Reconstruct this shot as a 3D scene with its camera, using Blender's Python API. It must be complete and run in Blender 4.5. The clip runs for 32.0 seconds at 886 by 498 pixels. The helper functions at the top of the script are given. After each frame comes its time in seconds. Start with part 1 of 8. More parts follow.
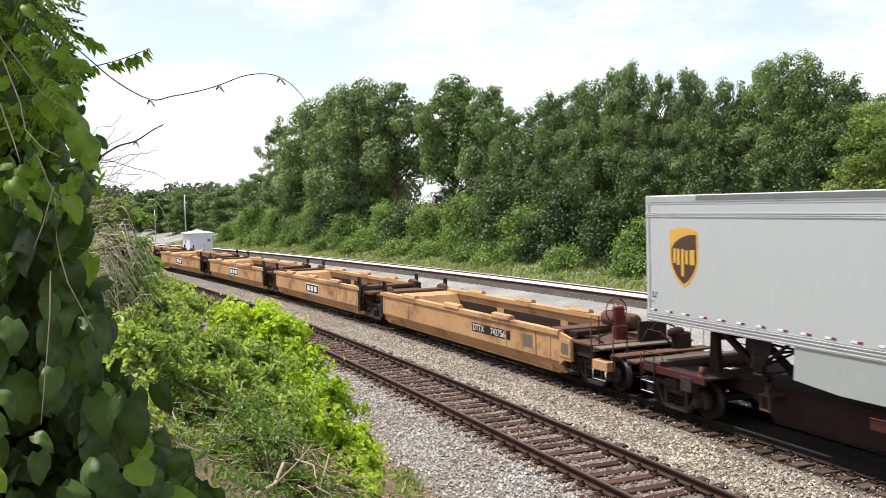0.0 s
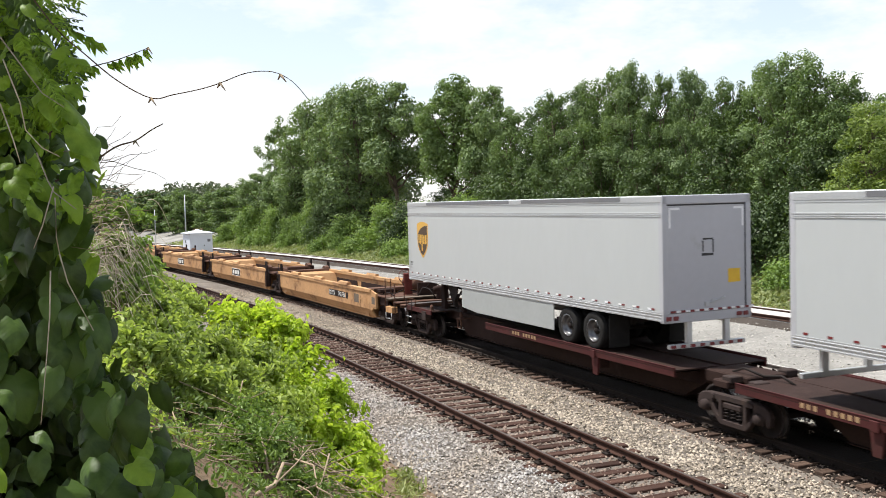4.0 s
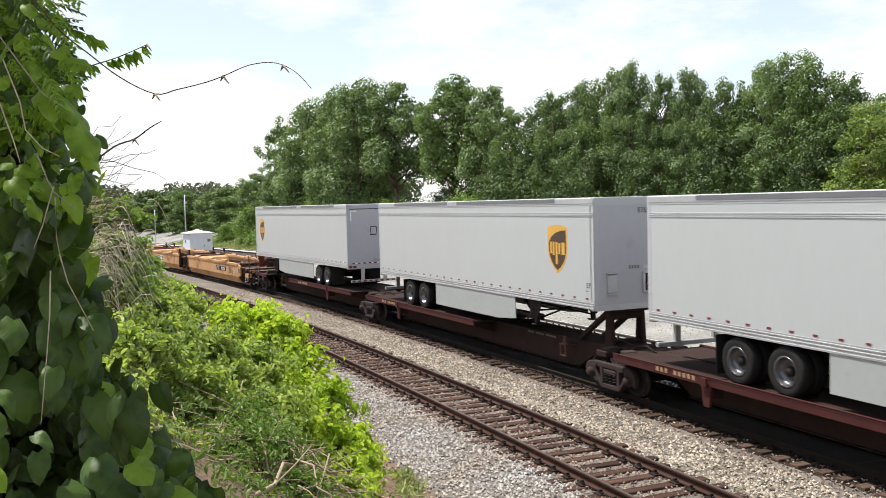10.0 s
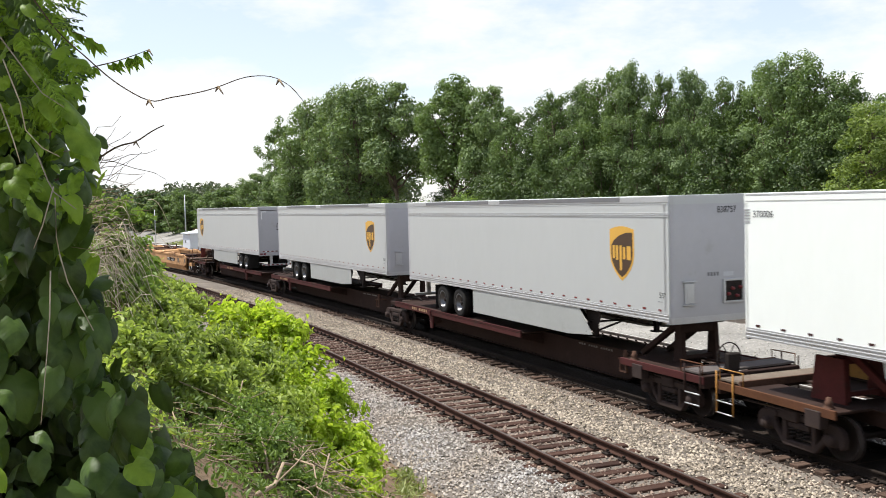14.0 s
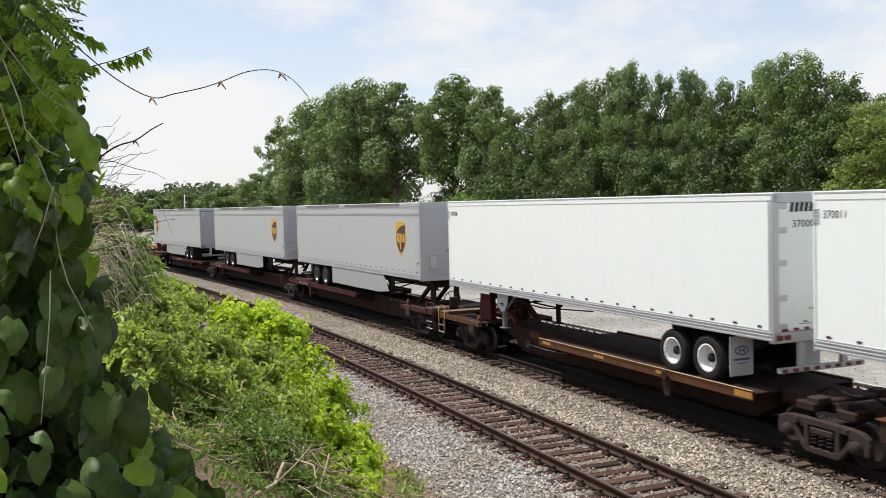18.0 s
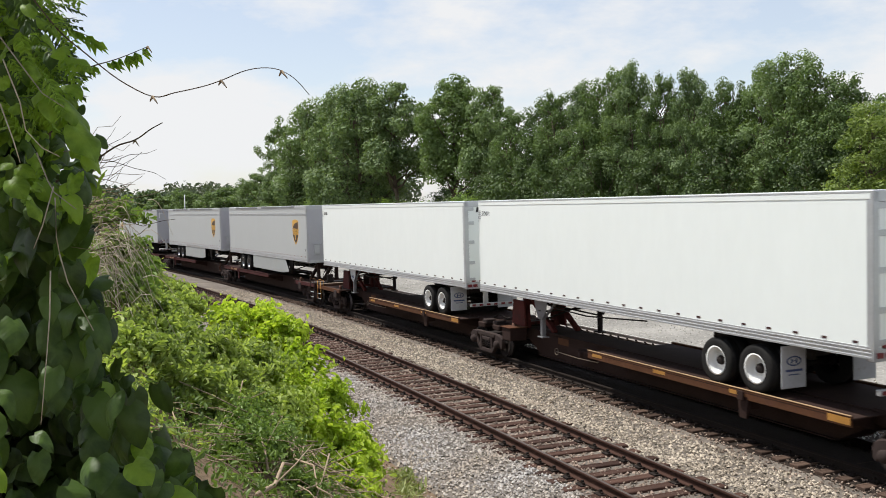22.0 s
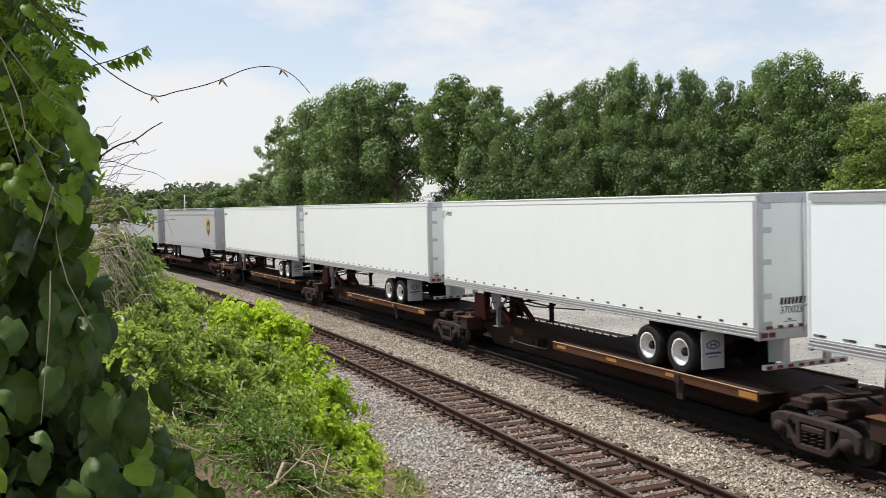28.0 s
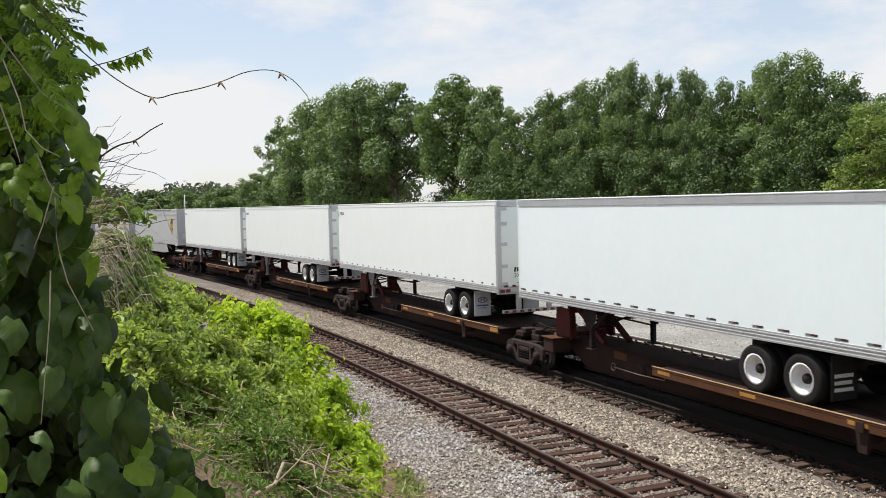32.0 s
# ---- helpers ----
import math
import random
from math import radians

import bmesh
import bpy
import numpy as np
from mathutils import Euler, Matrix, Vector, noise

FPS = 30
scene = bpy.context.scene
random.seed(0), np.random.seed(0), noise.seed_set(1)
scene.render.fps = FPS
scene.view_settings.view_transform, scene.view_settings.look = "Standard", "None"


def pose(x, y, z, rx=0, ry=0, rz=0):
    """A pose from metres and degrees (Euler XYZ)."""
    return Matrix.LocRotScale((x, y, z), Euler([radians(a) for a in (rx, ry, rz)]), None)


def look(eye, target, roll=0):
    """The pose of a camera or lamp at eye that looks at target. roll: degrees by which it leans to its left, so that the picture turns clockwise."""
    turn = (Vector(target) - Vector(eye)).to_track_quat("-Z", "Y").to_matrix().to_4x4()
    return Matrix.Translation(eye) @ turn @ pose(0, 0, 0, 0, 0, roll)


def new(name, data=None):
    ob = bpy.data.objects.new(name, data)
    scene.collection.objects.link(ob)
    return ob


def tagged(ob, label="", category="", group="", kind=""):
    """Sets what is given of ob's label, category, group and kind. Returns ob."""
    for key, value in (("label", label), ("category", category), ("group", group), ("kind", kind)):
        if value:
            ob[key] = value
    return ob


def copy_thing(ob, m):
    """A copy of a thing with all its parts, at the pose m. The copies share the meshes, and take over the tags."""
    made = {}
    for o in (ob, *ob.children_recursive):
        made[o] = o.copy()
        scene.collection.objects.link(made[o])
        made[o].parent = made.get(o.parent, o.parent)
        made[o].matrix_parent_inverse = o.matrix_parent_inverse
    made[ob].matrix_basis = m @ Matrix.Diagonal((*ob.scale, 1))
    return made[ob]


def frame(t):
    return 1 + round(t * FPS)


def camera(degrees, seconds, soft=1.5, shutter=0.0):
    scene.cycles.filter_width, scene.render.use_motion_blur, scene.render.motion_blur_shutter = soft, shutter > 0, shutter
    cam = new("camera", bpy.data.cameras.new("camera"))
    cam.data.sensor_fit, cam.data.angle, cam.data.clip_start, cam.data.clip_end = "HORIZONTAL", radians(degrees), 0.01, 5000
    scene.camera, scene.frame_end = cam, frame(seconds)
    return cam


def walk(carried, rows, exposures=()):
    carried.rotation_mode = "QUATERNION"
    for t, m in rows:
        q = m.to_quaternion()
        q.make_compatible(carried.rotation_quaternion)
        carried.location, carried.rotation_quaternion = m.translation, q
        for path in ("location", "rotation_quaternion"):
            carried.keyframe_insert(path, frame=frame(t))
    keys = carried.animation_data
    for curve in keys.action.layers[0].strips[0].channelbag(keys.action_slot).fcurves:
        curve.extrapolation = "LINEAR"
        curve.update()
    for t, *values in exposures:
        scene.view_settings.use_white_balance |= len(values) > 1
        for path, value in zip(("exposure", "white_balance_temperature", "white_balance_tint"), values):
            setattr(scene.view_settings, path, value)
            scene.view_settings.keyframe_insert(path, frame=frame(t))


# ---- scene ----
from mathutils import geometry

# The camera stands on the bank beside a curving main line; x runs along the tracks, y across them, z is up.
CURVE = -0.001717          # 1 / radius of the curve
EYE = Vector((0.0, 0.0, 4.858))
YAW, PITCH, ROLL = radians(20.713), radians(2.791), -1.475
AIM = EYE + 10 * Vector((-math.cos(YAW) * math.cos(PITCH), math.sin(YAW) * math.cos(PITCH), -math.sin(PITCH)))
cam = camera(49.96, 32.0, soft=0.9, shutter=0.5)
STAND = look(EYE, AIM, ROLL)
walk(cam, [(0, STAND), (32, STAND)], exposures=[(0, 0.38), (12, 0.38), (14.5, 0.28), (16.5, 0.12), (19, 0.06), (23, 0.02), (32, 0.02)])


def bend(x):
    """Shift across the line at x: a circular curve that runs out straight far away."""
    a = max(-230.0, min(120.0, x))
    return CURVE * a * a / 2 + CURVE * a * (x - a)


def slope_angle(x):
    return math.atan(CURVE * max(-230.0, min(120.0, x)))


# ---- light ----
SUN_EL, SUN_AZ = radians(67), radians(217)      # azimuth clockwise from +y
SUN_DIR = Vector((math.sin(SUN_AZ) * math.cos(SUN_EL), math.cos(SUN_AZ) * math.cos(SUN_EL), math.sin(SUN_EL)))
world = bpy.data.worlds.new("summer_sky")
scene.world = world
world.use_nodes = True
wn, wl = world.node_tree.nodes, world.node_tree.links
wn.clear()
w_out, w_bg = wn.new("ShaderNodeOutputWorld"), wn.new("ShaderNodeBackground")
sky = wn.new("ShaderNodeTexSky")
sky.sky_type, sky.sun_disc = "NISHITA", False
sky.sun_elevation, sky.sun_rotation = SUN_EL, SUN_AZ
sky.air_density, sky.dust_density, sky.ozone_density = 1.0, 0.8, 1.2
tc = wn.new("ShaderNodeTexCoord")
mp = wn.new("ShaderNodeMapping")
mp.inputs["Scale"].default_value = (1.0, 1.0, 2.6)
cn = wn.new("ShaderNodeTexNoise")
cn.inputs["Scale"].default_value, cn.inputs["Detail"].default_value, cn.inputs["Roughness"].default_value = 3.8, 8.0, 0.58
cr = wn.new("ShaderNodeValToRGB")
cr.color_ramp.elements[0].position, cr.color_ramp.elements[1].position = 0.43, 0.57
cr.color_ramp.elements[0].color, cr.color_ramp.elements[1].color = (0.40, 0.40, 0.40, 1), (0.98, 0.98, 0.98, 1)
mix = wn.new("ShaderNodeMixRGB")
mix.inputs[2].default_value = (8.2, 8.27, 8.4, 1)
wl.new(tc.outputs["Generated"], mp.inputs["Vector"])
wl.new(mp.outputs["Vector"], cn.inputs["Vector"])
wl.new(cn.outputs["Fac"], cr.inputs["Fac"])
# haze and cloud thin out towards the zenith
w_xyz, w_thin, w_fac = wn.new("ShaderNodeSeparateXYZ"), wn.new("ShaderNodeMapRange"), wn.new("ShaderNodeMath")
w_thin.inputs["From Min"].default_value, w_thin.inputs["From Max"].default_value = 0.30, 0.75
w_thin.inputs["To Min"].default_value, w_thin.inputs["To Max"].default_value = 1.0, 0.42
w_fac.operation = "MULTIPLY"
wl.new(tc.outputs["Generated"], w_xyz.inputs[0])
wl.new(w_xyz.outputs["Z"], w_thin.inputs["Value"])
wl.new(cr.outputs["Color"], w_fac.inputs[0])
wl.new(w_thin.outputs[0], w_fac.inputs[1])
wl.new(w_fac.outputs[0], mix.inputs["Fac"])
w_haze = wn.new("ShaderNodeMixRGB")          # thin summer haze brightens the clear sky
w_haze.blend_type = "MULTIPLY"
w_haze.inputs["Fac"].default_value = 1.0
w_haze.inputs[2].default_value = (1.50, 1.45, 1.45, 1)
wl.new(sky.outputs["Color"], w_haze.inputs[1])
wl.new(w_haze.outputs["Color"], mix.inputs[1])
wl.new(mix.outputs["Color"], w_bg.inputs["Color"])
w_bg.inputs["Strength"].default_value = 0.105
wl.new(w_bg.outputs["Background"], w_out.inputs["Surface"])
sun = new("sun", bpy.data.lights.new("sun", "SUN"))
sun.data.energy, sun.data.angle, sun.data.color = 5.0, radians(0.7), (1.0, 0.975, 0.91)
sun.matrix_world = look(SUN_DIR * 200, (0, 0, 0))

# ---- materials ----
def material(name, base, rough=0.6, metal=0.0, vary=0.25, scale=3.0, fine=40.0, bump=0.2, tint=None, stain=0.0, stain_colour=(0.08, 0.05, 0.03), per="object",
             stretch=(1, 1, 1), depth=0.01, spec=None, coat=0.0):
    """A surface with colour that varies at two scales, fine relief and, where asked, stains."""
    m = bpy.data.materials.new(name)
    m.use_nodes = True
    n, k = m.node_tree.nodes, m.node_tree.links
    p = n["Principled BSDF"]
    tc = n.new("ShaderNodeTexCoord")
    mp = n.new("ShaderNodeMapping")
    mp.inputs["Scale"].default_value = stretch
    k.new(tc.outputs["Object"], mp.inputs["Vector"])
    big, small = n.new("ShaderNodeTexNoise"), n.new("ShaderNodeTexNoise")
    for t, s, d in ((big, scale, 5), (small, fine, 4)):
        t.inputs["Scale"].default_value, t.inputs["Detail"].default_value = s, d
        k.new(mp.outputs["Vector"], t.inputs["Vector"])
    ramp = n.new("ShaderNodeValToRGB")
    b = Vector(base)
    lo = Vector(tint) if tint else b * (1 - vary)
    hi = b * (1 + vary * 0.6)
    ramp.color_ramp.elements[0].color, ramp.color_ramp.elements[1].color = (*lo, 1), (*hi, 1)
    ramp.color_ramp.elements[0].position, ramp.color_ramp.elements[1].position = 0.3, 0.7
    mixf = n.new("ShaderNodeMath")
    mixf.operation = "MULTIPLY_ADD"
    mixf.inputs[1].default_value, mixf.inputs[2].default_value = 0.45, 0.0
    k.new(small.outputs["Fac"], mixf.inputs[0])
    addf = n.new("ShaderNodeMath")
    addf.operation = "MULTIPLY_ADD"
    addf.inputs[1].default_value = 0.55
    k.new(big.outputs["Fac"], addf.inputs[0])
    k.new(mixf.outputs[0], addf.inputs[2])
    k.new(addf.outputs[0], ramp.inputs["Fac"])
    col = ramp.outputs["Color"]
    if per in ("object_random", "island"):
        if per == "island":
            src = n.new("ShaderNodeNewGeometry").outputs["Random Per Island"]
        else:
            src = n.new("ShaderNodeObjectInfo").outputs["Random"]
        hsv = n.new("ShaderNodeHueSaturation")
        mr = n.new("ShaderNodeMapRange")
        mr.inputs["To Min"].default_value, mr.inputs["To Max"].default_value = 1 - vary, 1 + vary
        k.new(src, mr.inputs["Value"])
        k.new(mr.outputs[0], hsv.inputs["Value"])
        k.new(col, hsv.inputs["Color"])
        col = hsv.outputs["Color"]
    if stain > 0:
        st = n.new("ShaderNodeTexNoise")
        st.inputs["Scale"].default_value, st.inputs["Detail"].default_value, st.inputs["Roughness"].default_value = scale * 0.7, 9, 0.68
        mp2 = n.new("ShaderNodeMapping")
        mp2.inputs["Location"].default_value = (3.1, 7.7, 1.3)
        mp2.inputs["Scale"].default_value = stretch
        k.new(tc.outputs["Object"], mp2.inputs["Vector"])
        k.new(mp2.outputs["Vector"], st.inputs["Vector"])
        sr = n.new("ShaderNodeValToRGB")
        sr.color_ramp.elements[0].position, sr.color_ramp.elements[1].position = 0.68 - 0.3 * stain, 0.78 - 0.2 * stain
        k.new(st.outputs["Fac"], sr.inputs["Fac"])
        mx = n.new("ShaderNodeMixRGB")
        mx.inputs[2].default_value = (*stain_colour, 1)
        k.new(sr.outputs["Color"], mx.inputs["Fac"])
        k.new(col, mx.inputs[1])
        col = mx.outputs["Color"]
    k.new(col, p.inputs["Base Color"])
    p.inputs["Roughness"].default_value, p.inputs["Metallic"].default_value = rough, metal
    p.inputs["Specular IOR Level"].default_value = spec if spec is not None else (0.15 if rough >= 0.68 and metal < 0.3 else 0.5)
    p.inputs["Coat Weight"].default_value = coat
    if bump > 0:
        bp = n.new("ShaderNodeBump")
        bp.inputs["Strength"].default_value, bp.inputs["Distance"].default_value = bump, depth
        k.new(small.outputs["Fac"], bp.inputs["Height"])
        k.new(bp.outputs["Normal"], p.inputs["Normal"])
    return m


def leaf_material(name, dark, light, through_light=0.35, rough=0.5, scale=0.6, veins=False):
    m = bpy.data.materials.new(name)
    m.use_nodes = True
    n, k = m.node_tree.nodes, m.node_tree.links
    p, out = n["Principled BSDF"], n["Material Output"]
    tc = n.new("ShaderNodeTexCoord")
    t = n.new("ShaderNodeTexNoise")
    t.inputs["Scale"].default_value, t.inputs["Detail"].default_value = scale, 4
    k.new(tc.outputs["Object"], t.inputs["Vector"])
    g, oi = n.new("ShaderNodeNewGeometry"), n.new("ShaderNodeObjectInfo")
    a1, a2 = n.new("ShaderNodeMath"), n.new("ShaderNodeMath")
    a1.operation = a2.operation = "MULTIPLY_ADD"
    a1.inputs[1].default_value, a2.inputs[1].default_value = 0.4, 0.35
    k.new(g.outputs["Random Per Island"], a1.inputs[0])
    k.new(oi.outputs["Random"], a2.inputs[0])
    k.new(t.outputs["Fac"], a1.inputs[2])
    k.new(a1.outputs[0], a2.inputs[2])
    r = n.new("ShaderNodeValToRGB")
    r.color_ramp.elements[0].position, r.color_ramp.elements[1].position = 0.45, 1.15 / 1.2
    r.color_ramp.elements[0].color, r.color_ramp.elements[1].color = (*dark, 1), (*light, 1)
    k.new(a2.outputs[0], r.inputs["Fac"])
    if veins:
        # pale midrib and slanting side veins, in the leaf's own length and width
        sx = n.new("ShaderNodeSeparateXYZ")
        k.new(tc.outputs["Object"], sx.inputs[0])
        ab, sl, fr, rib, side, top = (n.new("ShaderNodeMath") for _ in range(6))
        ab.operation = "ABSOLUTE"
        k.new(sx.outputs["Y"], ab.inputs[0])
        sl.operation, sl.inputs[1].default_value = "MULTIPLY_ADD", 0.75
        k.new(ab.outputs[0], sl.inputs[0])
        neg = n.new("ShaderNodeMath")
        neg.operation, neg.inputs[1].default_value = "MULTIPLY", -1.0
        k.new(sx.outputs["X"], neg.inputs[0])
        k.new(neg.outputs[0], sl.inputs[2])
        fr.operation, fr.inputs[1].default_value = "PINGPONG", 0.075
        k.new(sl.outputs[0], fr.inputs[0])
        side.operation, side.inputs[1].default_value = "LESS_THAN", 0.006
        rib.operation, rib.inputs[1].default_value = "LESS_THAN", 0.010
        k.new(fr.outputs[0], side.inputs[0])
        k.new(ab.outputs[0], rib.inputs[0])
        top.operation = "MAXIMUM"
        k.new(side.outputs[0], top.inputs[0])
        k.new(rib.outputs[0], top.inputs[1])
        hv, sc = n.new("ShaderNodeMixRGB"), n.new("ShaderNodeMath")
        sc.operation, sc.inputs[1].default_value = "MULTIPLY", 0.2
        k.new(top.outputs[0], sc.inputs[0])
        k.new(sc.outputs[0], hv.inputs["Fac"])
        hv.inputs[2].default_value = (light[0] * 1.5, light[1] * 1.4, light[2] * 1.8, 1)
        k.new(r.outputs["Color"], hv.inputs[1])
        k.new(hv.outputs["Color"], p.inputs["Base Color"])
        bp = n.new("ShaderNodeBump")
        bp.inputs["Strength"].default_value, bp.inputs["Distance"].default_value = 0.3, 0.01
        k.new(fr.outputs[0], bp.inputs["Height"])
        k.new(bp.outputs["Normal"], p.inputs["Normal"])
    else:
        k.new(r.outputs["Color"], p.inputs["Base Color"])
    p.inputs["Roughness"].default_value = rough
    p.inputs["Specular IOR Level"].default_value = 0.35
    tr, mx = n.new("ShaderNodeBsdfTranslucent"), n.new("ShaderNodeMixShader")
    br = n.new("ShaderNodeMixRGB")
    br.blend_type = "MULTIPLY"
    br.inputs["Fac"].default_value = 1.0
    br.inputs[2].default_value = (1.2, 1.25, 0.55, 1)
    k.new(r.outputs["Color"], br.inputs[1])
    k.new(br.outputs["Color"], tr.inputs["Color"])
    mx.inputs["Fac"].default_value = through_light
    k.new(p.outputs[0], mx.inputs[1])
    k.new(tr.outputs[0], mx.inputs[2])
    k.new(mx.outputs[0], out.inputs["Surface"])
    return m


M_BALLAST = material("ballast_bed", (0.20, 0.172, 0.145), 0.95, vary=0.45, scale=0.8, fine=26, bump=1.0, depth=0.05)
M_STONE = material("ballast_stone", (0.345, 0.335, 0.325), 0.9, vary=0.52, scale=0.55, fine=30, bump=0.3, per="island", tint=(0.31, 0.245, 0.18))
M_STONETAN = material("tan_ballast_stone", (0.365, 0.318, 0.255), 0.9, vary=0.6, scale=0.7, fine=30, bump=0.3, per="island", tint=(0.26, 0.21, 0.16))
M_STONELOT = material("pale_lot_stone", (0.36, 0.345, 0.325), 0.9, vary=0.5, scale=0.3, fine=30, bump=0.3, per="island", tint=(0.27, 0.25, 0.19))
M_LOT = material("gravel_lot", (0.29, 0.275, 0.25), 0.95, vary=0.55, scale=0.35, fine=9, bump=0.8, depth=0.03)
M_WHITEBALLAST = material("white_limestone_ballast", (0.52, 0.50, 0.47), 0.9, vary=0.2, scale=0.7, fine=20, bump=0.8, depth=0.04)
M_GRASS = material("bank_earth_and_grass", (0.11, 0.085, 0.05), 0.95, vary=0.5, scale=0.9, fine=14, bump=0.8, tint=(0.20, 0.13, 0.09), depth=0.06)
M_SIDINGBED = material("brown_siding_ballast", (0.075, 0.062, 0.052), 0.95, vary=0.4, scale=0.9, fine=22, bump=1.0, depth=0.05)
# main rails coloured dark for the train's shade; tie plates share the colour
M_RAILDARK = material("grimy_rail_in_shade_tone", (0.022, 0.016, 0.013), 0.8, vary=0.3, scale=1.2, fine=25, bump=0.2)
# siding steel and its polished head made pale to stand for sky glint
M_RAILGLINT = material("glint_pale_siding_rail", (0.30, 0.27, 0.25), 0.6, metal=0.2, vary=0.3, scale=1.2, fine=25, bump=0.1)
M_RAILBRIGHT = material("polished_rail_head", (0.62, 0.60, 0.57), 0.4, metal=0.15, vary=0.12, scale=1.5, fine=20, bump=0.03)
M_WALKGREY = material("worn_grey_walkway", (0.115, 0.10, 0.095), 0.85, vary=0.25, scale=3, fine=30, bump=0.3, stain=0.3, stain_colour=(0.10, 0.08, 0.07))
M_EDGETAN = material("bright_tan_deck_edge", (0.36, 0.23, 0.12), 0.6, vary=0.3, scale=3, fine=24, bump=0.1, stain=0.4, stain_colour=(0.16, 0.08, 0.04))
M_REDPLATE = material("dark_red_hitch_paint", (0.10, 0.024, 0.021), 0.7, vary=0.3, scale=2.5, fine=24, bump=0.2, stain=0.4, stain_colour=(0.05, 0.025, 0.02))
# oily ballast, darkened further to carry the shade beneath the train
M_OILSHADEBED = material("oily_ballast_in_shade_tone", (0.034, 0.025, 0.020), 0.95, vary=0.5, scale=0.9, fine=26, bump=1.0, depth=0.05)
M_STONEBROWN = material("rust_stained_stone", (0.29, 0.22, 0.175), 0.9, vary=0.7, scale=1.2, fine=30, bump=0.3, per="island")
M_TIEOIL = material("oil_soaked_tie_wood", (0.085, 0.055, 0.041), 0.85, vary=0.45, scale=2.5, fine=30, bump=0.8, per="object_random", stretch=(4, 0.5, 4))
M_TIE = material("weathered_tie_wood", (0.072, 0.039, 0.029), 0.9, vary=0.4, scale=2.5, fine=30, bump=0.8, per="object_random", stretch=(4, 0.5, 4))
M_RAIL = material("rusty_rail_steel", (0.06, 0.031, 0.023), 0.85, metal=0.0, vary=0.3, scale=1.2, fine=25, bump=0.2)
M_RAILTOP = material("worn_rail_head", (0.075, 0.055, 0.045), 0.6, metal=0.2, vary=0.25, scale=1.5, fine=20, bump=0.05)
M_YELLOW = material("faded_yellow_car_paint", (0.505, 0.290, 0.140), 0.68, vary=0.22, scale=0.9, fine=9, bump=0.08, stain=0.46, stain_colour=(0.17, 0.085, 0.048), stretch=(0.8, 1, 1.0))
M_RUST = material("dark_rusty_car_steel", (0.037, 0.021, 0.017), 0.8, vary=0.35, scale=1.6, fine=22, bump=0.25, stain=0.35, stain_colour=(0.05, 0.03, 0.025))
M_RUSTLIGHT = material("brown_rust", (0.118, 0.064, 0.045), 0.85, vary=0.35, scale=2.0, fine=24, bump=0.25, stain=0.4, stain_colour=(0.075, 0.042, 0.03))
M_OXIDE = material("oxide_red_car_paint", (0.068, 0.020, 0.019), 0.7, vary=0.25, scale=1.2, fine=18, bump=0.12, stain=0.45, stain_colour=(0.048, 0.024, 0.020))
M_ORANGE = material("rust_orange_deck_edge", (0.105, 0.046, 0.023), 0.75, vary=0.35, scale=1.5, fine=20, bump=0.15, stain=0.5, stain_colour=(0.09, 0.04, 0.025))
M_AMBER = material("amber_paint_patch", (0.40, 0.19, 0.035), 0.65, vary=0.2, scale=4, fine=30, bump=0.1, stain=0.3, stain_colour=(0.2, 0.09, 0.03))
M_TRUCKFRAME = material("cast_steel_dusty_brown", (0.046, 0.033, 0.030), 0.85, vary=0.3, scale=4, fine=40, bump=0.35, stain=0.4, stain_colour=(0.06, 0.04, 0.03))
M_BLACKDIRT = material("grimy_black_steel", (0.028, 0.022, 0.02), 0.8, vary=0.4, scale=3, fine=30, bump=0.2)
M_WHEELSTEEL = material("bright_wheel_tread", (0.45, 0.42, 0.40), 0.35, metal=0.9, vary=0.15, scale=4, fine=40, bump=0.05)
M_GREYBOX = material("light_grey_trailer_panel", (0.465, 0.48, 0.475), 0.42, vary=0.035, scale=0.5, fine=5, bump=0.02, stain=0.10, stain_colour=(0.44, 0.43, 0.40), stretch=(1, 1, 0.35))
# skirt grey lowered for dirt and for shade, both in the colour
M_SKIRT = material("dusty_shade_toned_skirt_panel", (0.37, 0.385, 0.375), 0.5, vary=0.08, scale=0.9, fine=7, bump=0.03, stain=0.3, stain_colour=(0.22, 0.21, 0.19))
M_GREYEND = material("grey_trailer_end_panel", (0.44, 0.44, 0.46), 0.45, vary=0.05, scale=0.8, fine=6, bump=0.02, stain=0.12, stain_colour=(0.36, 0.35, 0.34))
M_WHITEBOX = material("white_trailer_panel", (0.87, 0.905, 0.87), 0.40, vary=0.03, scale=0.5, fine=5, bump=0.02, stain=0.07, stain_colour=(0.6, 0.59, 0.55), stretch=(1, 1, 0.35))
M_COLDWHITE = material("cold_white_trailer_panel", (0.84, 0.905, 0.905), 0.40, vary=0.03, scale=0.5, fine=5, bump=0.02, stain=0.07, stain_colour=(0.6, 0.6, 0.58))
M_ALU = material("dull_aluminium_trim", (0.52, 0.53, 0.54), 0.42, metal=0.55, vary=0.12, scale=2, fine=24, bump=0.06, stain=0.2, stain_colour=(0.33, 0.31, 0.28))
M_ALUDARK = material("dark_aluminium_trim", (0.20, 0.20, 0.21), 0.5, metal=0.4, vary=0.15, scale=2, fine=24, bump=0.06)
M_RED = material("red_reflector", (0.17, 0.018, 0.02), 0.4, vary=0.1, bump=0)
M_DARKREF = material("grimy_dark_red_reflector", (0.055, 0.016, 0.016), 0.5, vary=0.3, scale=8, bump=0)
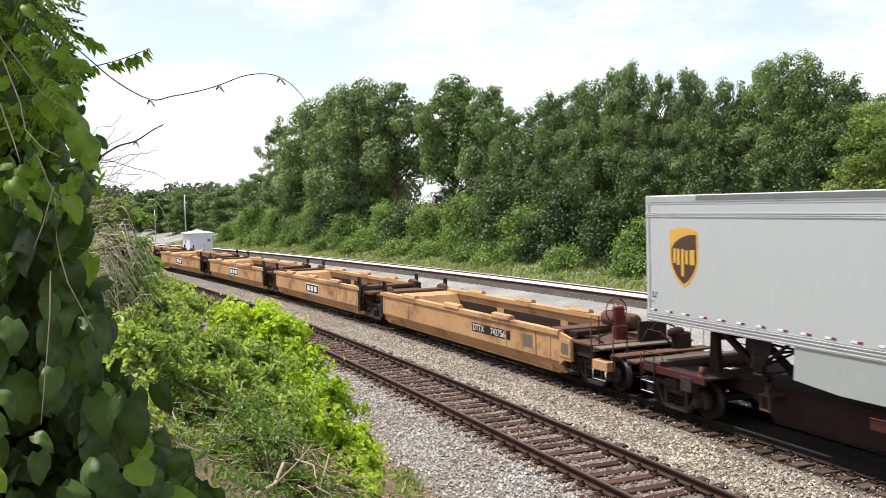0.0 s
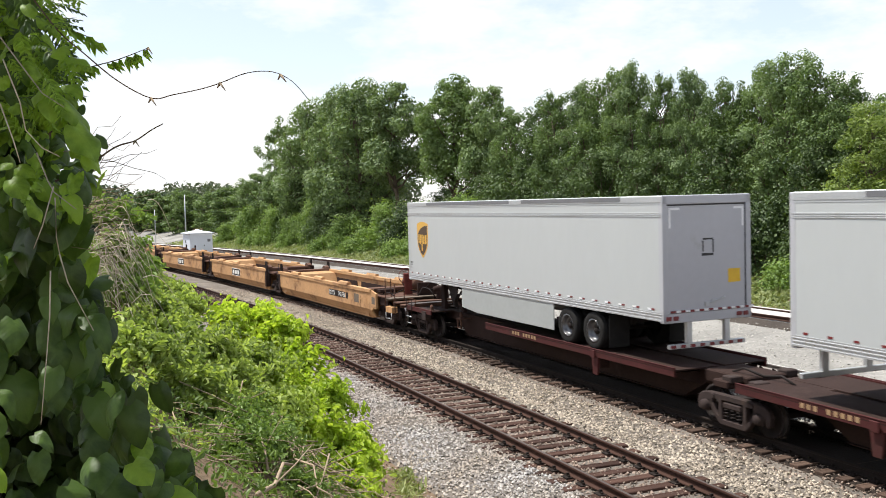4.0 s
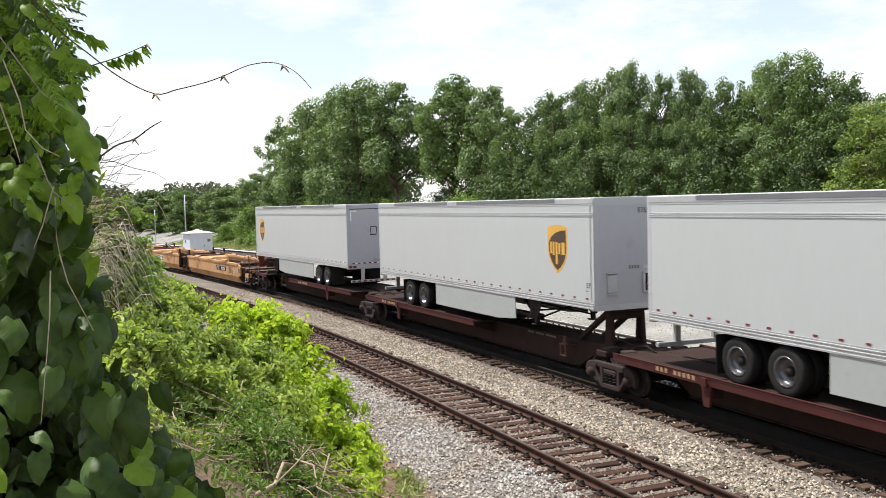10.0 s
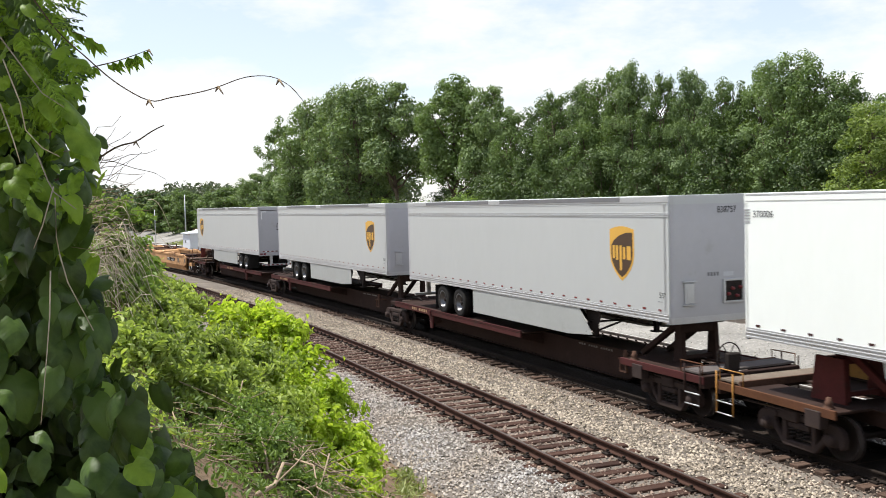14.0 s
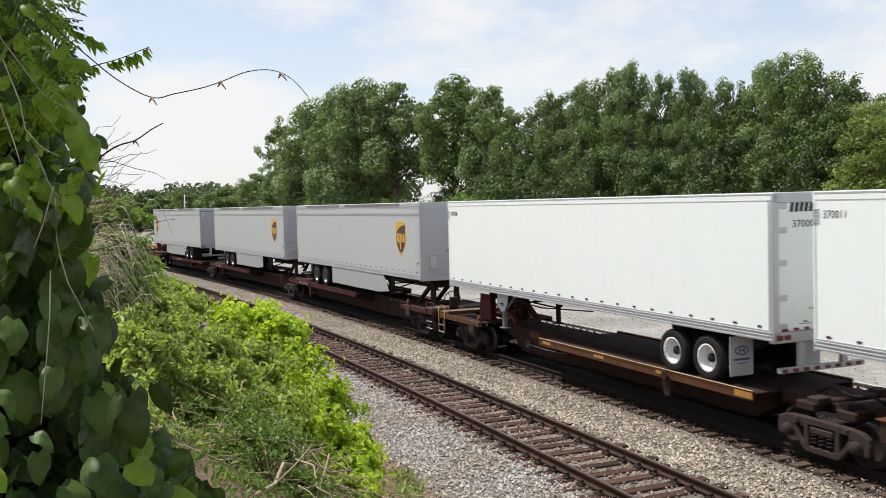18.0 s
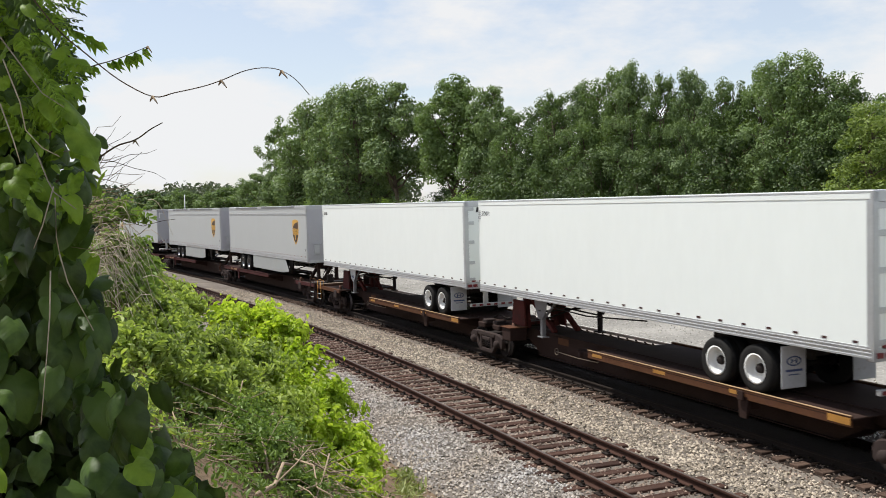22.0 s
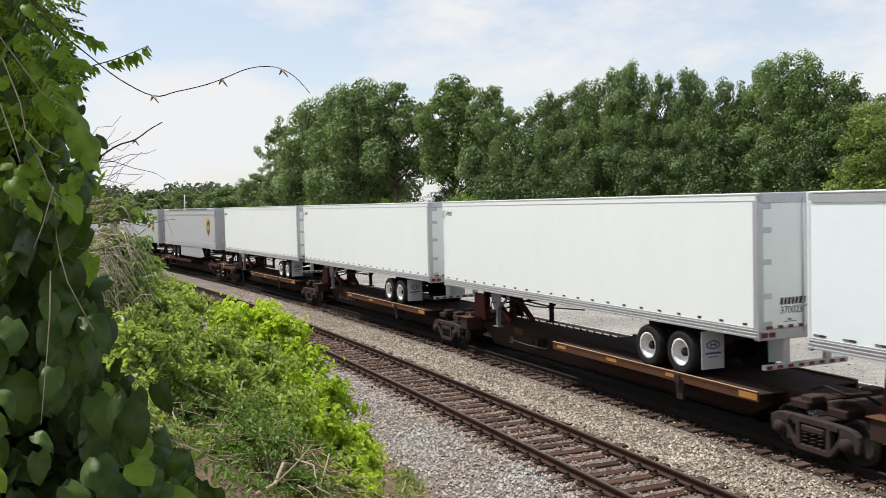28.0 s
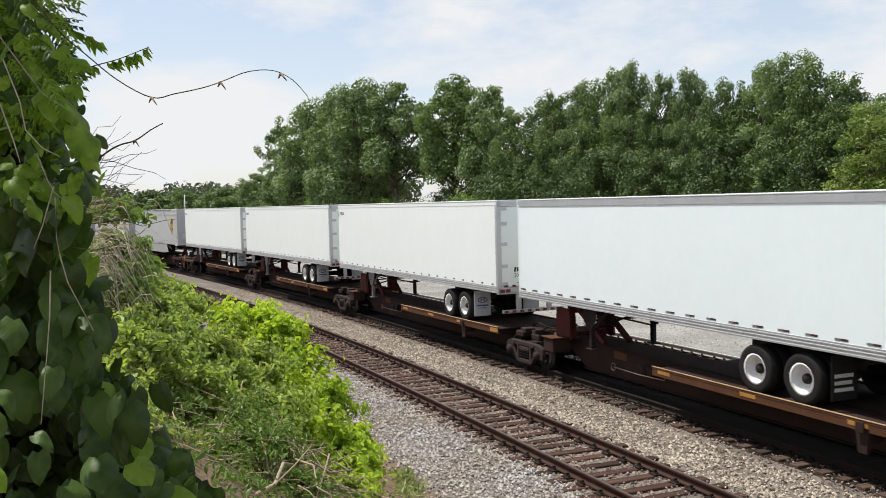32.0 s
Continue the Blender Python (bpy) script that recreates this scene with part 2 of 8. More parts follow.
M_WHITEREF = material("white_reflector", (0.8, 0.8, 0.8), 0.3, vary=0.05, bump=0)
M_DIRTYREF = material("dirty_white_reflector", (0.17, 0.155, 0.14), 0.5, vary=0.2, bump=0)
M_RUBBER = material("black_tyre_rubber", (0.022, 0.021, 0.02), 0.85, vary=0.3, scale=5, fine=40, bump=0.2)
M_RIMWHITE = material("white_steel_rim", (0.72, 0.72, 0.70), 0.45, vary=0.08, scale=4, fine=20, bump=0.05, stain=0.2, stain_colour=(0.3, 0.26, 0.22))
M_RIMALU = material("dull_dark_alloy_rim", (0.15, 0.15, 0.155), 0.34, metal=0.8, vary=0.08, scale=4, fine=20, bump=0.05)
M_GOLD = material("gold_shield_print", (0.66, 0.37, 0.06), 0.45, vary=0.08, scale=2, bump=0)
M_BROWN = material("dark_brown_shield_print", (0.065, 0.035, 0.018), 0.45, vary=0.1, scale=2, bump=0)
M_INK = material("black_lettering", (0.02, 0.02, 0.022), 0.5, vary=0.1, bump=0)
M_INKWHITE = material("white_lettering", (0.75, 0.74, 0.70), 0.6, vary=0.1, bump=0)
M_LABEL = material("yellow_warning_label", (0.75, 0.46, 0.03), 0.5, vary=0.1, scale=6, bump=0)
M_HUT = material("white_hut_metal", (0.74, 0.76, 0.80), 0.5, vary=0.05, scale=1, fine=9, bump=0.03)
M_POLE = material("galvanised_pole", (0.45, 0.46, 0.46), 0.5, metal=0.4, vary=0.1, bump=0.03)
M_BARK = material("grey_brown_bark", (0.13, 0.10, 0.075), 0.95, vary=0.35, scale=2, fine=14, bump=0.9, stretch=(1, 1, 0.3), depth=0.03)
M_TWIG = material("dry_twig", (0.36, 0.275, 0.19), 0.9, vary=0.3, scale=8, fine=60, bump=0.3)
M_STRAW = material("bleached_vine_stem", (0.50, 0.43, 0.33), 0.9, vary=0.35, scale=8, fine=60, bump=0.3, per="object_random")
M_STEM = material("brown_vine_stem", (0.12, 0.085, 0.06), 0.9, vary=0.3, scale=8, fine=60, bump=0.3)
M_TREE_A = leaf_material("cottonwood_leaves", (0.066, 0.108, 0.042), (0.19, 0.265, 0.105), 0.3, scale=0.35)
M_TREE_B = leaf_material("dark_hardwood_leaves", (0.046, 0.082, 0.026), (0.145, 0.215, 0.066), 0.28, scale=0.35)
# understorey green darkened to carry the shade in the wood's hollows
M_TREE_SHADE = leaf_material("shade_toned_understorey_leaves", (0.024, 0.046, 0.015), (0.085, 0.130, 0.038), 0.25, scale=0.4)
M_TREE_C = leaf_material("yellow_green_leaves", (0.098, 0.150, 0.035), (0.241, 0.310, 0.075), 0.35, scale=0.4)
M_SHRUB = leaf_material("shrub_leaves", (0.081, 0.140, 0.035), (0.207, 0.300, 0.075), 0.35, scale=0.5)
M_FARWOOD = leaf_material("distant_wood_leaves", (0.057, 0.085, 0.056), (0.132, 0.165, 0.094), 0.2, scale=0.12)
M_BUSH = leaf_material("sunlit_bush_leaves", (0.205, 0.305, 0.036), (0.50, 0.60, 0.09), 0.52, scale=1.2)
M_BUSH2 = leaf_material("tangled_bush_leaves", (0.118, 0.178, 0.045), (0.42, 0.50, 0.15), 0.45, scale=1.0)
# vine greens: darkened for shaded depth, plain, and young leaves brightened for sun
M_VINESHADE = leaf_material("shade_dark_vine_leaves", (0.008, 0.018, 0.004), (0.060, 0.100, 0.020), 0.25, rough=0.45, scale=2.5, veins=True)
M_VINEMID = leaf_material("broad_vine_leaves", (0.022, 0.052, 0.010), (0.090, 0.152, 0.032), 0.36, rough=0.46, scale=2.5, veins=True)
M_VINE2 = leaf_material("young_sunlit_vine_leaves", (0.085, 0.165, 0.020), (0.26, 0.40, 0.06), 0.55, rough=0.45, scale=2.5, veins=True)
M_WEED = leaf_material("weeds_and_grass", (0.13, 0.175, 0.055), (0.31, 0.34, 0.14), 0.3, scale=0.4)
M_WEEDLOW = leaf_material("low_bank_weeds", (0.052, 0.090, 0.022), (0.15, 0.22, 0.058), 0.35, scale=1.0)
M_FLAP = material("pale_mudflap", (0.55, 0.56, 0.58), 0.5, vary=0.12, scale=5, fine=30, bump=0.05, stain=0.3, stain_colour=(0.35, 0.33, 0.30))
M_MARKBLUE = material("faded_blue_print", (0.05, 0.08, 0.20), 0.5, vary=0.15, bump=0)
M_WALK = material("worn_walkway_steel", (0.17, 0.135, 0.105), 0.85, vary=0.3, scale=3, fine=30, bump=0.3, stain=0.4, stain_colour=(0.10, 0.06, 0.04))
M_REDRUST = material("faded_red_brake_paint", (0.14, 0.036, 0.028), 0.75, vary=0.3, scale=5, fine=30, bump=0.2)

# ---- mesh helpers ----
class Shape:
    """Gathers simple solids into one mesh."""

    def __init__(self):
        self.v, self.f, self.s = [], [], []

    def add(self, verts, faces, smooth=False, m=None):
        o = len(self.v)
        self.v += [tuple(m @ Vector(q)) for q in verts] if m else [tuple(q) for q in verts]
        self.f += [tuple(i + o for i in q) for q in faces]
        self.s += [smooth] * len(faces)
        return self

    def box(self, x0, x1, y0, y1, z0, z1, c=0.0, m=None):
        """A box; c: width of its chamfered edges."""
        if c <= 0:
            v = [(x, y, z) for x in (x0, x1) for y in (y0, y1) for z in (z0, z1)]
            return self.add(v, [(0, 1, 3, 2), (4, 6, 7, 5), (0, 4, 5, 1), (2, 3, 7, 6), (0, 2, 6, 4), (1, 5, 7, 3)], m=m)
        c = min(c, 0.45 * min(x1 - x0, y1 - y0, z1 - z0))
        v, f, idx = [], [], {}
        lo, hi = (x0, y0, z0), (x1, y1, z1)
        for sx in (0, 1):
            for sy in (0, 1):
                for sz in (0, 1):
                    s = (sx, sy, sz)
                    for a in range(3):
                        q = [0, 0, 0]
                        for b in range(3):
                            e = lo[b] if s[b] == 0 else hi[b]
                            q[b] = e if b == a else e + (c if s[b] == 0 else -c)
                        idx[s, a] = len(v)
                        v.append(tuple(q))
        for a in range(3):
            b, d = (a + 1) % 3, (a + 2) % 3
            for e in (0, 1):
                ring = []
                for p, q in ((0, 0), (1, 0), (1, 1), (0, 1)):
                    s = [0, 0, 0]
                    s[a], s[b], s[d] = e, p, q
                    ring.append(idx[tuple(s), a])
                f.append(tuple(ring if e else ring[::-1]))
            for p in (0, 1):
                for q in (0, 1):
                    s0, s1 = [0, 0, 0], [0, 0, 0]
                    s0[a], s1[a] = 0, 1
                    s0[b] = s1[b] = p
                    s0[d] = s1[d] = q
                    s0, s1 = tuple(s0), tuple(s1)
                    ring = [idx[s0, b], idx[s1, b], idx[s1, d], idx[s0, d]]
                    f.append(tuple(ring if p != q else ring[::-1]))
        for s in [(i, j, k) for i in (0, 1) for j in (0, 1) for k in (0, 1)]:
            ring = [idx[s, 0], idx[s, 1], idx[s, 2]]
            f.append(tuple(ring if sum(s) % 2 else ring[::-1]))
        return self.add(v, f, m=m)

    def prism(self, outline, a, b, axis="y", m=None):
        """An outline of (p, q) drawn out from a to b along an axis: y takes (x, z), x takes (y, z), z takes (x, y)."""
        put = {"y": lambda p, q, d: (p, d, q), "x": lambda p, q, d: (d, p, q), "z": lambda p, q, d: (p, q, d)}[axis]
        n = len(outline)
        v = [put(p, q, a) for p, q in outline] + [put(p, q, b) for p, q in outline]
        f = [tuple(range(n)), tuple(range(2 * n - 1, n - 1, -1))]
        f += [(i, i + n, (i + 1) % n + n, (i + 1) % n) for i in range(n)]
        return self.add(v, f, m=m)

    def plate(self, outer, holes, a, b, c=0.012, axis="y", m=None):
        """A thick plate with openings and chamfered rims: loops of (p, q) drawn out from a to b."""
        put = {"y": lambda p, q, d: (p, d, q), "x": lambda p, q, d: (d, p, q)}[axis]

        def inset(loop, d):
            n, out = len(loop), []
            area = sum(loop[i][0] * loop[(i + 1) % n][1] - loop[(i + 1) % n][0] * loop[i][1] for i in range(n))
            d = d if area > 0 else -d
            for i in range(n):
                p0, p1, p2 = (Vector(loop[k % n]) for k in (i - 1, i, i + 1))
                e0, e1 = (p1 - p0).normalized(), (p2 - p1).normalized()
                w = Vector((-e0.y - e1.y, e0.x + e1.x))
                w = w.normalized() if w.length > 1e-6 else Vector((-e0.y, e0.x))
                out.append(tuple(p1 + w * d))
            return out
        loops = [outer] + list(holes)
        small = [inset(outer, c)] + [inset(h, -c) for h in holes]
        tris = geometry.tessellate_polygon([[Vector((p, q, 0)) for p, q in l] for l in small])
        v, f, start = [], [], []
        n = sum(len(l) for l in loops)
        for d, ls in ((a, small), (a + c, loops), (b - c, loops), (b, small)):
            for l in ls:
                if d == a:
                    start.append(len(v))
                v += [put(p, q, d) for p, q in l]
        f += [tuple(t) for t in tris] + [tuple(k + 3 * n for k in reversed(t)) for t in tris]
        for o, l in zip(start, loops):
            for r in range(3):
                f += [(r * n + o + i, r * n + o + (i + 1) % len(l), (r + 1) * n + o + (i + 1) % len(l), (r + 1) * n + o + i) for i in range(len(l))]
        return self.add(v, f, m=m)

    def lathe(self, profile, seg=20, m=None, smooth=True):
        """A profile of (radius, along) turned round the y axis."""
        v, f = [], []
        n = len(profile)
        for i in range(seg):
            a = 2 * math.pi * i / seg
            v += [(r * math.cos(a), y, r * math.sin(a)) for r, y in profile]
        for i in range(seg):
            j = (i + 1) % seg
            for k in range(n - 1):
                f.append((i * n + k, j * n + k, j * n + k + 1, i * n + k + 1))
        return self.add(v, f, smooth, m)

    def tube(self, points, radius, seg=6, end=None):
        """A round bar through points; end: its radius at the last one."""
        pts = [Vector(q) for q in points]
        v, f = [], []
        end = radius if end is None else end
        for i, q in enumerate(pts):
            d = (pts[min(i + 1, len(pts) - 1)] - pts[max(i - 1, 0)]).normalized()
            side = d.cross(Vector((0, 0, 1)))
            side = side.normalized() if side.length > 0.01 else Vector((1, 0, 0))
            up = side.cross(d)
            r = radius + (end - radius) * i / max(1, len(pts) - 1)
            v += [q + r * (math.cos(2 * math.pi * k / seg) * side + math.sin(2 * math.pi * k / seg) * up) for k in range(seg)]
        for i in range(len(pts) - 1):
            for k in range(seg):
                f.append((i * seg + k, i * seg + (k + 1) % seg, (i + 1) * seg + (k + 1) % seg, (i + 1) * seg + k))
        f += [tuple(range(seg - 1, -1, -1)), tuple(range((len(pts) - 1) * seg, len(pts) * seg))]
        return self.add(v, f, True)

    def mesh(self, name, mat):
        me = bpy.data.meshes.new(name)
        me.from_pydata(self.v, [], self.f)
        me.polygons.foreach_set("use_smooth", self.s)
        me.materials.append(mat)
        bm = bmesh.new()
        bm.from_mesh(me)
        bmesh.ops.recalc_face_normals(bm, faces=bm.faces)
        bm.to_mesh(me)
        bm.free()
        return me


def part(name, shape, mat, parent, label=""):
    """One mesh object under a thing or under a part; shape: a Shape or a ready mesh."""
    me = shape.mesh(name, mat) if isinstance(shape, Shape) else shape
    ob = new(name, me)
    ob.parent = parent
    return tagged(ob, label)


def thing(name, label, category, group="", m=None):
    ob = new(name)
    ob.empty_display_size = 0.3
    if m:
        ob.matrix_world = m
    return tagged(ob, label, category, group)


def raw_mesh(name, verts, faces, mat, smooth=False):
    """A mesh from arrays of vertices and of equally sided faces."""
    verts, faces = np.asarray(verts, np.float32), np.asarray(faces, np.int32)
    me = bpy.data.meshes.new(name)
    n, k = faces.shape
    me.vertices.add(len(verts))
    me.vertices.foreach_set("co", verts.ravel())
    me.loops.add(n * k)
    me.loops.foreach_set("vertex_index", faces.ravel())
    me.polygons.add(n)
    me.polygons.foreach_set("loop_start", np.arange(0, n * k, k, dtype=np.int32))
    me.polygons.foreach_set("loop_total", np.full(n, k, np.int32))
    me.polygons.foreach_set("use_smooth", np.full(n, smooth))
    me.materials.append(mat)
    me.update(calc_edges=True)
    return me


def lettering(name, words, size, mat, parent, m, slant=0.0, wide=1.0):
    """Words in the built-in font, as a thin mesh with its baseline start at m."""
    cu = bpy.data.curves.new(name, "FONT")
    cu.body, cu.size, cu.extrude, cu.shear, cu.resolution_u = words, size, 0.002, slant, 3
    ob = bpy.data.objects.new(name, cu)
    scene.collection.objects.link(ob)
    me = bpy.data.meshes.new_from_object(ob.evaluated_get(bpy.context.evaluated_depsgraph_get()))
    bpy.data.objects.remove(ob)
    me.transform(m @ Matrix.Diagonal((wide, 1, 1, 1)))
    me.materials.clear()
    me.materials.append(mat)
    return part(name, me, mat, parent)


SIDE = Matrix(((1, 0, 0, 0), (0, 0, -1, 0), (0, 1, 0, 0), (0, 0, 0, 1)))    # writing on a face that looks towards -y
BACK = Matrix(((0, 0, 1, 0), (1, 0, 0, 0), (0, 1, 0, 0), (0, 0, 0, 1)))     # writing on a face that looks towards +x


# ---- foliage helpers ----
def leaf_cards(rng, centres, out, size, fold=0.25, shape="pointed", jitter=0.8, aspect=0.55):
    """Many small folded leaves: vertices and quads. out: the way each one faces, more or less."""
    n = len(centres)
    nrm = out + rng.normal(0, jitter, (n, 3))
    nrm /= np.linalg.norm(nrm, axis=1, keepdims=True) + 1e-9
    t = rng.normal(0, 1, (n, 3)) + np.array([0, 0, -0.5])
    t -= nrm * (t * nrm).sum(1, keepdims=True)
    t /= np.linalg.norm(t, axis=1, keepdims=True) + 1e-9
    b = np.cross(nrm, t)
    s = np.asarray(size).reshape(-1, 1) * rng.uniform(0.65, 1.3, (n, 1))
    w = s * aspect
    base, tip = centres - t * s * 0.5, centres + t * s * 0.5 - nrm * s * 0.12
    up = nrm * w * fold
    pts = [base, centres - t * s * 0.2 + b * w * 0.5 + up, centres + t * s * 0.15 + b * w * 0.42 + up, tip,
           centres + t * s * 0.15 - b * w * 0.42 + up, centres - t * s * 0.2 - b * w * 0.5 + up]
    v = np.stack(pts, 1).reshape(-1, 3)
    o = np.arange(n)[:, None] * 6
    f = np.concatenate([o + np.array([[0, 1, 2, 3]]), o + np.array([[0, 3, 4, 5]])], 1).reshape(-1, 4)
    return v, f


# ---- setting: ground, tracks, gravel ----
RAIL_Z = {"near": 0.0, "main": -0.18, "siding": -0.18, "far": -0.05}
TRACK_Y = {"near": 9.10, "main": 14.12, "siding": 18.65, "far": 27.6}


def land(y0, x=0.0):
    """Height of the ground at y0 across the line."""
    ys = (-3000, -60, -8, -1.5, 0.6, 2.4, 4.4, 5.6, 7, 24, 31, 33, 36, 42, 60, 120, 3000)
    zs = (6, 6, 3.6, 3.3, 3.0, 1.7, 0.25, -0.42, -0.5, -0.55, -0.45, -0.2, 0.3, 1.2, 2.0, 3.0, 4.0)
    return float(np.interp(y0, ys, zs))


def build_ground():
    xs = [-3000, -1800, -1100, -700, -450, -330, -270] + list(range(-230, 61, 5)) + [80, 110, 150, 230, 400, 800, 1500, 3000]
    ys = [-3000, -1200, -500, -200, -90, -40, -20, -12, -8, -5, -3, -1.5, -0.5, 0.6, 1.4, 2.4, 3.4, 4.4, 5.0, 5.6, 6.2, 7, 9, 11, 14, 18, 22, 24, 27, 30, 31, 33, 35, 38, 42, 48, 60, 80, 120, 250, 600, 1300, 3000]
    v, f = [], []
    for x in xs:
        for y in ys:
            near = 1.0 if -80 < x < 40 and -10 < y < 60 else 0.0
            z = land(y, x) + near * (0.10 * noise.noise(Vector((x * 0.35, y * 0.5, 0))) if y < 5.5 or y > 31 else 0.0)
            v.append((x, y + bend(x), z))
    n = len(ys)
    for i in range(len(xs) - 1):
        for j in range(n - 1):
            f.append((i * n + j, (i + 1) * n + j, (i + 1) * n + j + 1, i * n + j + 1))
    me = raw_mesh("ground", v, f, M_GRASS, True)
    tagged(new("ground", me), "grassy bank and earth running along the railway", "ground", kind="structure")


def strip(name, profile, x_from, x_to, step, mat, label, category, lift=0.0):
    """A band along the line with a cross-section of (y0, z)."""
    xs = np.arange(x_from, x_to + 0.01, step)
    v = [(x, y + bend(x), z + lift) for x in xs for y, z in profile]
    n = len(profile)
    f = [(i * n + j, (i + 1) * n + j, (i + 1) * n + j + 1, i * n + j + 1) for i in range(len(xs) - 1) for j in range(n - 1)]
    return tagged(new(name, raw_mesh(name, v, f, mat, True)), label, category, kind="structure")


def rail_profile(z):
    """Outline of a flat-bottomed rail with its head at z."""
    return [(-0.070, z - 0.165), (0.070, z - 0.165), (0.070, z - 0.150), (0.012, z - 0.130), (0.010, z - 0.050), (0.036, z - 0.036),
            (0.036, z - 0.008), (0.028, z), (-0.028, z), (-0.036, z - 0.008), (-0.036, z - 0.036), (-0.010, z - 0.050), (-0.012, z - 0.130), (-0.070, z - 0.150)]


def rail(parent, yc, z, x_from=-260, x_to=60, steel=None, head=None):
    xs = [x_from + 2.0 * i for i in range(int((x_to - x_from) / 2) + 1)]
    prof = rail_profile(z)
    n = len(prof)
    v = [(x, yc + y + bend(x), q) for x in xs for y, q in prof]
    f = [(i * n + j, (i + 1) * n + j, (i + 1) * n + (j + 1) % n, i * n + (j + 1) % n) for i in range(len(xs) - 1) for j in range(n)]
    me = raw_mesh("rail", v, f, steel or M_RAIL)
    me.materials.append(head or M_RAILTOP)
    me.polygons.foreach_set("material_index", [1 if (k % n) in (7,) else 0 for k in range(len(f))])
    return part("rail", me, M_RAIL, parent)


def track(kind, label, tie_from, tie_to, single_from, single_to, wood):
    """Rails, ties and tie plates; ties of the nearest stretch are pieces of their own."""
    z, yc = RAIL_Z[kind], TRACK_Y[kind]
    top = tagged(new("railway_track"), label, "railway track", kind="structure")
    for side in (-0.7525, 0.7525):
        rail(top, yc + side, z, steel=M_RAILDARK if kind == "main" else (M_RAILGLINT if kind == "siding" else None), head=M_RAILBRIGHT if kind == "siding" else (M_RAILDARK if kind == "main" else None))
    shapes = []
    for seed in range(4):
        r = random.Random(seed + len(kind))
        s = Shape()
        s.box(-0.112, 0.112, -1.29 + r.uniform(-.06, .06), 1.29 + r.uniform(-.06, .06), -0.17, 0.0, 0.012)
        s.box(-0.06, -0.045, -1.25, 1.2, -0.001, 0.003)
        shapes.append(s.mesh("tie", wood))
    r = random.Random(5)
    joined = Shape()
    plates = Shape()
    x = tie_from
    while x < tie_to:
        xx = x + r.uniform(-0.05, 0.05)
        m = Matrix.Translation((xx, yc + bend(xx) + r.uniform(-.05, .05), z - 0.178 + r.uniform(-.012, .006))) @ pose(0, 0, 0, 0, 0, math.degrees(slope_angle(xx)) + r.uniform(-1.6, 1.6))
        if single_from < x < single_to:
            ob = part("tie", shapes[r.randrange(4)], wood, top)
            ob.matrix_local = m
        else:
            joined.box(-0.112, 0.112, -1.29, 1.29, -0.17, 0.0, m=m)
        if x > -70:
            for side in (-0.7525, 0.7525):
                py = yc + side + bend(xx)
                plates.box(xx - 0.10, xx + 0.10, py - 0.20, py + 0.20, z - 0.178, z - 0.154)
                for q in (-0.095, 0.095):
                    plates.box(xx - 0.065, xx - 0.02, py + q - 0.025, py + q + 0.025, z - 0.165, z - 0.10)
                    plates.box(xx + 0.03, xx + 0.07, py + q * 1.3 - 0.02, py + q * 1.3 + 0.02, z - 0.165, z - 0.12)
        x += 0.535
    if joined.v:
        tagged(part("ties_far_along", joined, wood, top), kind="stuff")
    if plates.v:
        tagged(part("tie_plates_and_spikes", plates, M_RAILDARK, top), kind="stuff")
    return top


def stones(name, area, count, size, mat, label, seed, zfun):
    """Loose broken stone lying on a band of ground: area = x_from, x_to, y_from, y_to."""
    rng = np.random.default_rng(seed)
    u = rng.random(count)
    x0, x1, y0, y1 = area
    # closer together where the bank is nearer
    x = x1 - (x1 - x0) * u ** 1.35
    y = rng.uniform(y0, y1, count)
    z = np.array([zfun(q) for q in y])
    bend_x = np.array([bend(q) for q in x])
    s = rng.uniform(0.55, 1.35, (count, 1)) * size
    octa = np.array([(1, 0, 0), (0, 1, 0), (-1, 0, 0), (0, -1, 0), (0, 0, .8), (0, 0, -.8)], float)
    v = octa[None] * rng.uniform(0.5, 1.1, (count, 6, 1)) * s[:, None]
    a = rng.uniform(0, 6.28, count)
    c, d = np.cos(a)[:, None], np.sin(a)[:, None]
    tilt = rng.uniform(-0.7, 0.7, (count, 1))
    vx, vy, vz = v[..., 0] * c - v[..., 1] * d, v[..., 0] * d + v[..., 1] * c, v[..., 2] + v[..., 0] * tilt
    v = np.stack([vx + x[:, None], vy + (y + bend_x)[:, None], vz + (z + rng.uniform(-0.018, 0.034, count))[:, None]], -1).reshape(-1, 3)
    tri = np.array([(0, 1, 4), (1, 2, 4), (2, 3, 4), (3, 0, 4), (1, 0, 5), (0, 3, 5)])
    f = (np.arange(count)[:, None, None] * 6 + tri[None]).reshape(-1, 3)
    return tagged(new(name, raw_mesh(name, v, f, mat)), label, "gravel", kind="stuff")


# raised between the main rails so the shade-dark bed hides the ties
BED = ((5.95, -0.47), (6.25, -0.33), (6.6, -0.26), (7.7, -0.205), (8.2, -0.215), (9.1, -0.225), (10.0, -0.215), (10.6, -0.24), (11.4, -0.44), (12.3, -0.435), (12.8, -0.425), (13.2, -0.405), (13.42, -0.352),
       (14.12, -0.350), (14.82, -0.352), (15.5, -0.40), (16.8, -0.54))


def bed_height(y):
    return float(np.interp(y, [q[0] for q in BED], [q[1] for q in BED]))


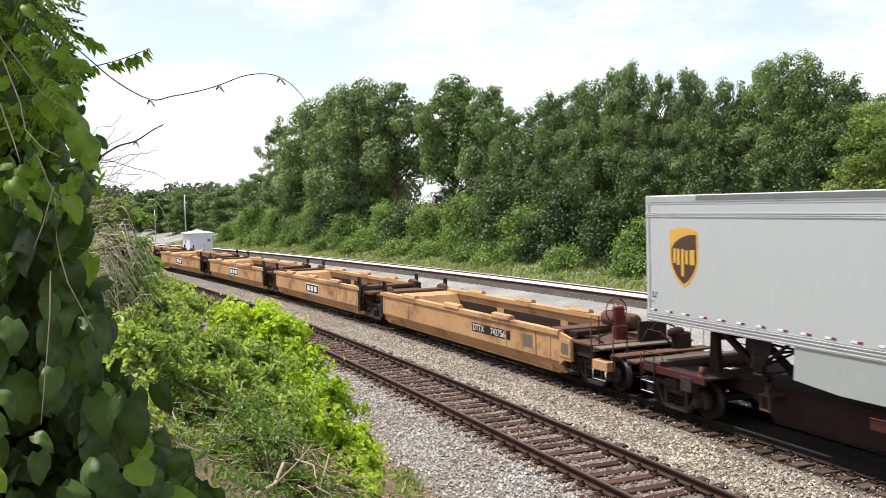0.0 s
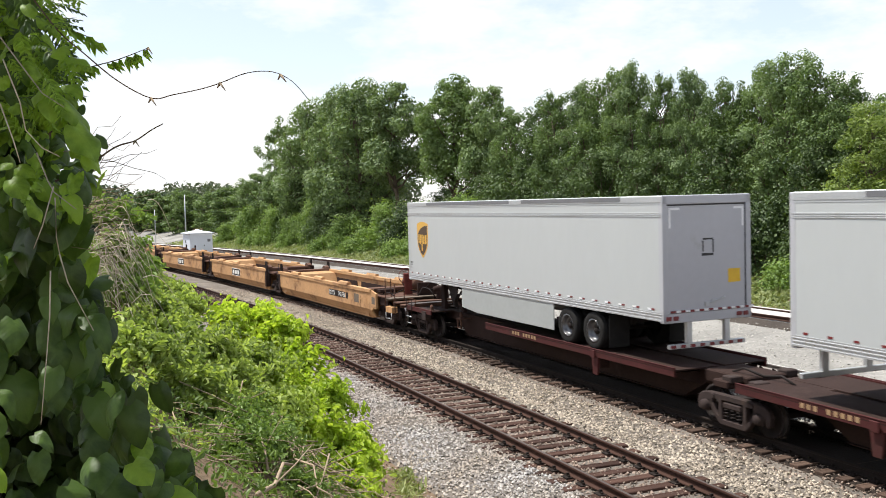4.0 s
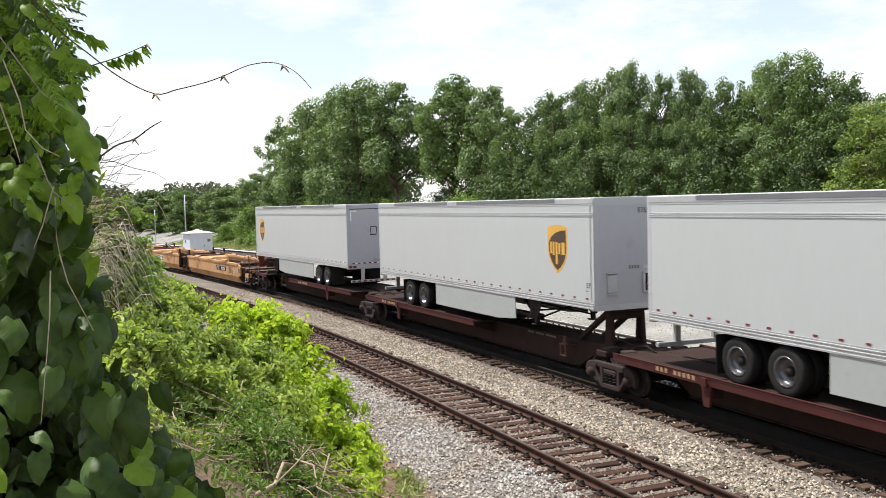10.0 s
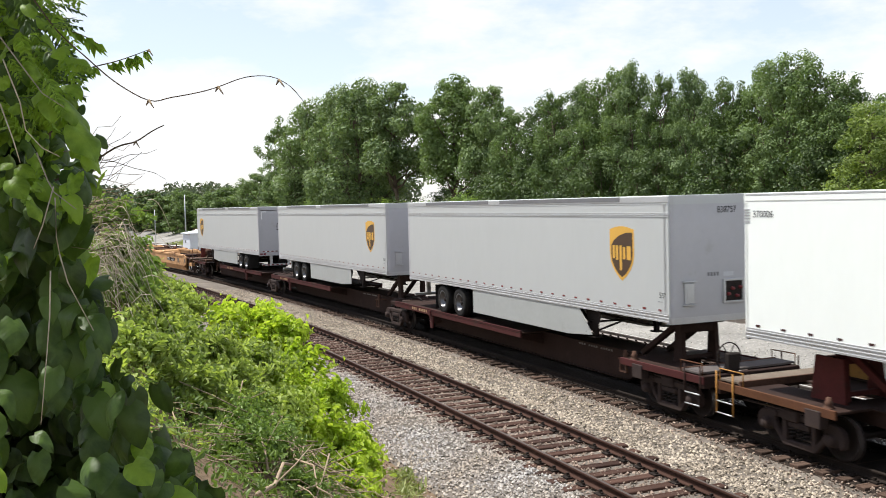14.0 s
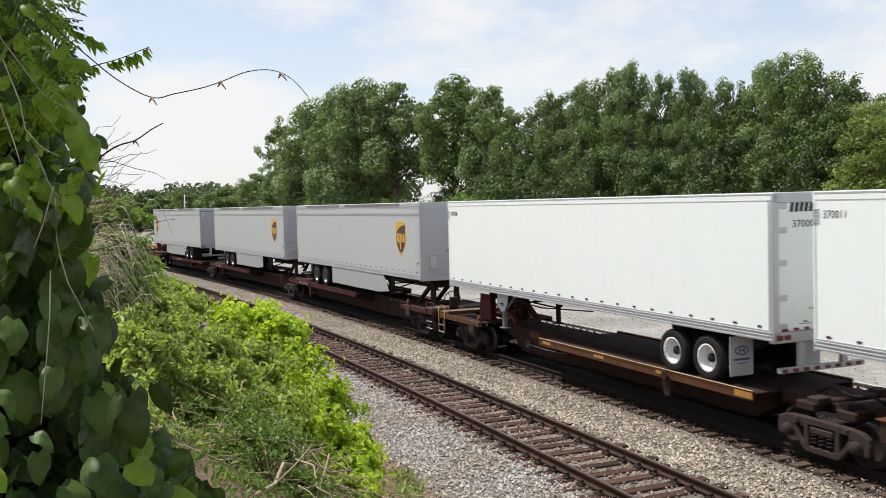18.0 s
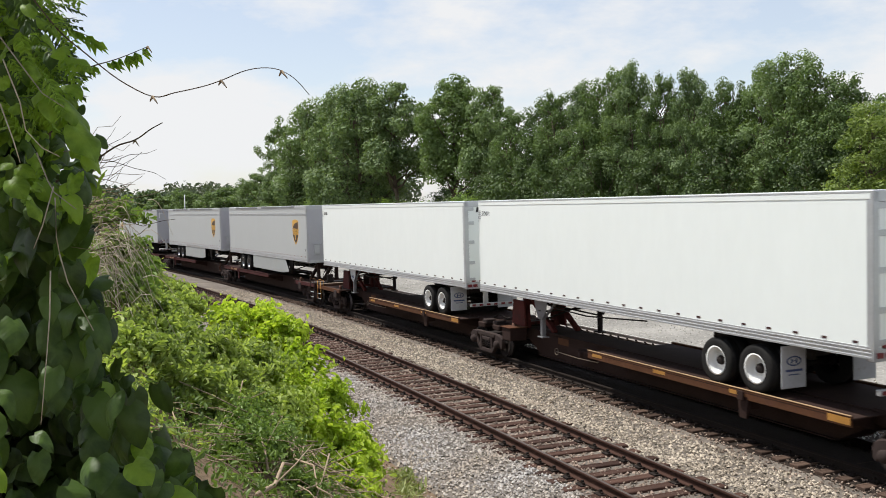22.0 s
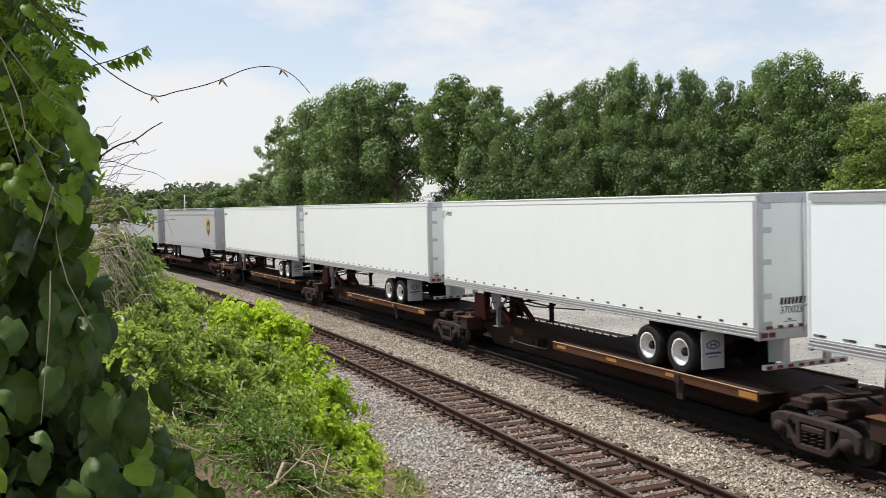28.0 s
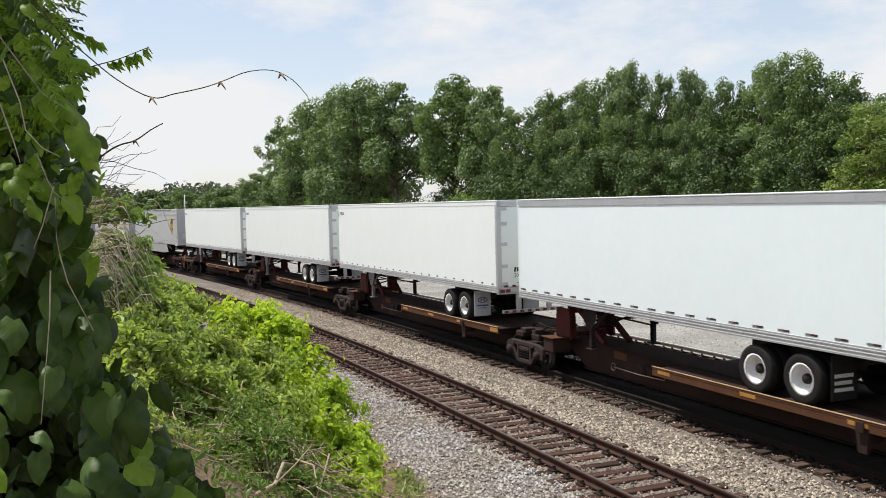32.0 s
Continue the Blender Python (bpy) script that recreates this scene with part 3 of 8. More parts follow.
build_ground()
strip("ballast_bed", BED[:11], -300, 80, 2.5, M_BALLAST, "grey crushed stone bed under the near track", "gravel")
strip("ballast_bed_main", BED[10:], -300, 80, 2.5, M_OILSHADEBED, "oily stone bed under the train, darkened for its shade", "gravel")
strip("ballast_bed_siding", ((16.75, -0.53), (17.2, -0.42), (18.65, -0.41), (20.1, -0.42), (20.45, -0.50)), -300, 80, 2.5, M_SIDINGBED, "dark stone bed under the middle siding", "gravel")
strip("gravel_lot", ((16.7, -0.535), (20, -0.50), (24, -0.48), (26.2, -0.43)), -300, 80, 5, M_LOT, "pale tan gravel strip between the tracks", "gravel")
strip("ballast_shoulder", ((26.05, -0.445), (26.45, -0.30), (26.8, -0.26)), -300, 80, 5, M_SIDINGBED, "brown stone shoulder of the far track", "gravel")
strip("ballast_bed_far", ((26.79, -0.26), (26.92, -0.13), (28.2, -0.12), (28.5, -0.12), (29.2, -0.14), (30.2, -0.44)), -300, 80, 2.5, M_WHITEBALLAST, "bright white stone bed of the far track", "gravel")
strip("yard_gravel", ((16.7, -0.50), (24, -0.50), (31, -0.41), (33, -0.15), (36, 0.36), (40, 1.0)), -420, -118, 6, M_LOT, "pale gravel yard where the tracks curve away", "gravel")

# ---- the train ----
# Every unit has its place u along the line at the start; the train runs towards -x.
RUN = ((0, 0.0), (1, 3.883), (2, 7.78), (3, 11.689), (4, 15.608), (5, 19.535), (6, 23.468), (7, 27.405), (8, 31.343), (9, 35.28), (10, 39.213), (11, 43.139), (12, 47.056),
       (13, 50.959), (14, 54.847), (15, 58.714), (16, 62.557), (17, 66.373), (18, 70.156), (19, 73.904), (20, 77.612), (21, 81.274), (22, 84.887), (23, 88.445), (24, 91.944),
       (25, 95.377), (26, 98.739), (27, 102.025), (28, 105.229), (29, 108.345), (30, 111.366), (31, 114.286), (32, 117.099))
MOVING, ROLLING = [], []       # (thing, u) and (wheelset, u)


def on_line(u, gone):
    x = u - gone
    return Matrix.Translation((x, TRACK_Y["main"] + bend(x), RAIL_Z["main"])) @ pose(0, 0, 0, 0, 0, math.degrees(slope_angle(x)))


def rolling_thing(name, label, category, u, group=""):
    ob = thing(name, label, category, group, on_line(u, 0))
    MOVING.append((ob, u))
    return ob


def road_wheel(parent, x, y, rim_mat, rim_label, z=1.57):
    """A twin road wheel whose outer face looks towards the near side where y < 0."""
    sgn = -1 if y < 0 else 1
    m = Matrix.Translation((x, y, z))
    for k, off in enumerate((0.0, 0.34)):
        mm = m @ Matrix.Translation((0, -sgn * off, 0))
        w = part("wheel", Shape().lathe([(0.0, -0.14), (0.10, -0.14), (0.10, 0.0), (0.0, 0.0)], 14, mm @ Matrix.Rotation(0 if sgn > 0 else math.pi, 4, "Z")), M_BLACKDIRT, parent)
        t = Shape().lathe([(0.285, -0.12), (0.34, -0.135), (0.43, -0.145), (0.485, -0.125), (0.50, -0.09), (0.492, -0.05), (0.50, -0.04), (0.50, 0.04), (0.492, 0.05), (0.50, 0.09),
                           (0.485, 0.125), (0.43, 0.145), (0.34, 0.135), (0.285, 0.12)], 32, mm)
        part("tyre", t, M_RUBBER, w)
        if k == 0:
            d = Matrix.Rotation(0 if sgn > 0 else math.pi, 4, "Z")
            r = Shape().lathe([(0.285, 0.128), (0.318, 0.138), (0.30, 0.125), (0.285, 0.10), (0.27, 0.03), (0.24, -0.02), (0.17, -0.035), (0.10, -0.03)], 28, mm @ d)
            for i in range(8):
                a = i * math.pi / 4
                r.lathe([(0.016, -0.03), (0.016, -0.005), (0.0, -0.005)], 6, mm @ d @ Matrix.Translation((0.165 * math.cos(a), 0, 0.165 * math.sin(a))))
            part("rim", r, rim_mat, w, rim_label)
            part("hub", Shape().lathe([(0.105, -0.05), (0.105, 0.0), (0.085, 0.05), (0.06, 0.07), (0.0, 0.072)], 14, mm @ d), M_BLACKDIRT, w)


def shield(parent, x, z, face_y):
    """A round-topped shield: gold edge and top, dark body with plain gold letter strokes."""
    def outline(w, h, grow=0.0):
        top = [(-w / 2 + w * i / 10, h * 0.44 + h * 0.06 * math.sin(math.pi * i / 10)) for i in range(11)]
        right = [(w / 2, h * 0.0), (w * 0.47, -h * 0.14), (w * 0.36, -h * 0.28), (w * 0.2, -h * 0.40), (0, -h * 0.5)]
        return top + right + [(-p, q) for p, q in right[-2::-1]]
    top = part("shield_emblem", Shape().prism([(x + p, z + q) for p, q in outline(1.05, 1.36)], face_y - 0.004, face_y, "y"), M_GOLD, parent, "gold and brown shield emblem")
    body = [(-0.46, -0.02), (-0.42, -0.20), (-0.31, -0.36), (-0.17, -0.49), (0, -0.59), (0.17, -0.49), (0.31, -0.36), (0.42, -0.20), (0.46, -0.02), (0.46, 0.53), (0.2, 0.52), (-0.1, 0.45),
            (-0.32, 0.34), (-0.46, 0.20)]
    part("shield_body", Shape().prism([(x + p, z + q) for p, q in body], face_y - 0.007, face_y - 0.003, "y"), M_BROWN, top)
    # plain bars: two short, one long, two short
    for bx, z_low, z_high, w in ((-0.34, -0.13, 0.20, 0.10), (-0.20, -0.17, 0.20, 0.10), (-0.04, -0.42, 0.20, 0.10), (0.11, -0.14, 0.17, 0.10), (0.31, -0.15, 0.19, 0.17)):
        part("emblem_bar", Shape().box(x + bx - w / 2, x + bx + w / 2, face_y - 0.010, face_y - 0.006, z + z_low, z + z_high), M_GOLD, top)


def trailer(u0, nose, kind, wheels, numbers="", seed=0, skirt=(5.7, 4.3), L=16.15, emblem=1.55):
    """A 53 ft box trailer. nose: -1 or 1, the way its front looks; wheels: distance of the axles from the rear end; kind: grey or white."""
    near, far, top, bot = -1.295, 1.295, 5.06, 2.10
    grey = kind == "grey"
    lab = ("light grey box trailer with gold shield on a spine car" if grey else "white box trailer with white rims, riding a spine car")
    if kind == "plain":
        lab = "older white box trailer with dark mudflaps, riding a spine car"
    t = rolling_thing("semi_trailer", lab, "trailer", u0, "trailers on the train")
    skin = M_GREYBOX if grey else M_COLDWHITE if kind == "plain" else M_WHITEBOX
    endskin = M_GREYEND if grey else M_WHITEBOX
    h = L / 2
    xn, xr = nose * h, -nose * h
    r = random.Random(seed)
    lo, hi = -h + 0.06, h - 0.06
    # side skins in plates with rivet seams between them
    for name, y0, y1 in (("side_wall", near, near + 0.04), ("side_wall", far - 0.04, far)):
        w = part(name, Shape().box(lo, hi, y0, y1, bot + 0.22, top - 0.14, 0.004), skin, t)
        if not grey:
            n, s = 13, Shape()
            for i in range(1, n):
                a = lo + (hi - lo) * i / n
                for k in range(22):
                    z = bot + 0.34 + k * 0.115
                    for q in (-0.03, 0.03):
                        yy = y0 - 0.003 if y0 < 0 else y1 + 0.003
                        s.box(a + q - 0.006, a + q + 0.006, min(yy, y0), max(yy, y1), z - 0.006, z + 0.006)
            tagged(part("rivets", s, skin, w), kind="stuff")
    # rails along the top and the bottom
    for sy in (-1, 1):
        y_in, y_out = sy * 1.25, sy * 1.305
        a, b = min(y_in, y_out), max(y_in, y_out)
        part("top_rail", Shape().box(lo, hi, a, b, top - 0.15, top - 0.008, 0.006), M_ALU if kind != "white" else M_WHITEBOX, t)
        o = [(y_in, 0.02), (y_out + sy * 0.014, 0.02), (y_out + sy * 0.014, 0.055), (y_out, 0.06), (y_out, 0.10), (y_out + sy * 0.008, 0.105), (y_out + sy * 0.008, 0.125), (y_out, 0.13), (y_out, 0.165), (y_out + sy * 0.008, 0.17),
             (y_out + sy * 0.008, 0.19), (y_out, 0.195), (y_out, 0.23), (y_in, 0.23)]
        s = Shape().prism([(p, bot + q) for p, q in o], lo, hi, "x")
        part("bottom_rail", s, M_ALU, t)
    if grey:
        s = Shape()
        for z in (4.66, 4.62, 4.585):
            s.box(lo, hi, near - 0.012, near + 0.01, z - 0.012, z + 0.012, 0.003)
        s.box(lo, hi, near - 0.006, near + 0.01, 4.865, 4.878)
        part("stripe_moulding", s, M_ALU, t, "raised horizontal moulding lines")
        a = nose * (h - 2.0)
        for q0, q1 in ((0.0, 6.6), (7.4, 12.6)):
            e0, e1 = a - nose * q0, a - nose * q1
            part("roof_edge_flashing", Shape().box(min(e0, e1), max(e0, e1), near - 0.018, near + 0.06, top - 0.115, top - 0.005, 0.004), M_ALUDARK, t, "dark worn flashing strip")
    elif kind == "plain":
        part("roof_edge_flashing", Shape().box(lo + 0.1, hi, near - 0.018, near + 0.05, top - 0.20, top - 0.03, 0.006).box(lo + 0.1, hi, near - 0.024, near + 0.05, top - 0.03, top - 0.005, 0.004), M_ALU, t, "dull grey rail along the roof edge")
    else:
        part("roof_edge_flashing", Shape().box(lo, hi, near - 0.014, near + 0.05, top - 0.045, top - 0.005, 0.004), M_ALU, t)
    # roof, floor
    part("roof", Shape().box(lo, hi, near + 0.02, far - 0.02, top - 0.02, top + 0.012, 0.004), M_WHITEBOX, t)
    s = Shape().box(lo, hi, near + 0.06, far - 0.06, bot + 0.08, bot + 0.2)
    for i in range(36):
        a = lo + 0.3 + (hi - lo - 0.6) * i / 35
        s.box(a - 0.03, a + 0.03, near + 0.07, far - 0.07, bot + 0.0, bot + 0.08)
    part("floor", s, M_BLACKDIRT, t)
    # nose with rounded corners
    rad = 0.16 if grey else 0.05
    ring = [(xn - nose * 0.07, near), (xn - nose * rad, near)] + [(xn - nose * rad + nose * rad * math.sin(a), near + rad - rad * math.cos(a)) for a in (0.4, 0.8, 1.2, 1.571)]
    ring += [(p, -q) for p, q in ring[::-1]]
    if not grey:
        ring[0], ring[-1] = (xn - nose * 0.12, near), (xn - nose * 0.12, far)
    else:
        ring[0], ring[-1] = (xn - nose * 0.24, near), (xn - nose * 0.24, far)
    part("front_wall", Shape().prism(ring, bot + 0.10, top - 0.02, "z"), endskin, t)
    inner = [(p + nose * 0.006, q * 1.003) for p, q in ring]
    part("front_sill", Shape().prism(inner, bot - 0.02, bot + 0.13, "z"), M_ALU, t)
    part("front_cap", Shape().prism(inner, top - 0.20, top + 0.004, "z"), skin, t)
    if grey and nose > 0:
        xf = xn + 0.004
        part("box_shelf", Shape().box(xf, xf + 0.07, -0.98, -0.58, 3.05, 3.075, 0.004).box(xf, xf + 0.06, -0.98, -0.60, 2.50, 2.53, 0.004), M_ALU, t)
        part("document_box", Shape().box(xf, xf + 0.05, -0.93, -0.66, 2.55, 3.02, 0.01).box(xf + 0.05, xf + 0.06, -0.88, -0.71, 2.62, 2.92, 0.004), M_ALU, t)
        s = Shape().box(xf, xf + 0.03, 0.25, 0.75, 2.55, 3.02, 0.01)
        part("connector_panel", s, M_BLACKDIRT, t, "dark panel of hose and cable sockets")
        part("panel_frame", Shape().box(xf, xf + 0.05, 0.19, 0.25, 2.50, 3.07, 0.006).box(xf, xf + 0.05, 0.75, 0.81, 2.50, 3.07, 0.006).box(xf, xf + 0.05, 0.25, 0.75, 3.02, 3.07, 0.006).box(xf, xf + 0.05, 0.25, 0.75, 2.50, 2.55, 0.006), M_ALU, t)
        part("data_plate", Shape().box(xf, xf + 0.004, 0.22, 0.52, 3.14, 3.24), M_FLAP, t)
        for q in (0.33, 0.45, 0.58, 0.68):
            part("socket", Shape().lathe([(0.0, -0.05), (0.035, -0.05), (0.045, 0.0), (0.045, 0.02)], 10, Matrix.Translation((xf + 0.04, q, 2.76 + 0.1 * math.sin(q * 30))) @ Matrix.Rotation(math.pi / 2, 4, "Z")), M_RED, t)
        if numbers:
            lettering("number", numbers, 0.22, M_INK, t, Matrix.Translation((xf + 0.004, 0.05, 4.64)) @ BACK, wide=0.85)
        s = Shape()
        for q in range(4):
            s.box(xf, xf + 0.004, -0.25 + q * 0.09, -0.19 + q * 0.09, 3.16, 3.25)
        part("small_print", s, M_ALUDARK, t)
    # rear frame, doors and bumper
    e = -nose
    s = Shape()
    xa, xb = sorted((xr, xr - e * 0.16))
    for y0, y1 in ((near - 0.006, near + 0.14), (far - 0.14, far + 0.006)):
        s.box(xa, xb, y0, y1, bot, top, 0.012)
    s.box(xa, xb, near, far, top - 0.2, top + 0.006, 0.012).box(xa, xb, near, far, bot - 0.03, bot + 0.20, 0.012)
    part("rear_frame", s, M_ALU if not grey else M_GREYEND, t)
    xd0, xd1 = sorted((xr - e * 0.10, xr - e * 0.03))
    xo = xr - e * 0.03
    if grey:
        part("roll_up_door", Shape().box(xd0, xd1, near + 0.14, far - 0.14, bot + 0.2, top - 0.2, 0.004), M_GREYEND, t, "flat grey roll-up rear door")
        if e > 0:
            s = Shape()
            for y0, y1, z0, z1 in ((near + .19, near + .25, 4.3, 4.78), (near + .19, near + .5, 4.72, 4.78), (far - .25, far - .19, 4.3, 4.78), (far - .5, far - .19, 4.72, 4.78)):
                s.box(xo, xo + 0.005, y0, y1, z0, z1)
            part("corner_reflector", s, M_WHITEREF, t)
            part("warning_label", Shape().box(xo, xo + 0.006, 0.62, 0.98, 2.95, 3.28), M_LABEL, t, "yellow warning sticker")
            s = Shape()
            for y0, y1, z0, z1 in ((-0.12, 0.18, 4.0, 4.04), (-0.14, -0.10, 3.72, 3.98), (0.16, 0.20, 3.7, 4.0), (-0.16, 0.18, 3.62, 3.68)):
                s.box(xo, xo + 0.004, y0, y1, z0, z1)
            part("scuffed_sticker_trace", s, M_INK, t)
            part("seal_gasket", Shape().box(xo - 0.005, xo + 0.008, far - 0.17, far - 0.13, bot + 0.25, top - 0.2).box(xo - 0.005, xo + 0.008, near + 0.14, far - 0.14, top - 0.235, top - 0.205), M_INK, t)
            part("door_latch", Shape().box(xo, xo + 0.05, -0.10, 0.02, 2.42, 2.52, 0.01).box(xo, xo + 0.04, 0.1, 0.22, 2.50, 2.58, 0.01).tube([(xo + 0.03, 0.05, 2.5), (xo + 0.03, 0.5, 2.62)], 0.015), M_ALU, t)
    else:
        for y0, y1 in ((near + 0.13, -0.006), (0.006, far - 0.13)):
            d = part("door", Shape().box(xd0, xd1, y0, y1, bot + 0.2, top - 0.19, 0.008), endskin, t, "tall white swing door")
            hy = y0 if y0 < -0.1 else y1
            for z in (4.80, 4.32, 3.67, 2.97, 2.40):
                a, b = sorted((hy - 0.05 * (1 if hy < 0 else -1), hy + 0.22 * (1 if hy < 0 else -1)))
                xh = sorted((xo, xo + e * 0.025))
                part("hinge", Shape().box(xh[0], xh[1], a, b, z - 0.055, z + 0.055, 0.006), M_ALU, d)
            ry = y1 - 0.12 if y0 < -0.1 else y0 + 0.12
            part("lock_rod", Shape().tube([(xo + e * 0.03, ry, bot + 0.1), (xo + e * 0.03, ry, top - 0.1)], 0.017), M_ALU, d)
            part("lock_handle", Shape().box(*sorted((xo + e * 0.02, xo + e * 0.05)), ry - 0.28, ry + 0.02, 2.72, 2.76, 0.006), M_ALU, d)
    # red and white reflectors on the sill
    s, w = Shape(), Shape()
    for i in range(9):
        y = near + 0.22 + i * 0.27
        xs = sorted((xo, xo + e * 0.04))
        s.box(xs[0], xs[1], y, y + 0.13, bot + 0.21, bot + 0.26)
        w.box(xs[0], xs[1], y + 0.135, y + 0.265, bot + 0.21, bot + 0.26)
    tagged(part("rear_reflectors_red", s, M_RED, t), kind="stuff")
    tagged(part("rear_reflectors_white", w, M_WHITEREF, t), kind="stuff")
    xs = sorted((xr + e * 0.0, xr + e * 0.02))
    for y0 in (near + 0.06, far - 0.46):
        for k in range(2):
            part("tail_light", Shape().box(xs[0], xs[1], y0 + k * 0.2, y0 + k * 0.2 + 0.16, bot + 0.03, bot + 0.13, 0.01), M_RED, t)
    xs = sorted((xr - e * 0.13, xr - e * 0.02))
    g = Shape().box(xs[0], xs[1], -1.12, 1.12, 1.45, 1.56, 0.012)
    part("underride_guard", g, M_ALU, t, "striped bumper bar below the doors")
    for y in (-0.62, 0.50):
        part("guard_post", Shape().box(xs[0], xs[1], y, y + 0.16, 1.55, bot, 0.012), M_ALU, t)
    s = Shape()
    for i in range(8):
        y = -1.08 + i * 0.28
        xq = sorted((xr - e * 0.02, xr - e * 0.014))
        s.box(xq[0], xq[1], y, y + 0.14, 1.47, 1.54)
    tagged(part("guard_reflectors", s, M_RED, t), kind="stuff")
    # reflectors along the sides, singly
    n = 26 if grey else 22
    far_red = Shape()
    red_len = 0.085 if kind == "plain" else 0.062
    m_side = M_RED if grey else M_DARKREF
    m_red = Shape().box(-red_len, red_len, -1.303, -1.296, bot + 0.265, bot + 0.308).mesh("reflector", m_side)
    m_white = Shape().box(-0.205, -0.064, -1.303, -1.296, bot + 0.265, bot + 0.308).mesh("reflector", M_DIRTYREF if kind == "plain" else M_WHITEREF)
    for i in range(n):
        x = lo + 0.35 + (hi - lo - 0.7) * i / (n - 1)
        far_red.box(x - red_len, x + red_len, 1.296, 1.303, bot + 0.265, bot + 0.308)
        part("reflector", m_red, m_side, t).matrix_local = Matrix.Translation((x, 0, 0))
        if kind == "plain" or (grey and e > 0):
            part("reflector", m_white, M_WHITEREF, t).matrix_local = Matrix.Translation((x - (0.025 if kind == "plain" else 0), 0, 0))
    tagged(part("far_side_reflectors", far_red, m_side, t), kind="stuff")
    # running gear
    w0, w1 = (xr + nose * q for q in wheels)
    rim = M_RIMALU if grey else M_RIMWHITE
    wz = 1.57 if grey else 1.50
    rl = "polished alloy rim" if grey else "white steel rim"
    for x in (w0, w1):
        for y in (-1.14, 1.14):
            road_wheel(t, x, y, rim, rl, wz)
        part("axle", Shape().tube([(x, -1.0, wz), (x, 1.0, wz)], 0.065, 10), M_BLACKDIRT, t)
    xc = (w0 + w1) / 2
    part("bogie_frame", Shape().box(xc - 1.5, xc + 1.5, -0.62, -0.50, 1.75, bot, 0.01).box(xc - 1.5, xc + 1.5, 0.50, 0.62, 1.75, bot, 0.01).box(xc - 0.2, xc + 0.2, -0.6, 0.6, 1.8, 1.95, 0.01)
         .box(xc - 1.4, xc - 1.3, -0.6, 0.6, 1.8, bot).box(xc + 1.3, xc + 1.4, -0.6, 0.6, 1.8, bot), M_BLACKDIRT, t)
    flap_x = min(w0, w1) - 0.72 if nose > 0 else max(w0, w1) + 0.72
    near_flap = None
    for y0 in (-1.25, 0.62):
        fl = part("mudflap", Shape().box(flap_x - 0.012, flap_x + 0.012, y0, y0 + 0.62, 1.20, 2.05, 0.006), M_FLAP if kind == "white" else M_RUBBER, t,
                  "pale grey mudflap with a blue oval mark" if kind == "white" else "")
        near_flap = fl if y0 < -1 else near_flap
    face = flap_x + 0.013
    if kind == "white":
        o = [(-0.94 + 0.19 * math.cos(a), 1.74 + 0.10 * math.sin(a)) for a in np.linspace(0, 6.283, 20)[:-1]]
        i_ = [(-0.94 + 0.155 * math.cos(a), 1.74 + 0.072 * math.sin(a)) for a in np.linspace(0, 6.283, 20)[:-1]]
        part("oval_mark", Shape().prism(o, face, face + 0.004, "x"), M_MARKBLUE, near_flap)
        part("oval_centre", Shape().prism(i_, face, face + 0.007, "x"), M_FLAP, near_flap)
        part("mark_strokes", Shape().box(face, face + 0.010, -1.02, -0.985, 1.69, 1.79).box(face, face + 0.010, -0.895, -0.86, 1.69, 1.79).box(face, face + 0.010, -1.0, -0.87, 1.73, 1.755), M_MARKBLUE, near_flap)
        part("mark_bar", Shape().box(face, face + 0.005, -1.15, -0.73, 1.53, 1.575), M_MARKBLUE, near_flap)
        part("mark_bar", Shape().box(face, face + 0.005, -1.08, -0.80, 1.46, 1.48), M_MARKBLUE, near_flap)
    elif kind == "plain":
        for z, wdt in ((1.66, 0.46), (1.53, 0.42), (1.40, 0.46)):
            s = Shape()
            for i in range(7):
                y = -1.18 + wdt * i / 7
                s.box(face, face + 0.005, y, y + wdt / 9, z - 0.035, z + 0.035)
            part("mark_bars", s, M_INKWHITE, near_flap)
    # landing gear
    xg = xn - nose * 3.7
    foot = 1.33 if grey else 0.98
    dull = grey or kind == "plain"
    plate = M_FLAP if seed == 4 else M_ALUDARK
    for y in (-0.98, 0.98):
        lg = part("landing_leg", Shape().box(xg - 0.065, xg + 0.065, y - 0.065, y + 0.065, foot + 0.05, bot + 0.02, 0.012).box(xg - 0.045, xg + 0.045, y - 0.045, y + 0.045, foot + 0.02, foot + 0.3, 0.008)
                  .box(xg - 0.15, xg + 0.15, y - 0.13, y + 0.13, foot, foot + 0.035, 0.01), M_BLACKDIRT if dull or y > 0 else M_ALUDARK, t)
        o = y - 0.085 if y < 0 else y + 0.07
        part("leg_gusset", Shape().prism([(xg - 0.36, bot + 0.02), (xg + 0.40, bot + 0.02), (xg + 0.34, 1.80), (xg + 0.10, 1.52), (xg - 0.12, 1.52), (xg - 0.30, 1.80)], o, o + 0.015, "y"), M_BLACKDIRT if dull or y > 0 else plate, lg)
        part("leg_brace", Shape().box(-0.03, 1.0, -0.035, 0.035, -0.03, 0.03, 0.006, m=Matrix.Translation((xg, y, 1.52)) @ Matrix.Rotation(math.pi if nose > 0 else 0, 4, "Z") @ Matrix.Rotation(-0.60, 4, "Y")), M_BLACKDIRT if dull or y > 0 else M_ALUDARK, lg)
    if seed == 4:
        s = Shape()
        for k in range(3):
            s.box(xg - 0.12 + 0.085 * k, xg - 0.06 + 0.085 * k, -1.069, -1.064, 1.70, 1.80)
        part("gusset_mark", s, M_MARKBLUE, t)
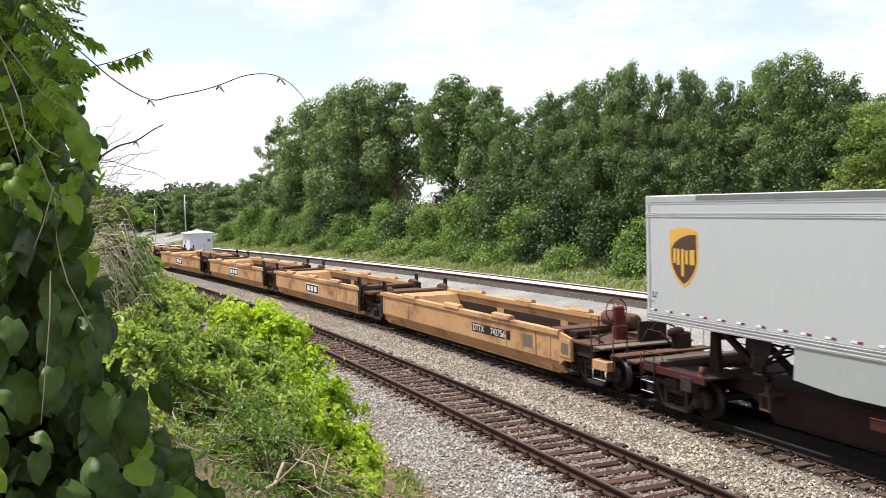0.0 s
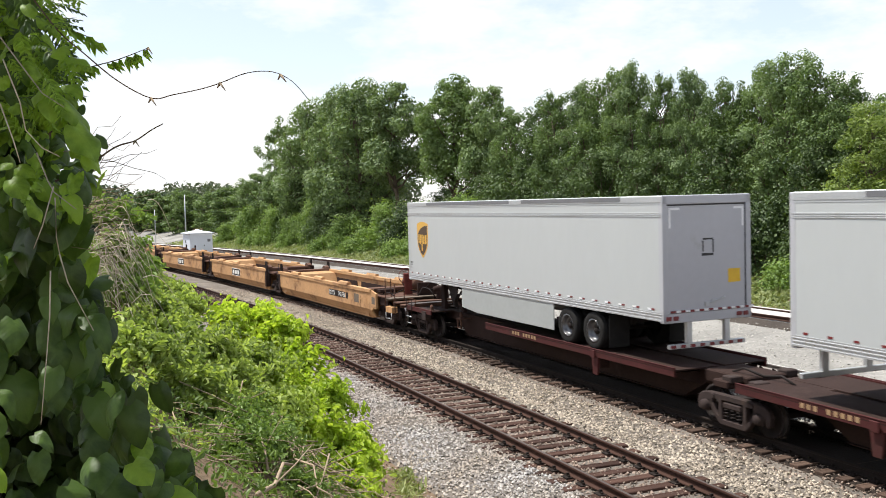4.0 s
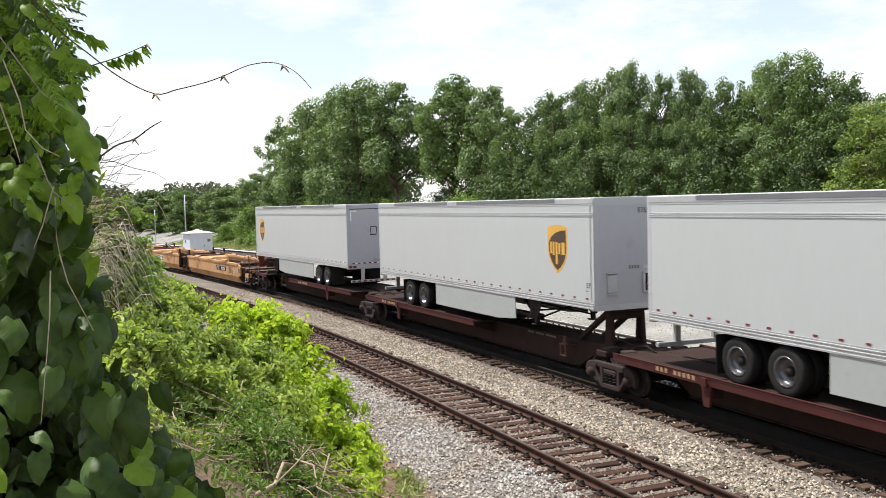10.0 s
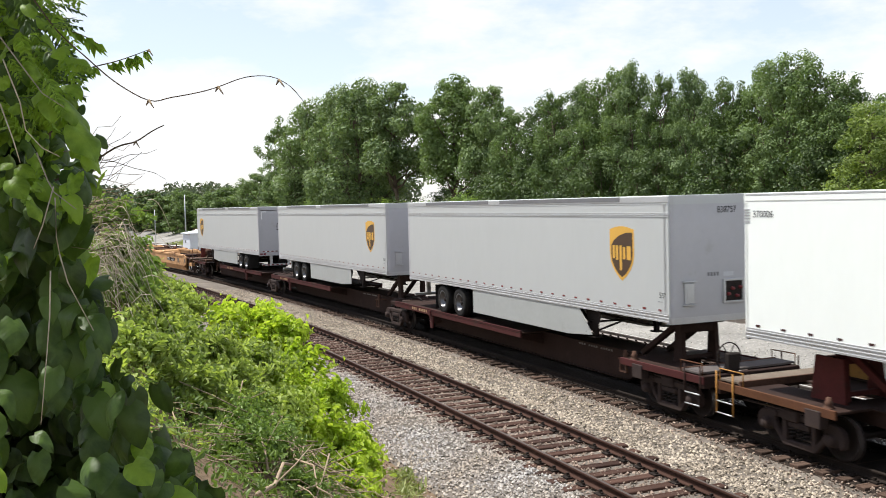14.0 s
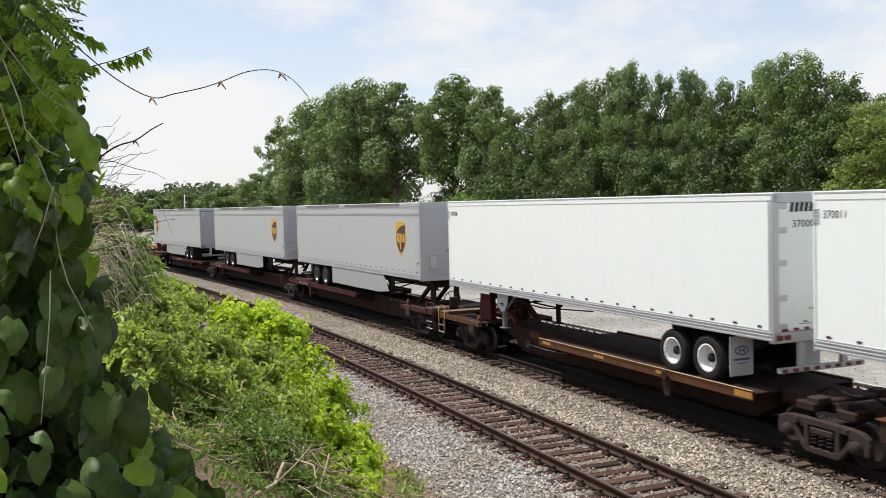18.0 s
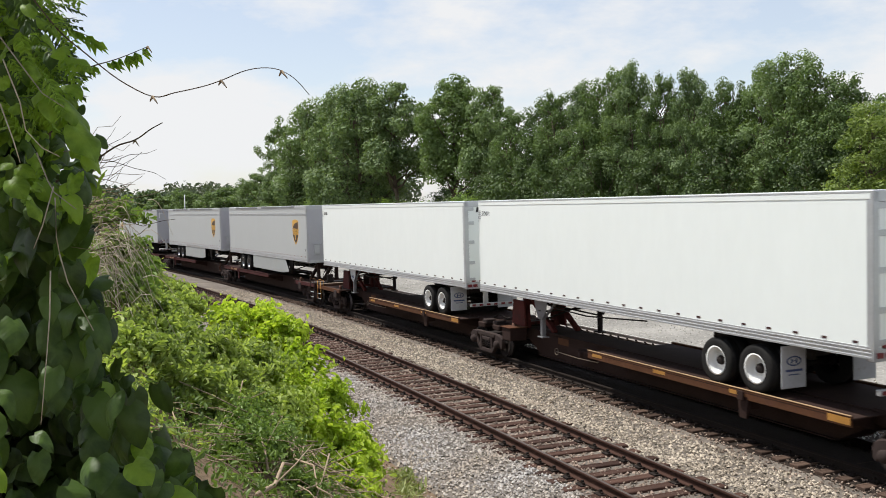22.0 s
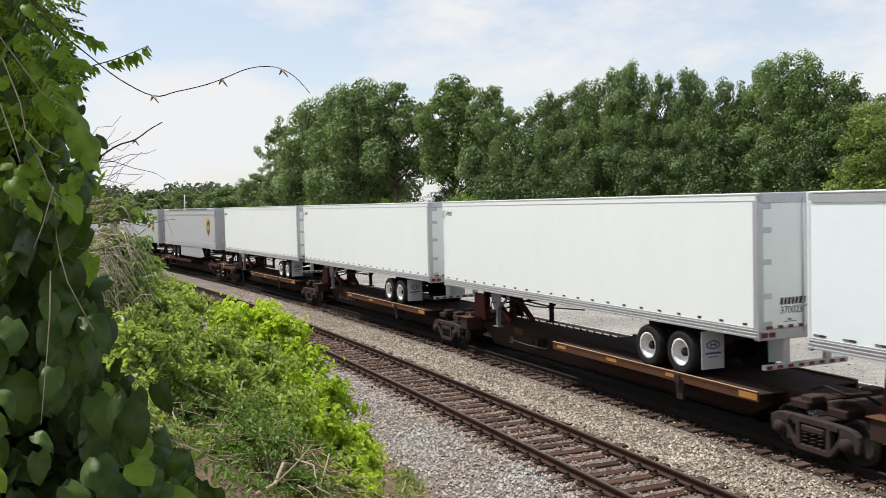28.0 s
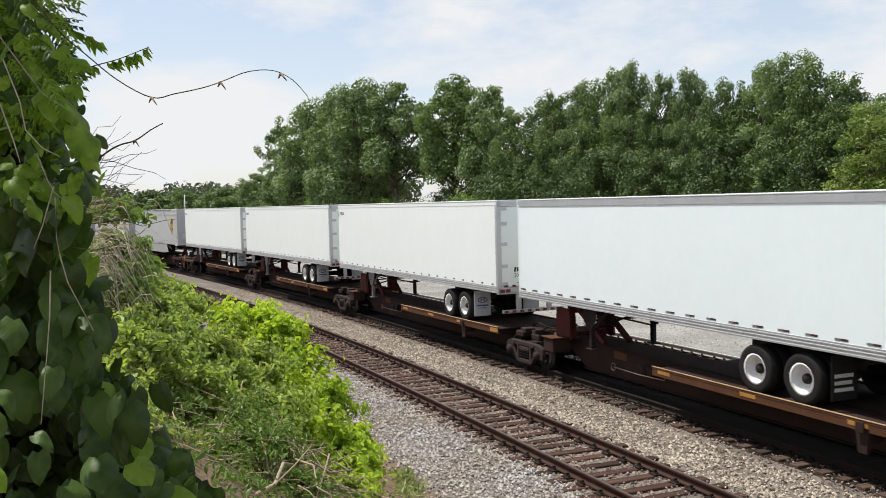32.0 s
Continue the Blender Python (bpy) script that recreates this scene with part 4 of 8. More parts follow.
    part("leg_cross_brace", Shape().tube([(xg, -0.95, 1.5), (xg, 0.95, 2.0)], 0.028).tube([(xg, 0.95, 1.5), (xg, -0.95, 2.0)], 0.028).tube([(xg, -0.95, 1.75), (xg, 0.95, 1.75)], 0.03), M_BLACKDIRT, t)
    part("crank_handle", Shape().tube([(xg + 0.02, -1.05, 1.78), (xg + 0.02, -1.24, 1.78), (xg + 0.02, -1.24, 1.55), (xg + 0.02, -1.30, 1.52)], 0.012, 5), M_BLACKDIRT, t)
    part("kingpin_plate", Shape().box(*sorted((xn - nose * 0.25, xn - nose * 1.5)), -0.55, 0.55, bot - 0.05, bot + 0.04, 0.01), M_BLACKDIRT, t)
    # side skirt on the grey ones
    if grey:
        a, b = xr + nose * skirt[0], xn - nose * skirt[1]
        low = 1.36
        for sy in (-1, 1):
            y0, y1 = sorted((sy * 1.275, sy * 1.298))
            cut = b - nose * 1.2
            rake = nose * (0.62 if seed == 3 else 0.04)
            part("side_skirt", Shape().prism([(a, bot + 0.03), (b - rake, bot + 0.03), (b, low + 0.10), (cut, low), (a, low)], y0, y1, "y"), M_SKIRT, t, "dusty grey aerodynamic skirt, darkened for shade")
        shield(t, xn - nose * emblem, 3.66, near - 0.001)
        x53 = xn - 0.44 if nose > 0 else xn + 0.28
        lettering("length_mark", "53'", 0.19, M_INK, t, Matrix.Translation((x53, near - 0.003, 2.68)) @ SIDE)
        part("small_print", Shape().box(x53 - 0.05, x53 + 0.12, near - 0.004, near, 2.58, 2.595), M_ALUDARK, t)
    elif kind == "white" and numbers:
        x = xn + 0.28
        lettering("number", numbers, 0.20, M_INK, t, Matrix.Translation((x, near - 0.004, 4.58)) @ SIDE)
        # plain slanted bars in place of the fleet's name, number below
        high = numbers == "370006"
        zz, y0, step, tall, drop = (4.68, -0.86, 0.125, 0.19, 0.31) if high else (2.78, -0.72, 0.098, 0.14, 0.185)
        for i in range(7):
            y = y0 + i * step
            part("name_bar", Shape().prism([(y, zz), (y + step * 0.72, zz), (y + step * 1.0, zz + tall), (y + step * 0.28, zz + tall)], xo, xo + 0.006, "x"), M_INK, t)
        lettering("number", numbers, 0.21, M_INK, t, Matrix.Translation((xo + 0.005, y0 + (0.06 if high else 0.0), zz - drop)) @ BACK, wide=1.1 if high else 0.95)
        part("small_print", Shape().box(xo, xo + 0.004, -0.62, -0.30, 2.42, 2.436).box(xo, xo + 0.004, -0.52, -0.42, 2.455, 2.49), M_ALUDARK, t)
        s = Shape().tube([(xn + 3.2, -1.0, 2.08), (xn + 4.6, -1.0, 1.92), (xn + 6.2, -1.0, 1.86), (xn + 9, -1.0, 2.02)], 0.02)
        part("air_hose", s, M_BLACKDIRT, t)
        vent = Shape()
        for k in range(5):
            vent.box(xn + 0.02, xn + 0.2, near - 0.012, near, 4.48 + k * 0.06, 4.51 + k * 0.06)
        part("side_vent", vent, M_ALU, t)
    return t


def rail_truck(u, label="grimy cast-steel rail truck with two wheelsets"):
    """A three-piece freight truck; its wheelsets roll."""
    t = rolling_thing("rail_truck", label, "rail truck", u, "trucks of the train")
    R = 0.42
    for x in (-0.86, 0.86):
        ax = thing_part = new("wheelset")
        ax.parent = t
        ax.matrix_local = Matrix.Translation((x, 0, R))
        ROLLING.append((ax, u, x, R))
        for sy in (-1, 1):
            w = Shape().lathe([(0.08, -0.05), (0.20, -0.02), (0.34, 0.0), (0.36, 0.045), (0.42, 0.045), (0.42, -0.06), (0.45, -0.065), (0.45, -0.09), (0.34, -0.09), (0.33, -0.05), (0.18, -0.08), (0.08, -0.09)], 30,
                               Matrix.Translation((0, sy * 0.77, 0)) @ Matrix.Rotation(0 if sy > 0 else math.pi, 4, "Z"))
            part("rail_wheel", w, M_BLACKDIRT, ax)
            tread = Shape().lathe([(0.421, 0.04), (0.421, -0.055)], 30, Matrix.Translation((0, sy * 0.77, 0)) @ Matrix.Rotation(0 if sy > 0 else math.pi, 4, "Z"))
            part("wheel_tread", tread, M_WHEELSTEEL, ax, "bright worn steel tread")
        part("axle", Shape().lathe([(0.0, -1.1), (0.07, -1.1), (0.08, 1.1), (0.0, 1.1)], 12), M_BLACKDIRT, ax)
    for sy in (-1, 1):
        y0, y1 = sorted((sy * 0.93, sy * 1.07))
        ya, yb = sorted((sy * 0.98, sy * 1.11))
        s = Shape()
        # cast side frame: bowed top, pedestal jaws over the bearings, a dropped belly and three windows
        half = [(0.0, 0.735), (0.55, 0.735), (0.82, 0.725), (1.02, 0.685), (1.13, 0.61), (1.17, 0.49), (1.15, 0.32), (1.07, 0.27), (1.02, 0.33), (1.00, 0.50), (0.74, 0.53), (0.70, 0.34),
                (0.60, 0.24), (0.47, 0.10), (0.40, 0.06), (0.0, 0.06)]
        wing = [(0.45, 0.585), (0.66, 0.585), (0.655, 0.50), (0.52, 0.31), (0.455, 0.25)]
        s.plate(half + [(-p, q) for p, q in half[-2:0:-1]], [[(-0.34, 0.60), (0.34, 0.60), (0.32, 0.19), (-0.32, 0.19)], wing, [(-p, q) for p, q in wing]], y0, y1, 0.022)
        for x in (-0.62, 0.62):
            s.box(x - 0.05, x + 0.05, y0 - 0.03 if sy < 0 else y1, y0 if sy < 0 else y1 + 0.03, 0.60, 0.70, 0.012)
        part("side_frame", s, M_TRUCKFRAME, t, "dusty brown cast side frame")
        for x in (-0.86, 0.86):
            c = Shape().lathe([(0.0, -0.06), (0.09, -0.06), (0.12, -0.02), (0.12, 0.08), (0.15, 0.10)], 14, Matrix.Translation((x, sy * 1.12, 0.42)) @ Matrix.Rotation(0 if sy < 0 else math.pi, 4, "Z"))
            c.prism([(x - 0.16, 0.52), (x + 0.16, 0.52), (x + 0.11, 0.30), (x - 0.11, 0.30)], y0, y1, "y")
            part("bearing_cap", c, M_TRUCKFRAME, t)
        for k, x in enumerate((-0.2, 0.0, 0.2)):
            pts = [(x + 0.075 * math.cos(a), sy * 1.0 + 0.075 * math.sin(a), 0.22 + 0.22 * i / 24) for i, a in enumerate(np.linspace(0, 6 * math.pi, 25))]
            part("spring", Shape().tube(pts, 0.017, 5), M_BLACKDIRT, t)
        part("bolster_end", Shape().box(-0.30, 0.30, y0 - 0.01, y1 + 0.03, 0.44, 0.58, 0.03), M_TRUCKFRAME, t)
    part("bolster", Shape().box(-0.2, 0.2, -0.95, 0.95, 0.45, 0.72, 0.03).box(-0.3, 0.3, -0.3, 0.3, 0.7, 0.80, 0.03), M_BLACKDIRT, t)
    for x in (-0.42, 0.42):
        part("brake_beam", Shape().box(x - 0.06, x + 0.06, -0.8, 0.8, 0.34, 0.44, 0.02), M_BLACKDIRT, t)
    return t


def handbrake(parent, x, y, z, mat):
    ring = Shape()
    pts = [(x, y + 0.33 * math.cos(a), z + 0.33 * math.sin(a)) for a in np.linspace(0, 2 * math.pi, 25)]
    ring.tube(pts, 0.017, 6)
    for i in range(6):
        a = i * math.pi / 3
        ring.tube([(x, y, z), (x, y + 0.33 * math.cos(a), z + 0.33 * math.sin(a))], 0.012, 5)
    w = part("brake_wheel", ring, mat, parent, "round hand brake wheel with spokes")
    part("brake_housing", Shape().box(x + 0.03, x + 0.2, y - 0.16, y + 0.16, z - 0.3, z + 0.12, 0.03), mat, w)


def spine_unit(uc, half, deck, nose, style, ends=(0, 0), hitch=None, reach=(1.5, 1.7)):
    """One platform of a spine car. deck: (from, to) in x of the wheel platform; nose: the side of the hitch; ends: which ends carry a coupler platform."""
    red = style == "red"
    lab = "oxide-red spine car platform with a raised tyre deck" if red else "rust-brown spine car platform with orange deck edges"
    t = rolling_thing("spine_car_unit", lab, "spine car", uc, "platforms of the spine cars")
    edge, body = (M_OXIDE, M_OXIDE) if red else (M_ORANGE, M_RUST)
    a, b = -half, half
    prof = [(a + 0.6, 1.00), (b - 0.6, 1.00), (b - 0.6, 0.72), (b - 1.7, 0.68), (b - 2.5, 0.26), (a + 2.5, 0.26), (a + 1.7, 0.68), (a + 0.6, 0.72)]
    part("centre_sill", Shape().prism(prof, -0.42, 0.42, "y"), M_RUST, t, "deep dark brown box girder")
    part("sill_flange", Shape().box(a + 0.6, b - 0.6, -0.52, 0.52, 1.0, 1.025, 0.006).box(a + 2.5, b - 2.5, -0.50, 0.50, 0.235, 0.26, 0.006), M_RUST, t)
    d0, d1 = deck
    dz = 1.068 if red else 0.998
    for k in range(2):
        y0, y1 = ((-1.36, -0.10), (0.10, 1.36))[k]
        part("tyre_deck", Shape().box(d0, d1, y0, y1, dz - 0.033, dz, 0.004), M_RUST, t)
    for sy in (-1, 1):
        ya, yb = sorted((sy * 1.36, sy * 1.30))
        yc, yd = sorted((sy * 1.37, sy * 1.315))
        part("deck_edge", Shape().box(d0, d1, ya, yb, dz - 0.16, dz + 0.04, 0.008), edge, t, "raised deck edge flange")
        # on brown cars the top flange is lighter than the web below
        part("edge_flange", Shape().box(d0, d1, yc, yd, dz + 0.041, dz + 0.056, 0.004), M_OXIDE if red else M_EDGETAN, t)
        if red and sy < 0:
            # reporting marks on the deck edge, as plain pale bars
            for k in (0, 1, 2, 4, 5, 6, 7, 8):
                part("mark_bar", Shape().box(d0 + 1.9 + 0.17 * k, d0 + 2.0 + 0.17 * k, -1.366, -1.359, dz - 0.10, dz + 0.0), M_EDGETAN, t)
        if not red:
            yq = sorted((sy * 1.364, sy * 1.368))
            for i in range(3):
                x = d0 + 0.5 + (d1 - d0 - 0.8) * i / 3
                part("amber_patch", Shape().box(x - 0.26, x + 0.2, yq[0], yq[1], dz - 0.09, dz - 0.01), M_AMBER, t)
            part("amber_patch", Shape().box(d1 - 0.55, d1 - 0.01, yq[0], yq[1], dz - 0.12, dz + 0.01), M_AMBER, t)
    for i in range(5):
        x = d0 + 0.3 + (d1 - d0 - 0.6) * i / 4
        part("deck_bracket", Shape().prism([(-1.29, 0.95), (-1.29, 0.88), (-0.42, 0.62), (0.42, 0.62), (1.29, 0.88), (1.29, 0.95)], x - 0.05, x + 0.05, "x"), M_RUST, t)
    xq = (d0 + d1) / 2 + (1.6 if nose < 0 else -1.6)
    for sy in (-1, 1):
        y0, y1 = sorted((sy * 1.37, sy * 1.44))
        st = part("tie_down_bracket", Shape().box(xq - 0.10, xq + 0.10, y0, y1 - 0.03, dz - 0.17, dz + 0.03, 0.01).prism([(xq - 0.16, 0.9), (xq + 0.16, 0.9), (xq + 0.1, 0.45), (xq - 0.1, 0.45)], *sorted((sy * 1.30, sy * 1.36)), "y"), body, t)
        part("jacking_pad", Shape().box(xq - 0.14, xq + 0.14, *sorted((sy * 1.0, sy * 1.30)), 0.62, 0.86, 0.02), M_RUST, st)
    # hitch that takes the kingpin
    xh = hitch - uc
    hm = M_RUST if red else M_REDPLATE
    h = part("hitch_stand", Shape().prism([(xh - 0.18, 1.03), (xh + 0.18, 1.03), (xh + 0.10, 2.02), (xh - 0.10, 2.02)], -0.56, -0.44, "y")
             .prism([(xh - 0.18, 1.03), (xh + 0.18, 1.03), (xh + 0.10, 2.02), (xh - 0.10, 2.02)], 0.44, 0.56, "y").box(xh - 0.10, xh + 0.10, -0.46, 0.46, 1.75, 2.0, 0.02).box(xh - 0.07, xh + 0.07, -0.46, 0.46, 1.1, 1.2, 0.02),
             hm, t, "steel trestle hitch under the trailer nose")
    part("hitch_plate", Shape().box(xh - 0.45, xh + 0.45, -0.48, 0.48, 2.0, 2.06, 0.02), M_BLACKDIRT, h)
    for y in (-0.4, 0.4):
        part("hitch_strut", Shape().box(-0.06, 1.75, y - 0.07, y + 0.07, -0.07, 0.07, 0.012, m=Matrix.Translation((xh - nose * 1.6, 0, 1.08)) @ Matrix.Rotation(math.pi if nose < 0 else 0, 4, "Z") @ Matrix.Rotation(-0.55, 4, "Y")), hm, h)
    if red:
        # brake retainer on its stand, beside the sill
        xb = xh - nose * 1.98
        rt = part("retainer_stand", Shape().box(xb - 0.16, xb + 0.16, -0.82, -0.76, 0.52, 0.57, 0.006).box(xb - 0.16, xb - 0.10, -0.82, -0.76, 0.57, 0.84, 0.006).box(xb + 0.10, xb + 0.16, -0.82, -0.76, 0.57, 0.84, 0.006)
                  .box(xb - 0.18, xb + 0.18, -0.84, -0.40, 0.84, 0.88, 0.006), M_RUSTLIGHT, t, "small rusty frame bracket")
        part("retainer_valve", Shape().lathe([(0.0, 0.22), (0.04, 0.22), (0.045, 0.14), (0.075, 0.11), (0.05, 0.06), (0.10, 0.0)], 12, Matrix.Translation((xb, -0.72, 0.88)) @ Matrix.Rotation(math.pi / 2, 4, "X")), M_RUSTLIGHT, rt)
        if nose > 0:
            for k in range(14):
                if k not in (3, 8):
                    part("mark_bar", Shape().box(xb - 2.75 + 0.125 * k, xb - 2.68 + 0.125 * k, -0.424, -0.419, 0.885, 0.94), M_DIRTYREF, t)
    if not red:
        # red wheel chocks beside the hitch, and the frame of crossed braces behind
        for y in (-0.75, 0.68):
            part("guide_plate", Shape().prism([(xh - 0.55, 1.03), (xh + 0.35, 1.03), (xh + 0.30, 1.9), (xh - 0.42, 1.9)], y, y + 0.07, "y"), M_REDPLATE, h, "upright dark red guide plate")
        # uncoupling rod along the sill, with its ring
        rr = part("lever_rod", Shape().tube([(-4.35, -0.80, 0.60), (-3.2, -0.82, 0.58), (-2.1, -0.80, 0.60), (-2.05, -0.80, 0.68)], 0.014), M_WALK, t, "dull bent steel rod along the sill")
        part("rod_ring", Shape().tube([(-4.35 + 0.10 * math.cos(q), -0.80, 0.60 + 0.10 * math.sin(q)) for q in np.linspace(0, 2 * math.pi, 13)], 0.012, 5), M_WALK, rr)
        part("rod_box", Shape().box(-3.3, -2.7, -0.76, -0.42, 0.55, 0.80, 0.015).lathe([(0.0, 0.05), (0.07, 0.05), (0.09, 0.0)], 12, Matrix.Translation((-3.0, -0.78, 0.70)) @ Matrix.Rotation(math.pi, 4, "X")), M_RUST, rr)
        part("rust_patch", Shape().box(-4.9, -4.3, -0.426, -0.419, 0.72, 0.92), M_ORANGE, t, "orange rust patch on the sill")
    # ends: articulation castings, or a coupler platform
    for sgn, kind in zip((-1, 1), ends):
        xe = sgn * half
        if kind:
            xi, xo = xe - sgn * reach[0], xe + sgn * reach[1]
            x0, x1 = sorted((xi, xo))
            pl = part("end_platform", Shape().box(x0, x1, -1.34, -0.35, 0.99, 1.04, 0.008).box(x0, x1, 0.35, 1.34, 0.99, 1.04, 0.008), M_RUST, t, "grimy end platform over the coupler")
            for y in (-1.39, 1.33):
                part("platform_edge", Shape().box(x0, x1, y, y + 0.06, 0.90, 1.07, 0.008), body if red else M_ORANGE, pl, "worn painted edge channel")
            part("end_sill", Shape().box(*sorted((xo - sgn * 0.16, xo)), -1.38, 1.38, 0.80, 1.08, 0.012), M_RUST, pl)
            part("pocket_box", Shape().box(*sorted((xe - sgn * 0.55, xe - sgn * 0.95)), -1.42, -1.2, 0.66, 1.0, 0.015), M_TRUCKFRAME, pl)
            for y in (-1.33, 1.33):
                part("grab_iron", Shape().tube([(xo - sgn * 0.1, y, 1.0), (xo - sgn * 0.1, y, 1.34), (xo - sgn * 0.85, y, 1.34), (xo - sgn * 0.85, y, 1.0)], 0.016), M_ORANGE if red else M_AMBER, pl)
            for y in (-1.41, 1.41):
                for q in (0.08, 0.62):
                    part("ladder_rail", Shape().tube([(xo - sgn * q, y, 1.3), (xo - sgn * q, y, 0.40)], 0.018), M_AMBER if not red else M_RUST, pl)
                for z in (0.41, 0.66):
                    part("ladder_rung", Shape().tube([(xo - sgn * 0.08, y, z), (xo - sgn * 0.62, y, z)], 0.016), M_ALU, pl, "pale worn ladder rung")
            part("walkway", Shape().box(*sorted((xo - sgn * 0.75, xo - sgn * 0.15)), -1.36, 1.36, 1.10, 1.15, 0.006), M_WALKGREY if red else M_WALK, pl, "worn crosswise walkway boards")
            part("walkway_lip", Shape().box(*sorted((xo - sgn * 0.80, xo - sgn * 0.75)), -1.36, 1.36, 1.02, 1.17, 0.006), M_RUSTLIGHT, pl)
            part("coupler_shank", Shape().box(*sorted((xo - sgn * 0.1, xo + sgn * 0.25)), -0.12, 0.12, 0.72, 0.92, 0.03).box(*sorted((xo + sgn * 0.12, xo + sgn * 0.4)), -0.22, 0.20, 0.68, 0.98, 0.06), M_TRUCKFRAME, pl)
            if not red:
                sc = part("end_screen", Shape().box(*sorted((xo - sgn * 0.85, xo - sgn * 1.75)), 1.18, 1.30, 1.05, 1.58, 0.01).box(*sorted((xo - sgn * 0.85, xo - sgn * 0.93)), 0.75, 1.25, 1.05, 1.55, 0.01), M_RUST, pl)
                part("amber_patch", Shape().box(*sorted((xo - sgn * 1.2, xo - sgn * 1.72)), 1.168, 1.178, 1.12, 1.54), M_AMBER, sc)
            if red and sgn > 0:
                handbrake(pl, xo - sgn * 0.15, -0.55, 1.42, M_BLACKDIRT)
            part("air_line", Shape().tube([(xo - sgn * 0.3, 0.3, 0.8), (xo + sgn * 0.05, 0.32, 0.5), (xo + sgn * 0.4, 0.28, 0.6)], 0.025), M_BLACKDIRT, pl)
            part("retainer_post", Shape().lathe([(0.0, 0.20), (0.05, 0.20), (0.055, 0.13), (0.085, 0.10), (0.06, 0.06), (0.11, 0.0)], 12, Matrix.Translation((xi + sgn * 0.35, -1.2, 1.05)) @ Matrix.Rotation(math.pi / 2, 4, "X")), M_RUSTLIGHT, pl)
            part("brake_rigging", Shape().tube([(xi + sgn * 0.4, -1.1, 0.78), (xo - sgn * 0.6, -1.1, 0.74)], 0.022).tube([(xi + sgn * 0.5, -1.05, 0.62), (xi + sgn * 1.6, -1.05, 0.62)], 0.02).box(*sorted((xe - sgn * 0.1, xe + sgn * 0.35)), -1.2, -1.0, 0.58, 0.82, 0.03), M_TRUCKFRAME, pl)
        else:
            x0, x1 = sorted((xe - sgn * 1.6, xe - sgn * 0.12))
            ca = part("end_casting", Shape().box(x0, x1, -0.55, 0.55, 0.76, 1.06, 0.03).box(*sorted((xe - sgn * 0.75, xe - sgn * 0.25)), -1.0, 1.0, 0.82, 1.0, 0.03), M_RUST, t)
            for y in (-0.95, 0.6):
                part("side_bearing", Shape().box(*sorted((xe - sgn * 0.5, xe - sgn * 0.2)), y, y + 0.35, 0.95, 1.10, 0.02), M_TRUCKFRAME, ca)
            part("hose_loop", Shape().tube([(xe - sgn * 0.9, -0.3, 1.06), (xe - sgn * 0.5, -0.32, 1.2), (xe + sgn * 0.1, -0.3, 1.1)], 0.028), M_BLACKDIRT, ca)
            if not red and sgn < 0:
                eb = part("equipment_box", Shape().box(xe + 1.55, xe + 2.12, -1.28, -0.70, 0.68, 1.08, 0.02), M_RUST, ca)
                part("box_lid", Shape().box(xe + 1.50, xe + 2.17, -1.32, -0.66, 1.08, 1.11, 0.008), M_ORANGE, eb)
                part("angle_cock", Shape().lathe([(0.0, 0.1), (0.05, 0.1), (0.06, 0.03), (0.1, 0.0)], 10, Matrix.Translation((xe + 1.82, -1.0, 1.11)) @ Matrix.Rotation(math.pi / 2, 4, "X")), M_RUSTLIGHT, ca)
    return t


